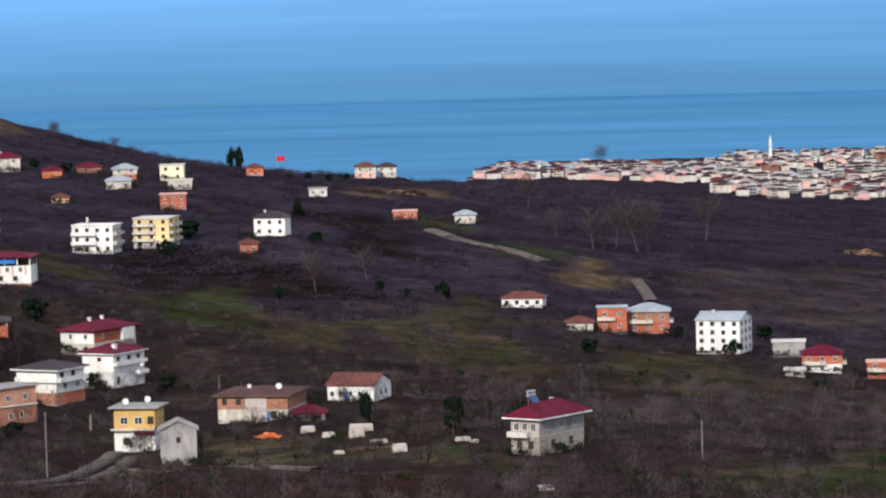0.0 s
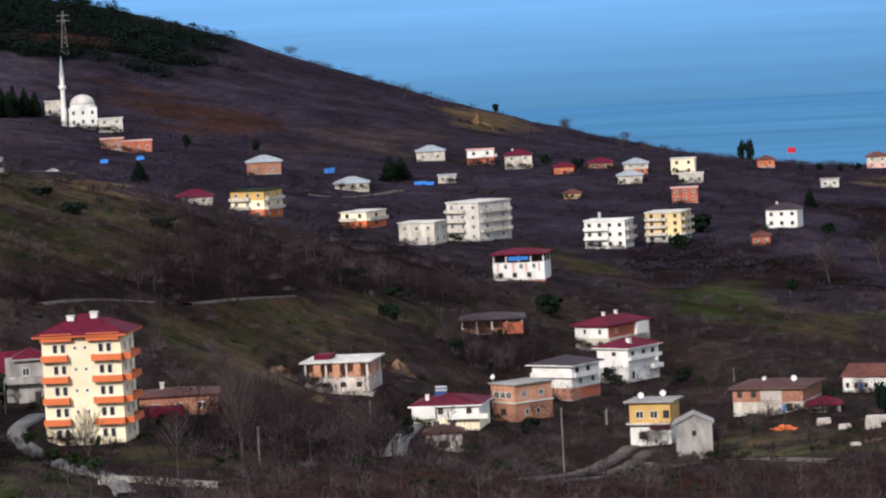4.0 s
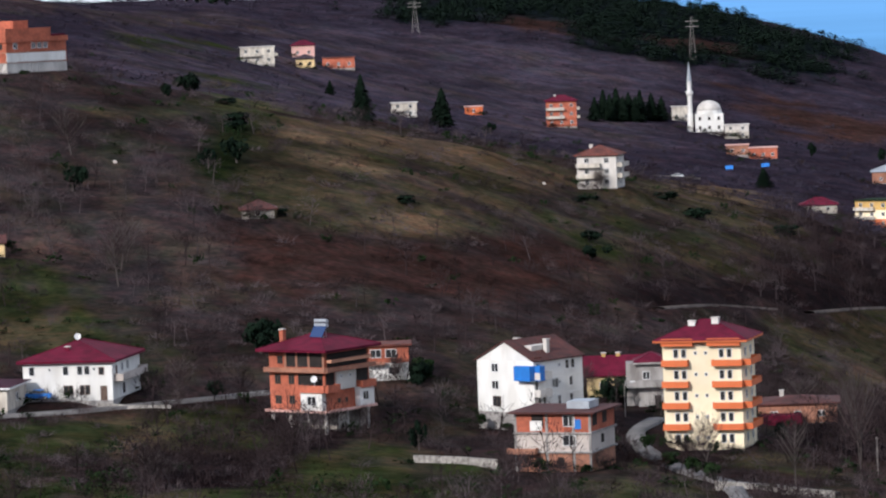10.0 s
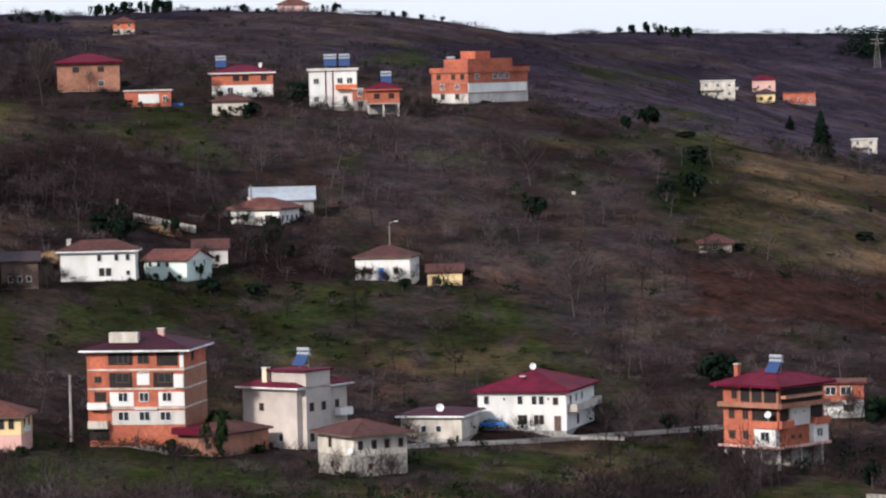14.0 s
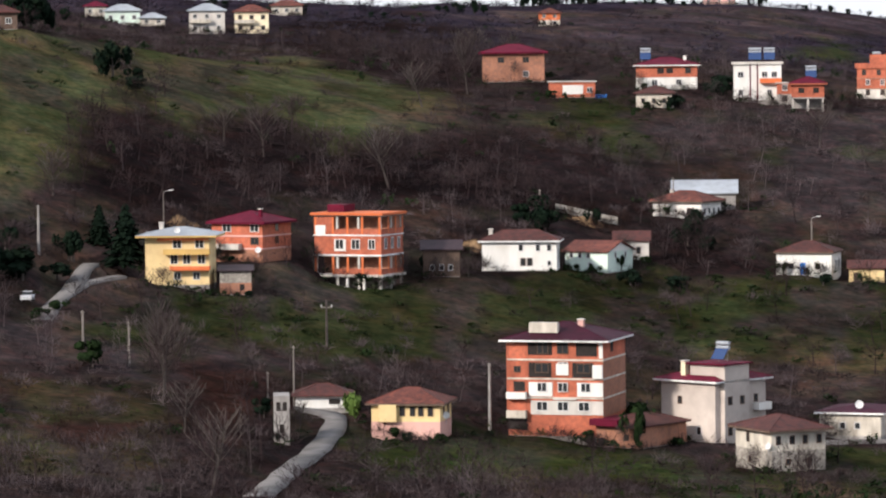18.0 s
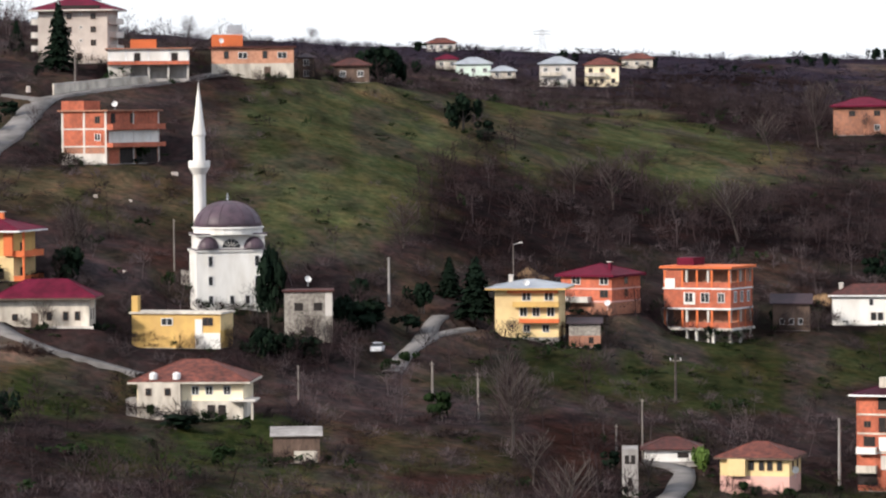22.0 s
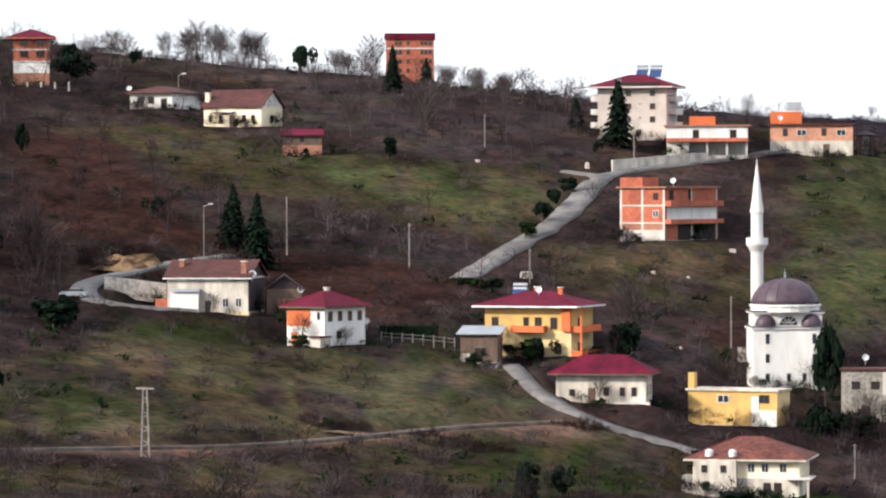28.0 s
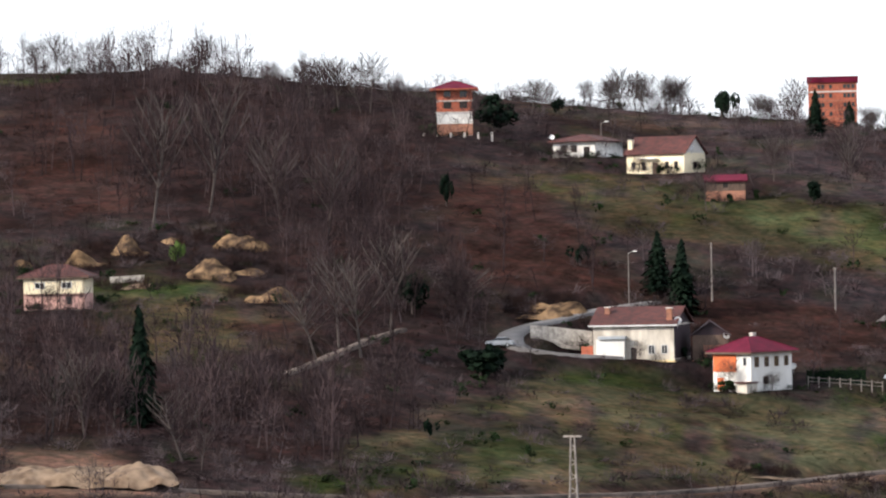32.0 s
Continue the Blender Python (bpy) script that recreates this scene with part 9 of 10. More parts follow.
def sites_for(rng, count, lo, hi, wanted, margin_house=2.5, margin_road=1.5):
    x, y, d = spread(rng, count, lo, hi)
    cov = cover_at(x, y)
    keep = rng.random(count) < wanted(cov, x, y)
    x, y, d = x[keep], y[keep], d[keep]
    ok = (near_house(x, y) > margin_house) & (near_road(x, y)[0] > margin_road)
    return x[ok], y[ok], d[ok]


def share(c, **parts):
    return sum(c[k] * v for k, v in parts.items())


def sown(name, label, category, forms, count, lo, hi, wanted, tall, wide, material, margin=2.5):
    x, y, d = sites_for(rng, count, lo, hi, wanted, margin, 1.8)
    sow(name, label, category, forms, x, y, rng.uniform(*tall, len(x)), rng.uniform(*wide, len(x)), M[material], rng)


sown("bare_woodland", "dense leafless brown woodland on the slopes", "woodland", tree_forms, 30000, 430, 1000,
     lambda c, x, y: share(c, wood=0.55, copse=0.25, fern=0.05, scrub=0.07, slope=0.03, thin=0.05, beech=0.05) * (0.35 + 1.1 * wave(x, y, 19)), (3.5, 7.5), (5.0, 8.5), "twig", 4.0)
sown("grey_woodland", "pale grey leafless trees between the brown woods", "woodland", tree_forms, 24000, 430, 1000,
     lambda c, x, y: share(c, wood=0.16, copse=0.2, thin=0.30, scrub=0.06, fern=0.03, beech=0.04) * (0.3 + 1.2 * wave(x + 300, y, 23)), (3.0, 6.5), (4.0, 7.0), "twiggrey", 4.0)
sown("tall_woodland", "tall slender grey trunks of leafless beech on the left hill", "woodland", tall_forms, 17000, 430, 1000,
     lambda c, x, y: share(c, copse=0.62, wood=0.2, fern=0.12) * (-x > 0.97 * y), (8.0, 13.5), (6.0, 9.0), "twig", 5.0)
sown("distant_woodland", "brown leafless woods across the valley, purpled for distance haze", "woodland", far_forms, 26000, 1000, 2400,
     lambda c, x, y: share(c, wood=0.8, farhaze=0.12, beech=0.55, brownhaze=0.2, fern=0.05, olive=0.05) * (0.3 + 0.9 * wave(x, y, 60)), (1.6, 4.0), (5.0, 8.5), "twigfar", 4.0)
sown("brown_scrub", "tangled leafless hazel scrub covering the hillside", "scrub", shrub_forms, 22000, 430, 1100,
     lambda c, x, y: share(c, scrub=0.42, slope=0.22, thin=0.4, wood=0.25, olive=0.42, tan=0.15, brownhaze=0.2, meadow=0.10, field=0.26, green=0.08, fern=0.1) * (0.3 + 1.1 * wave(x, y, 14)), (0.9, 2.6), (1.8, 4.0), "twiggrey")
sown("fern_scrub", "reddish-brown withered fern and bramble", "scrub", shrub_forms, 16000, 430, 1000,
     lambda c, x, y: share(c, fern=0.55, copse=0.4, scrub=0.07, wood=0.05, olive=0.05, meadow=0.02, thin=0.05) * (0.4 + wave(x, y, 12)), (0.7, 1.9), (1.6, 3.4), "twigred")
sown("coarse_grass", "rough tufts of winter grass", "grass", tuft_forms, 60000, 430, 1000,
     lambda c, x, y: share(c, slope=0.5, green=0.8, meadow=0.7, olive=0.6, field=0.7, tan=0.5) * np.clip(2.0 * wave(x, y, 9) - 0.3, 0, 1), (0.25, 0.6), (0.8, 1.8), "grassblade", 1.0)
sown("evergreen_thicket", "dark evergreen bushes scattered in the scrub", "thicket", clump_forms, 16000, 430, 1500,
     lambda c, x, y: share(c, scrub=0.28, slope=0.42, wood=0.14, thin=0.10, meadow=0.08, olive=0.13, field=0.05, copse=0.08, fern=0.12, green=0.12, pinegrass=0.8, beech=0.1) * np.clip((wave(x, y, 45) - 0.3) * 2.2, 0.08, 1), (1.0, 3.0), (1.6, 3.6), "leaf")
sown("hazel_thicket", "rounded leafless hazel clumps, dark purple-brown", "thicket", bush_forms, 26000, 430, 1500,
     lambda c, x, y: share(c, scrub=0.38, slope=0.20, wood=0.2, thin=0.3, meadow=0.10, olive=0.36, tan=0.1, field=0.2, green=0.08, beech=0.22, brownhaze=0.2) * (0.15 + 1.1 * wave(x, y, 17)), (1.0, 3.2), (1.8, 4.2), "hazel")
sown("bramble_thicket", "reddish-brown withered bramble clumps on the slope", "thicket", bush_forms, 14000, 430, 1000,
     lambda c, x, y: share(c, fern=0.5, copse=0.35, scrub=0.06, olive=0.06, wood=0.04) * (0.3 + wave(x, y, 15)), (0.7, 1.9), (1.6, 3.6), "twigred")
sown("green_undergrowth", "fresh green bramble and laurel low in the meadows", "undergrowth", clump_forms, 16000, 430, 1000,
     lambda c, x, y: share(c, slope=0.9, green=0.35, meadow=0.16, olive=0.05, scrub=0.03, pinegrass=0.3, field=0.05) * np.clip(2.4 * wave(x + 77, y, 16) - 0.6, 0, 1), (0.5, 1.7), (1.3, 3.4), "fresh")


def garden(name, label, forms, count, reach, tall, wide, material):
    """Low growth crowding round the walls of the houses."""
    keys = [v for v in SITES.values() if math.hypot(v[0], v[1]) < 1560]
    xs, ys = [], []
    for hx, hy, hz, turn, w, d, h in keys:
        k = int(count * (w + d) / 20)
        side = rng.integers(0, 4, k)
        u, out = rng.uniform(-0.6, 0.6, k), 0.5 + rng.random(k) ** 1.6 * reach
        lx = np.where(side < 2, u * w, np.where(side == 2, w / 2 + out, -w / 2 - out))
        ly = np.where(side < 2, -d / 2 - out * np.where(side == 1, 1.0, 0.6), u * d)
        ca, sa = math.cos(radians(turn)), math.sin(radians(turn))
        xs.append(hx + lx * ca - ly * sa)
        ys.append(hy + lx * sa + ly * ca)
    x, y = np.concatenate(xs), np.concatenate(ys)
    inside = np.zeros(len(x), bool)
    for hx, hy, hz, turn, w, d, h in keys:
        ca, sa = math.cos(radians(turn)), math.sin(radians(turn))
        lx, ly = (x - hx) * ca + (y - hy) * sa, -(x - hx) * sa + (y - hy) * ca
        inside |= (np.abs(lx) < w / 2 + 0.3) & (np.abs(ly) < d / 2 + 0.3)
    ok = ~inside & (near_road(x, y)[0] > 1.0)
    x, y = x[ok], y[ok]
    sow(name, label, "undergrowth", forms, x, y, rng.uniform(*tall, len(x)), rng.uniform(*wide, len(x)), M[material], rng)


garden("garden_shrubs", "dark evergreen shrubs crowding the house walls", clump_forms, 9, 7.0, (0.7, 2.2), (1.2, 2.8), "leaf")
garden("garden_thicket", "leafless brown thicket round the houses", shrub_forms, 22, 9.0, (0.8, 2.6), (1.4, 3.2), "twig")
garden("garden_brush", "low withered bramble round the houses", bush_forms, 12, 8.0, (0.5, 1.8), (1.2, 2.8), "hazel")
garden("garden_weeds", "fresh green weeds beside the house walls", clump_forms, 5, 8.0, (0.3, 1.0), (1.0, 2.4), "fresh")
pine_forms = [conifer_crown(rng, 5, 6) for i in range(3)]
sown("pine_forest", "dark pine plantation on the far ridge", "forest", pine_forms, 60000, 1400, 2300,
     lambda c, x, y: np.clip(c["pine"] * 1.2, 0, 1), (3.5, 6.0), (5.0, 8.0), "conifer", 4.0)


# ---------- poles ----------
def pole(kind, x, y, height):
    m = pose(x, y, level(x, y), 0, 0, 15)
    if kind == "lattice":
        o = thing("lattice_pylon", "slender grey concrete lattice pylon with short crossarm", "pylon", m)
        for sx in (-1, 1):
            part("leg", Geo().add([(sx * 0.62 - 0.1, -0.12, -1), (sx * 0.62 + 0.1, -0.12, -1), (sx * 0.62 + 0.1, 0.12, -1), (sx * 0.62 - 0.1, 0.12, -1), (sx * 0.26 - 0.08, -0.1, height), (sx * 0.26 + 0.08, -0.1, height), (sx * 0.26 + 0.08, 0.1, height), (sx * 0.26 - 0.08, 0.1, height)],
                                  [(0, 3, 2, 1), (4, 5, 6, 7), (0, 1, 5, 4), (1, 2, 6, 5), (2, 3, 7, 6), (3, 0, 4, 7)]), "pole", o)
        k = int(height / 0.9)
        for i in range(k):
            z = 0.4 + i * 0.9
            wz = 0.6 - 0.34 * z / height
            part("rung", Geo().limb((-wz, 0, z), (wz, 0, z + (0.5 if i % 2 else -0.5) * 0.9), 0.07, 0.07, 4), "pole", o)
        part("crossarm", Geo().box(-1.25, 1.25, -0.1, 0.1, height - 0.15, height + 0.08), "pole", o)
        return
    label = {"timber": "weathered grey wooden utility pole", "concrete": "thick pale concrete utility pole", "lamp": "street lamp on a grey pole", "cross": "dark utility pole with crossarm and insulators"}[kind]
    o = thing("street_lamp" if kind == "lamp" else "utility_pole", label, "street lamp" if kind == "lamp" else "utility pole", m, "street lamps" if kind == "lamp" else "utility poles")
    r = {"timber": 0.14, "concrete": 0.24, "lamp": 0.09, "cross": 0.22}[kind]
    part("shaft", Geo().lathe([(r, -1), (r * 0.7, height)], 8), "grey" if kind == "concrete" else "bark" if kind == "cross" else "pole", o)
    if kind == "lamp":
        part("arm", Geo().limb((0, 0, height - 0.1), (1.1, 0, height + 0.25), 0.05, 0.04, 6), "steel", o)
        part("lamp_head", Geo().box(0.9, 1.6, -0.14, 0.14, height + 0.17, height + 0.33), "frame", o)
    elif kind == "cross":
        part("crossarm", Geo().box(-0.9, 0.9, -0.08, 0.08, height - 1.1, height - 0.95), "pole", o)
        for sx in (-0.8, 0, 0.8):
            part("insulator", Geo().lathe([(0.05, height - 0.95), (0.1, height - 0.8), (0.05, height - 0.65), (0.03, height - 0.6)], 6, sx, 0), "frame", o)
    else:
        part("bracket", Geo().box(-0.28, 0.28, -0.04, 0.04, height - 0.3, height - 0.22), "pole", o)


pole("timber", -69.1, 691.2, 10.7)
pole("timber", 43.0, 680.9, 7.1)
pole("timber", -50.2, 888.8, 3.2)
pole("timber", -98.3, 555.6, 5.4)
pole("timber", -105.3, 711.0, 4.5)
pole("lamp", -141.5, 585.9, 4.7)
pole("timber", -277.9, 645.8, 4.7)
pole("timber", -308.2, 654.1, 6.2)
pole("concrete", -348.5, 512.6, 7.5)
pole("timber", -320.6, 482.3, 4.6)
pole("timber", -284.7, 480.7, 7.4)
pole("concrete", -260.5, 492.9, 8.3)
pole("cross", -299.2, 514.9, 7.0)
pole("lamp", -349.6, 549.9, 5.7)
pole("timber", -348.0, 529.5, 4.4)
pole("timber", -308.8, 476.3, 5.7)
pole("lamp", -278.5, 647.1, 4.9)
pole("timber", -289.5, 481.7, 2.7)
pole("timber", -321.8, 628.3, 4.0)
pole("timber", -377.4, 496.4, 7.8)
pole("timber", -413.8, 491.6, 5.8)
pole("timber", -327.1, 458.4, 4.9)
pole("timber", -320.5, 482.3, 4.5)
pole("timber", -312.6, 482.0, 4.8)
pole("timber", -447.0, 470.6, 9.4)
pole("timber", -431.7, 482.9, 7.2)
pole("lamp", -455.6, 460.4, 7.0)
pole("timber", -476.4, 553.5, 6.0)
pole("lattice", -359.3, 352.6, 8.6)
pole("timber", -415.4, 493.6, 5.0)
pole("lamp", -551.0, 550.1, 3.6)
pole("timber", -453.9, 568.4, 5.3)
pole("timber", -432.5, 483.9, 6.7)
pole("timber", -70.6, 794.4, 2.8)
pole("timber", -70.4, 794.4, 3.3)


# ---------- vehicles ----------
def car(colour, x, y, turn):
    o = thing("parked_car", {"white": "white parked car beside the road", "blue": "blue parked car beside the villa", "silver": "grey-green parked car at the bend"}[colour], "car", pose(x, y, level(x, y) + 0.12, 0, 0, turn), "parked cars")
    mt = {"white": "carwhite", "blue": "blue", "silver": "sheet"}[colour]
    prof = [(-2.1, 0.35), (-2.1, 0.8), (-1.9, 0.95), (-1.0, 1.0), (1.55, 1.0), (2.05, 0.85), (2.1, 0.35)]
    k = len(prof)
    v = [(a, -0.83, z) for a, z in prof] + [(a, 0.83, z) for a, z in prof]
    part("body", Geo().add(v, [tuple(range(k - 1, -1, -1)), tuple(range(k, 2 * k))] + [(i, (i + 1) % k, k + (i + 1) % k, k + i) for i in range(k)]), mt, o)
    cab = [(-1.05, 0.98), (-0.45, 1.45), (1.0, 1.45), (1.6, 0.98)]
    v = [(a, -0.76 + 0.1 * (z > 1.2), z) for a, z in cab] + [(a, 0.76 - 0.1 * (z > 1.2), z) for a, z in cab]
    part("cabin_glass", Geo().add(v, [(3, 2, 1, 0), (4, 5, 6, 7)] + [(i, (i + 1) % 4, 4 + (i + 1) % 4, 4 + i) for i in range(4)]), "pane", o)
    part("roof", Geo().box(-0.5, 1.02, -0.68, 0.68, 1.44, 1.5), mt, o)
    for sx in (-1.3, 1.3):
        for sy in (-0.8, 0.8):
            wv = Geo().limb((sx, sy - 0.1, 0.32), (sx, sy + 0.1, 0.32), 0.32, 0.32, 12)
            wv.f += [tuple(range(11, -1, -1)), tuple(range(12, 24))]
            wh = part("wheel", wv, "tyre", o)
            hv = Geo().limb((sx, sy - 0.12, 0.32), (sx, sy + 0.12, 0.32), 0.18, 0.18, 8)
            hv.f += [tuple(range(7, -1, -1)), tuple(range(8, 16))]
            part("rim", hv, "steel", wh)
    for sy in (-0.6, 0.6):
        part("headlight", Geo().box(-2.13, -2.08, sy - 0.18, sy + 0.18, 0.65, 0.8), "frame", o)


car("white", -275.5, 1220.0, 3)
car("white", -336.7, 492.1, 118)
car("blue", -216.5, 538.4, 12)
car("silver", -445.4, 422.1, 37)

# ---------- coast town ----------
rng = np.random.default_rng(77)
town_forms = []
for i, (w, dp, fl, wall, roofm) in enumerate(((11, 9, 2, "white", "sheet"), (9, 8, 3, "offwhite", "plum"), (13, 9, 2, "pinkish", "palegrey"), (12, 9, 3, "grey", "palegrey"), (18, 10, 3, "palegrey", "plum"), (9, 8, 2, "grey", "darkroof"), (12, 9, 3, "oldbrick", "maroon"), (9, 7, 1, "palegrey", "sheet"))):
    SITES["town"] = (0, 3000 + 40 * i, -500, 0, w, dp, fl * 3.0)
    h = House("town", "%s coast town building with %s roof" % ({"white": "white", "offwhite": "weathered white", "pinkish": "pink", "cream": "cream", "palegrey": "pale grey", "grey": "concrete grey", "oldbrick": "brick-red"}[wall], {"tile": "clay tile", "maroon": "dark red", "plum": "plum red", "darkroof": "dark sheet", "palegrey": "flat grey", "sheet": "pale sheet"}[roofm]), [wall], "town_building", "building", "buildings of the coast town")
    for k in range(fl):
        part("window_band", Geo().box(-w * 0.4, w * 0.4, -0.05, 0.02, 0, 1.3), "pane", h.ob, "row of dark windows", m=h.spot("front", 0.5, 3.0 * k + 0.9))
    if roofm == "palegrey":
        h.flat(roofm, 0.5, 0.4)
    else:
        h.hip(roofm, 2.0, 0.6, None)
    town_forms.append(h.ob)
del SITES["town"]
spots = []
tries = 0
while len(spots) < 290 and tries < 9000:
    tries += 1
    a = rng.uniform(-7.6, -0.2)
    lo = 2350 if a < -3.9 else 2800
    dd = math.sqrt(rng.uniform(lo ** 2, (3330 if a < -4.0 else 3120) ** 2))
    if rng.random() > (1.0 if a < -3.2 else 0.6):
        continue
    px, py = -dd * math.sin(radians(a)), dd * math.cos(radians(a))
    if all((px - u) ** 2 + (py - v) ** 2 > 12 ** 2 for u, v in spots):
        spots.append((px, py))
for i, (px, py) in enumerate(spots):
    copy_thing(town_forms[int(rng.integers(0, 8))], pose(px, py, level(px, py) + 0.3, 0, 0, rng.uniform(-25, 25)) @ Matrix.Scale(rng.uniform(0.5, 0.72), 4))
cnt = 700
a = rng.uniform(-7.8, -0.1, cnt)
dd = np.sqrt(rng.uniform(np.where(a < -3.9, 2350, 2750) ** 2, np.where(a < -4.0, 3330, 3120) ** 2))
hx, hy = -dd * np.sin(np.radians(a)), dd * np.cos(np.radians(a))
hz = LANDFORM.level(hx, hy)
for group in range(3):
    walls, roofs = Geo(), Geo()
    for i in range(group, cnt, 3):
        w, p, t = rng.uniform(2.5, 5.0), rng.uniform(2.5, 4.0), rng.uniform(2.4, 5.0)
        walls.box(hx[i] - w, hx[i] + w, hy[i] - p, hy[i] + p, hz[i] - 2, hz[i] + t)
        c = (hx[i], hy[i], hz[i] + t)
        roofs.add([(c[0] - w - 0.4, c[1] - p - 0.4, c[2]), (c[0] + w + 0.4, c[1] - p - 0.4, c[2]), (c[0] + w + 0.4, c[1] + p + 0.4, c[2]), (c[0] - w - 0.4, c[1] + p + 0.4, c[2]), (c[0] - w * 0.4, c[1], c[2] + 1.3), (c[0] + w * 0.4, c[1], c[2] + 1.3)],
                  [(0, 1, 5, 4), (1, 2, 5), (2, 3, 4, 5), (3, 0, 4), (3, 2, 1, 0)])
    o = tagged(new("town_quarter"), ("pale grey", "pink", "weathered white")[group] + " crowded houses of the coast town", "houses", kind="stuff")
    part("house_walls", walls, ("palegrey", "pinkish", "offwhite")[group], o)
    part("house_roofs", roofs, ("plum", "grey", "darkroof")[group], o)
for o in town_forms:
    for c in list(o.children_recursive):
        bpy.data.objects.remove(c)
    bpy.data.objects.remove(o)
tx, ty = 260.5, 3189.4
mn = thing("minaret", "tall white minaret over the coast town", "minaret", pose(tx, ty, level(tx, ty)))
part("shaft", Geo().lathe([(1.3, -2), (1.2, 9), (1.0, 9.5), (1.0, 15)], 14), "white", mn)
part("balcony", Geo().lathe([(1.0, 11.5), (1.6, 12), (1.6, 12.8), (1.0, 12.8)], 14), "white", mn)
part("spire", Geo().lathe([(1.1, 15), (0.6, 17.5), (0.05, 20.5)], 14), "white", mn)


# ---------- cut banks and spoil ----------
CUTS = []


def bank(label, x, y, length, tall, turn, material, name="earth_bank"):
    """A raw cut in the slope: steep ragged face, broken edges, running back into the hill."""
    wall = name == "retaining_wall"
    if not wall:
        CUTS.append((x, y, length, tall, turn))
    depth = 1.6 if wall else 1.2 + 3.2 * tall
    nx, ny = max(8, int(length / 0.45)), 5 if wall else 16
    u, v = np.meshgrid(np.linspace(-0.5, 0.5, nx), np.linspace(0, 1, ny) if wall else np.concatenate([np.linspace(0, 0.2, 10), np.linspace(0.3, 1, 6)]), indexing="ij")
    ca, sa = math.cos(radians(turn)), math.sin(radians(turn))
    lx = u * length
    ly = (v - 0.3) * depth
    if not wall:
        ly = ly + 1.6 * (wave(lx + x, y + 0 * lx, 2.6) - 0.5) + 0.7 * (wave(lx * 1.7 + x, y + 4 * v, 1.1) - 0.5)
    gx, gy = x + lx * ca - ly * sa, y + lx * sa + ly * ca
    ground = (LANDFORM.level(gx.ravel(), gy.ravel()) + relief(gx.ravel(), gy.ravel())).reshape(gx.shape)
    if wall:
        pz = ground[:, :1] + np.where((v > 0.2) & (v < 0.8), tall, -0.8)
    else:
        top = 0.8 * tall * np.clip((0.5 - np.abs(u)) / 0.4, 0, 1) * (0.2 + 1.1 * wave(lx + x, y + 0 * lx, 3.3)) * (0.8 + 0.4 * wave(lx + x, y + 9 + 0 * lx, 1.2))
        pz = ground[:, :1] - 0.3 + top * np.clip(v / 0.2, 0, 1) ** 0.8
        pz = np.where(v > 0.2, np.minimum(pz, ground + 0.35 * (1 - v)), pz)
    keep = np.ones(u.shape, bool)
    k = (np.arange(nx - 1)[:, None] * ny + np.arange(ny - 1)[None])
    k = k[keep[:-1, :-1]].ravel()
    if not len(k):
        return
    me = big_mesh(name, np.stack([gx - x, gy - y, pz - level(x, y)], -1).reshape(-1, 3), np.stack([k, k + ny, k + ny + 1, k + 1], 1), M[material])
    ob = new(name, me)
    ob.matrix_basis = pose(x, y, level(x, y))
    tagged(ob, label, "retaining wall" if wall else "earth bank", "retaining walls" if wall else "raw earth banks")


def low_wall(*points):
    """A low concrete wall that follows the ground along a line."""
    o, side = road_frame(points, 1.5)
    z = np.array([level(a, b) for a, b in o])
    for _ in range(4):
        z[1:-1] = 0.25 * z[:-2] + 0.5 * z[1:-1] + 0.25 * z[2:]
    x0, y0, z0 = o[0, 0], o[0, 1], z[0]
    w = thing("retaining_wall", "low pale concrete wall along the ridge lane", "retaining wall", pose(x0, y0, z0), "retaining walls")
    g, c = Geo(), Geo()
    for i in range(len(o)):
        for geo, off, lo, hi in ((g, 0.18, -1.5, 0.75), (c, 0.26, 0.75, 0.87)):
            a, b = o[i] + side[i] * off, o[i] - side[i] * off
            geo.v += [(a[0] - x0, a[1] - y0, z[i] - z0 + lo), (a[0] - x0, a[1] - y0, z[i] - z0 + hi), (b[0] - x0, b[1] - y0, z[i] - z0 + hi), (b[0] - x0, b[1] - y0, z[i] - z0 + lo)]
    for geo in (g, c):
        k = len(o)
        geo.f = [(4 * i + j, 4 * i + (j + 1) % 4, 4 * i + 4 + (j + 1) % 4, 4 * i + 4 + j) for i in range(k - 1) for j in range(4)] + [(0, 3, 2, 1), (4 * k - 4, 4 * k - 3, 4 * k - 2, 4 * k - 1)]
    part("wall", g, "offwhite", w)
    part("coping", c, "palegrey", w)


def heap(x, y, length, depth, tall, turn):
    n1, n2 = 90, 22
    u, v = np.meshgrid(np.linspace(-1, 1, n1), np.linspace(-1, 1, n2), indexing="ij")
    r = np.clip(1 - u ** 2, 0, 1) * np.clip(1 - v ** 2, 0, 1)
    pz = 0.62 * tall * r ** 0.5 * (0.55 + 0.9 * wave(u * length * 0.5 + 7, v * depth * 0.5, 4.7)) + 0.9 * (wave(u * length * 0.5, v * depth, 1.3) - 0.5) - 0.5
    k = (np.arange(n1 - 1)[:, None] * n2 + np.arange(n2 - 1)[None]).ravel()
    me = big_mesh("earth_mound", np.stack([u * length / 2, v * depth / 2, pz], -1).reshape(-1, 3), np.stack([k, k + n2, k + n2 + 1, k + 1], 1), M["rubble"])
    ob = new("earth_mound", me)
    ob.matrix_basis = pose(x, y, level(x, y), 0, 0, turn)
    tagged(ob, "long heap of pale and ochre excavated spoil", "earth mound")


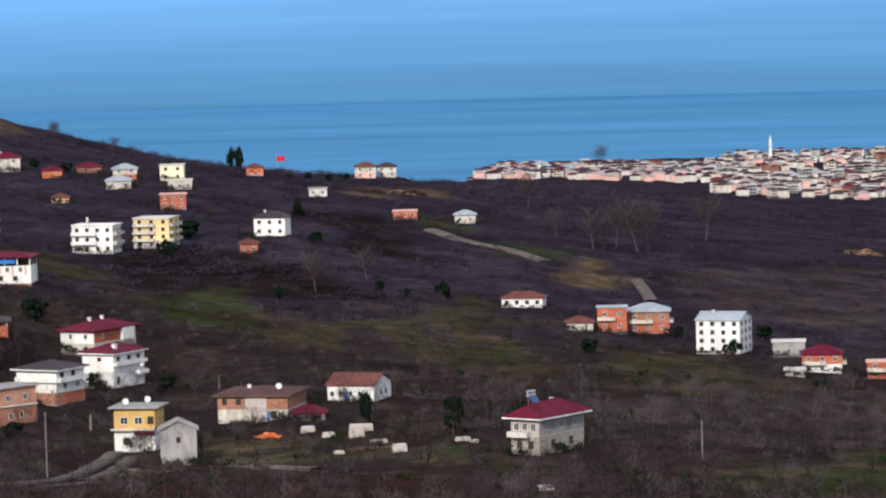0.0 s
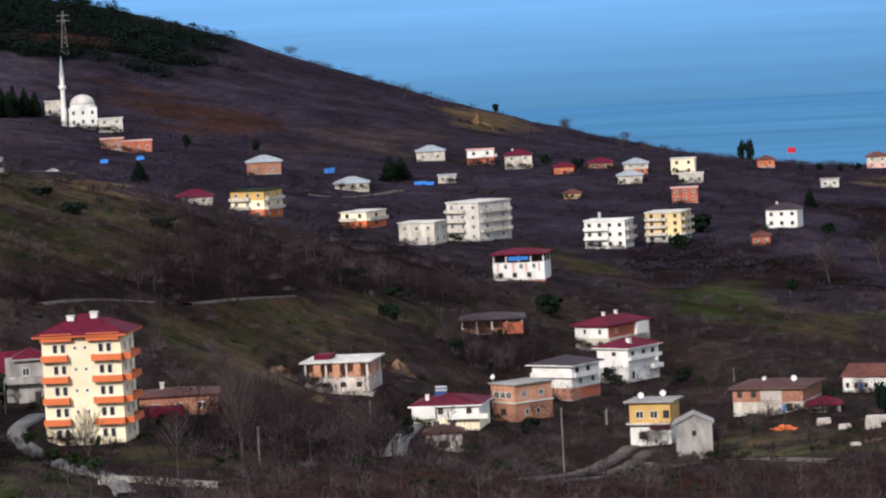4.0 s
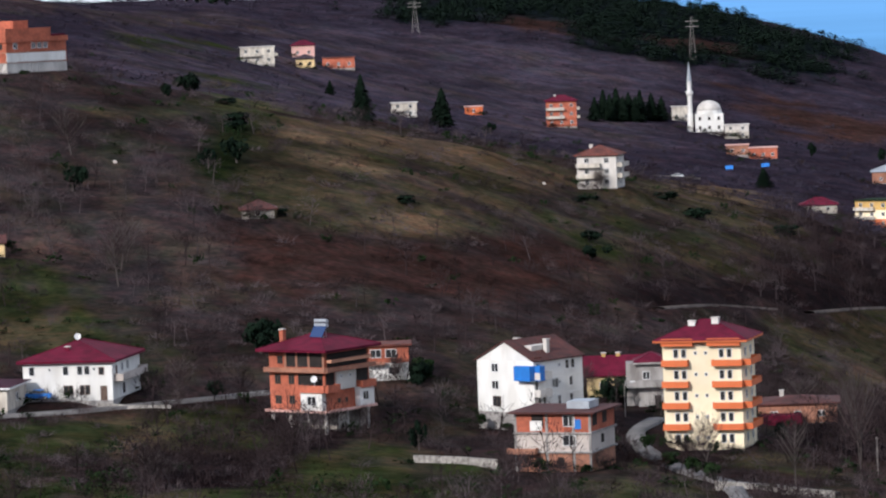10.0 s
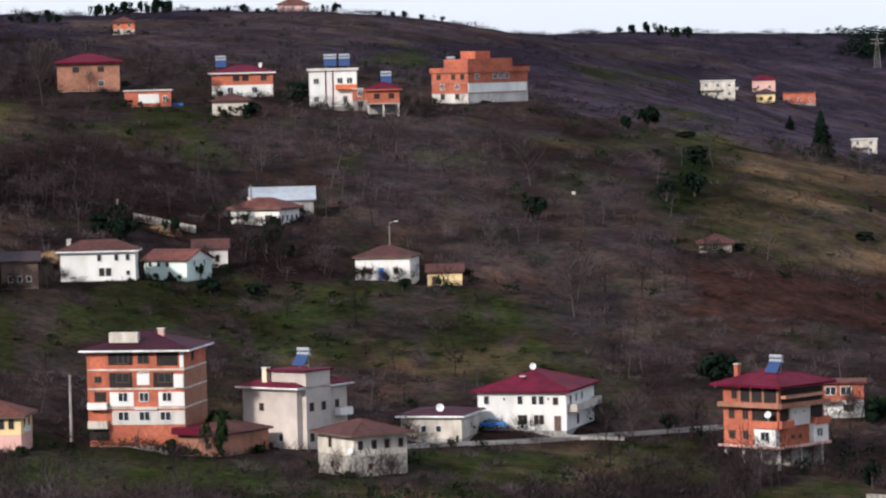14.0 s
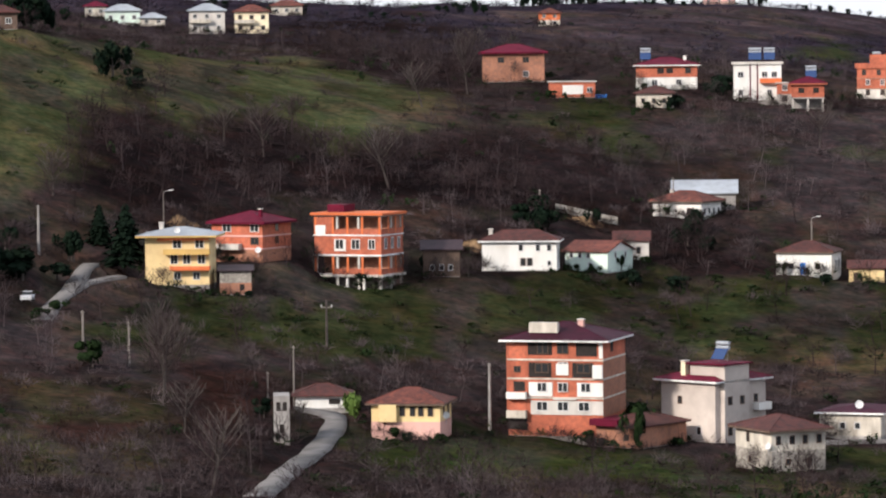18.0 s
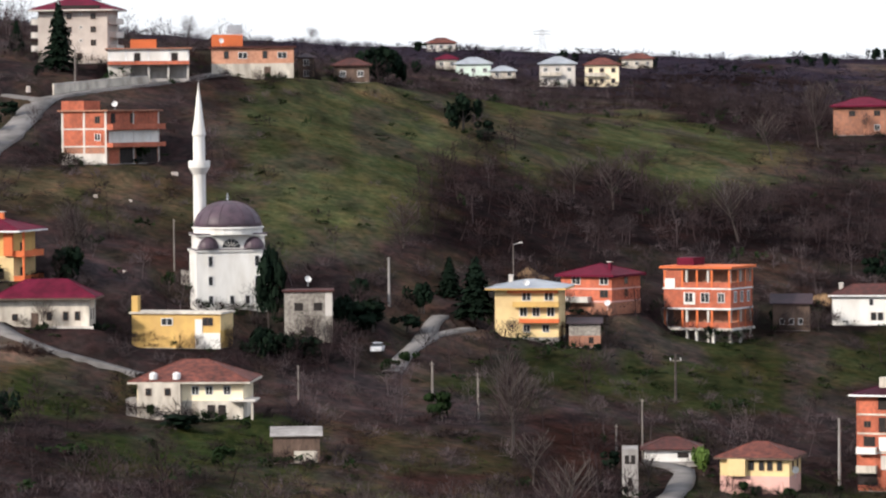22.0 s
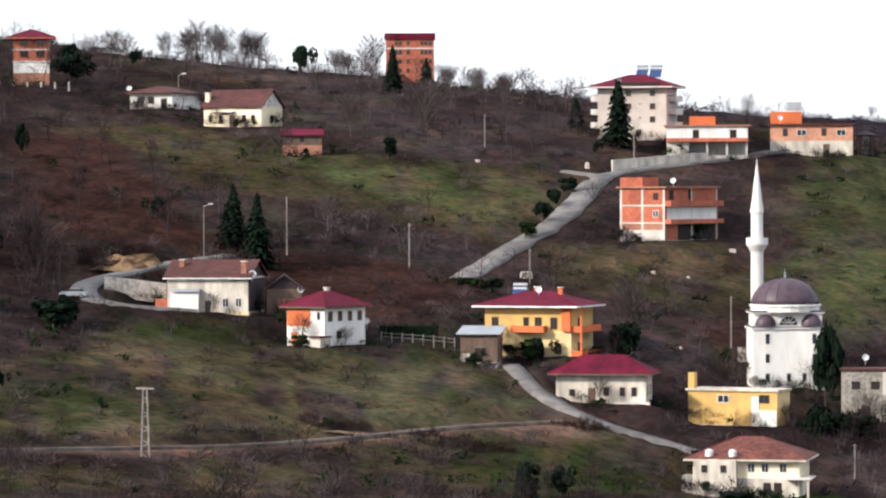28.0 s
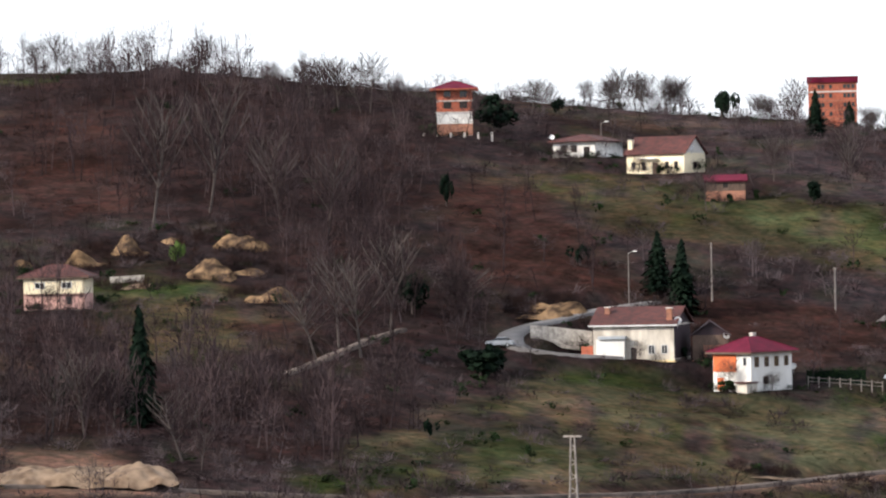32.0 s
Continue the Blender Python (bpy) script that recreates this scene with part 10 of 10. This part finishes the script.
bank("raw ochre clay cut in the hillside", -504.7, 414.3, 10.8, 6.5, 51, "clay")
bank("raw ochre clay cut in the hillside", -525.2, 398.9, 23.2, 3.4, 53, "clay")
bank("raw ochre clay cut in the hillside", -524.2, 413.1, 10.1, 3.7, 52, "clay")
bank("raw ochre clay cut in the hillside", -526.8, 425.0, 7.6, 3.6, 51, "clay")
bank("raw ochre clay cut in the hillside", -517.5, 432.0, 13.5, 4.8, 50, "clay")
bank("raw ochre clay cut in the hillside", -501.4, 420.2, 8.3, 3.1, 50, "clay")
bank("raw ochre clay cut in the hillside", -483.6, 409.4, 11.2, 3.9, 50, "clay")
bank("pale broken stone and earth bank", -503.1, 397.7, 9.9, 2.0, 52, "rubble")
bank("raw ochre clay cut in the hillside", -455.5, 444.1, 13.3, 3.2, 46, "clay")
bank("raw ochre clay cut in the hillside", -457.8, 447.3, 15.2, 3.0, 46, "clay")
bank("raw ochre clay cut in the hillside", -348.6, 555.2, 17.4, 2.6, 32, "clay")
bank("raw ochre clay cut in the hillside", -317.0, 598.0, 8.5, 3.4, 28, "clay")
bank("raw ochre clay cut in the hillside", -314.6, 633.5, 10.9, 2.8, 26, "clay")
bank("raw ochre clay cut in the hillside", -113.5, 810.6, 8.0, 3.9, 8, "clay")
bank("raw ochre clay cut in the hillside", -127.2, 750.9, 5.3, 3.2, 10, "clay")
bank("raw ochre clay cut in the hillside", -114.5, 716.9, 15.2, 2.2, 9, "clay")
bank("raw ochre clay cut in the hillside", 161.2, 1543.9, 17.3, 5.2, -6, "clay")
bank("raw ochre clay cut in the hillside", -20.1, 1574.0, 22.0, 2.6, 1, "clay")
bank("raw ochre clay cut in the hillside", -202.6, 1741.9, 14.7, 6.4, 7, "clay")
heap(-389.7, 299.6, 22.7, 9.0, 4.1, 52)
low_wall((-451.2, 558.8), (-450.0, 566.1), (-448.3, 573.8), (-447.2, 581.1))
bank("old grey stone retaining wall", -106.3, 522.8, 15.7, 0.5, 11, "stone", "retaining_wall")
bank("old grey stone retaining wall", -148.1, 515.9, 11.2, 0.9, 16, "stone", "retaining_wall")
bank("old grey stone retaining wall", -202.4, 540.1, 10.5, 0.6, 21, "stone", "retaining_wall")
bank("old grey stone retaining wall", -443.4, 433.2, 9.5, 2.3, 46, "stone", "retaining_wall")
bank("old grey stone retaining wall", -315.8, 634.5, 10.9, 1.4, 26, "stone", "retaining_wall")
bank("raw ochre clay cut in the hillside", -317.1, 637.0, 11.9, 2.4, 26, "clay")
bank("pale broken stone and earth bank", -365.3, 407.9, 22.9, 1.1, 42, "rubble")
bank("pale broken stone and earth bank", -363.3, 439.1, 9.6, 0.8, 40, "rubble")
bank("pale broken stone and earth bank", -126.8, 533.8, 4.6, 0.8, 13, "rubble")
bank("old grey stone retaining wall", -506.9, 399.0, 5.4, 1.1, 52, "stone", "retaining_wall")
bank("old grey stone retaining wall", -372.3, 495.6, 5.2, 1.4, 37, "stone", "retaining_wall")
bank("pale broken stone and earth bank", -14.5, 717.1, 16.0, 1.2, 1, "rubble")
bank("pale broken stone and earth bank", -48.9, 702.8, 15.7, 0.8, 4, "rubble")

rng = np.random.default_rng(55)
bx, by = [], []
for x, y, length, tall, turn in CUTS:
    k = int(8 + 4.5 * length)
    a, o = rng.uniform(-0.62, 0.62, k) * length, np.where(rng.random(k) < 0.45, -0.3 * (1.2 + 3.2 * tall) - rng.uniform(0.2, 1.6, k), rng.uniform(0.1, 0.8, k) * tall * 3)
    o = np.where(np.abs(a) > 0.42 * length, rng.uniform(-1.5, 2.5, k), o)
    ca, sa = math.cos(radians(turn)), math.sin(radians(turn))
    bx.append(x + a * ca - o * sa)
    by.append(y + a * sa + o * ca)
bx, by = np.concatenate(bx), np.concatenate(by)
ok = near_road(bx, by)[0] > 0.6
bx, by = bx[ok], by[ok]
half = np.arange(len(bx)) % 2 == 0
sow("bank_brush", "withered bramble hanging over raw earth banks", "scrub", shrub_forms, bx[half], by[half], rng.uniform(0.9, 2.4, half.sum()), rng.uniform(1.2, 2.8, half.sum()), M["twigred"], rng)
sow("bank_thicket", "dark brush at the foot of raw earth banks", "thicket", bush_forms, bx[~half], by[~half], rng.uniform(0.6, 1.7, (~half).sum()), rng.uniform(1.2, 2.6, (~half).sum()), M["hazel"], rng)

# ---------- small things on the slopes ----------
def stone_block(x, y, w, h, turn):
    o = thing("stone_block", "pale weathered stone block lying in the grass", "stone block", pose(x, y, level(x, y) - 0.1, 0, 0, turn + 12), "pale stone blocks")
    w, h = (max(w, 0.8), max(h, 0.6)) if x > -100 else (0.6 * w, 0.6 * h)
    part("slab", Geo().add([(-w / 2, -0.5, -0.6), (w / 2, -0.5, -0.6), (w / 2, 0.6, -0.6), (-w / 2, 0.6, -0.6), (-w * 0.46, -0.42, h), (w * 0.43, -0.45, h * 0.9), (w * 0.46, 0.5, h * 0.95), (-w * 0.44, 0.52, h)],
                           [(0, 3, 2, 1), (4, 5, 6, 7), (0, 1, 5, 4), (1, 2, 6, 5), (2, 3, 7, 6), (3, 0, 4, 7)]), "beige", o)
    part("cap", Geo().box(-w * 0.4, w * 0.4, -0.38, 0.45, h * 0.97, h * 1.12), "palegrey", o)


def tarp(x, y, w, h, turn):
    o = thing("tarpaulin_shelter", "low shelter under a bright blue tarpaulin", "shelter", pose(x, y, level(x, y), 0, 0, turn), "blue shelters")
    w, h = max(w, 2.0), max(h, 1.4)
    part("sheet", Geo().add([(-w / 2, -1.2, 0.3), (w / 2, -1.2, 0.35), (w / 2, 0, h), (-w / 2, 0, h * 0.94), (w / 2, 1.2, 0.3), (-w / 2, 1.2, 0.3), (-w / 2, -1.2, 0.22), (w / 2, -1.2, 0.27)], [(0, 1, 2, 3), (3, 2, 4, 5), (6, 7, 1, 0)]), "blue", o)
    for sx in (-w / 2 + 0.1, w / 2 - 0.1):
        part("post", Geo().limb((sx, 0, -0.5), (sx, 0, h * 0.94), 0.06, 0.06, 5), "wood", o)


# Orange blocks stand in for a pile taken to be tarpaulin.
def pile(x, y, w, h, turn):
    o = thing("brick_pile", "heap of orange blocks under the trees, standing in for a tarpaulin pile", "brick pile", pose(x, y, level(x, y), 0, 0, turn))
    r = np.random.default_rng(3)
    for i in range(26):
        a, b = r.normal() * w * 0.2, r.normal() * 0.6
        z = max(0, h * 0.6 * (1 - abs(a) / (w * 0.5))) * r.random()
        part("brick", Geo().box(-0.45, 0.45, -0.25, 0.25, -0.22, 0.22), "orange", o, m=pose(a, b, z, r.uniform(-20, 20), r.uniform(-20, 20), r.uniform(0, 180)))


def flag(x, y, w, h, turn):
    o = thing("flagpole", "flagpole flying a plain red flag on the crest", "flagpole", pose(x, y, level(x, y), 0, 0, turn))
    part("mast", Geo().lathe([(0.1, -1), (0.06, 8.5)], 8), "steel", o)
    g = Geo()
    for i in range(9):
        u = i / 8
        g.v += [(0.08 + 4.2 * u, 0.25 * math.sin(7 * u), 8.3 - 0.25 * u), (0.08 + 4.2 * u, 0.25 * math.sin(7 * u + 0.4), 5.5 - 0.35 * u)]
    g.f = [(2 * i, 2 * i + 1, 2 * i + 3, 2 * i + 2) for i in range(8)]
    part("flag_cloth", g, "red", o)


def mast_tower(x, y, h, unused, turn):
    o = thing("power_pylon", "tall thin steel lattice pylon on the far ridge", "pylon", pose(x, y, level(x, y), 0, 0, turn), "far pylons")
    for sx in (-1, 1):
        for sy in (-1, 1):
            part("leg", Geo().limb((sx * 1.6, sy * 1.6, -1), (sx * 0.35, sy * 0.35, h), 0.06, 0.04, 4), "grey", o)
    k = 9
    for i in range(k):
        z0, z1 = h * i / k, h * (i + 1) / k
        r0, r1 = 1.6 - 1.25 * z0 / h, 1.6 - 1.25 * z1 / h
        part("brace", Geo().limb((-r0, -r0, z0), (r1, -r1, z1), 0.05, 0.05, 4), "grey", o)
        part("brace", Geo().limb((r0, -r0, z0), (-r1, -r1, z1), 0.05, 0.05, 4), "grey", o)
    for zz in (0.78, 0.9):
        part("crossarm", Geo().limb((-2.8, 0, h * zz), (2.8, 0, h * zz), 0.14, 0.14, 4), "grey", o)


def rail_fence(x, y, w, h, turn):
    o = thing("rail_fence", "weathered wooden rail fence along the garden edge", "fence", pose(x, y, level(x, y), 0, 0, turn))
    k = 8
    ends = []
    for i in range(k):
        u = -w / 2 + w * i / (k - 1)
        wx, wy = x + u * math.cos(radians(turn)), y + u * math.sin(radians(turn))
        z = level(wx, wy) - level(x, y)
        part("post", Geo().box(u - 0.09, u + 0.09, -0.09, 0.09, z - 0.5, z + 1.35), "pole", o)
        ends.append((u, z))
    for (u0, z0), (u1, z1) in zip(ends, ends[1:]):
        for up in (0.55, 1.1):
            part("rail", Geo().limb((u0, 0.1, z0 + up), (u1, 0.1, z1 + up), 0.06, 0.06, 4), "pole", o)


stone_block(-16.8, 740.4, 2.9, 2.3, 1)
stone_block(-15.2, 756.9, 2.5, 1.3, 1)
stone_block(-12.4, 724.4, 3.4, 0.8, 1)
stone_block(-8.6, 710.1, 2.8, 1.4, 1)
stone_block(-26.5, 762.7, 2.8, 1.1, 2)
stone_block(-22.4, 755.2, 2.5, 0.9, 2)
stone_block(2.7, 723.0, 3.0, 0.7, -0)
stone_block(4.7, 720.1, 1.6, 0.6, -0)
stone_block(14.5, 607.4, 2.9, 0.8, -1)
stone_block(-19.4, 712.7, 2.0, 0.6, 2)
# Stands in for a small pale object of unclear kind beside the road.
stone_block(-416.7, 494.2, 3.4, 1.6, 38)
stone_block(-380.4, 487.8, 0.9, 0.5, 38)
stone_block(-402.2, 517.6, 0.7, 0.5, 38)
stone_block(-468.9, 542.8, 1.2, 0.7, 41)
stone_block(-406.7, 514.2, 1.1, 0.7, 38)
stone_block(-407.8, 536.8, 1.9, 0.8, 37)
stone_block(-454.0, 555.3, 1.0, 0.8, 39)
stone_block(-267.7, 709.8, 1.1, 0.8, 21)
stone_block(-217.9, 836.0, 1.0, 0.8, 15)
tarp(-276.3, 1301.7, 2.6, 1.5, 12)
tarp(-272.2, 1341.2, 2.7, 1.5, 11)
tarp(-219.1, 1413.2, 3.6, 2.0, 9)
tarp(-177.5, 1427.7, 3.2, 2.0, 7)
tarp(-186.4, 1409.2, 4.4, 1.4, 8)
tarp(-183.3, 1409.6, 3.2, 1.2, 7)
pile(-33.8, 760.9, 4.3, 1.9, 3)
flag(-87.7, 2161.7, 6.0, 0.0, 2)
mast_tower(-374.1, 1695.4, 18.9, 0.0, 12)
mast_tower(-480.9, 1639.6, 13.4, 0.0, 16)
mast_tower(-690.0, 1103.8, 8.2, 0.0, 32)
rail_fence(-403.2, 452.9, 11.0, 1.0, 42)
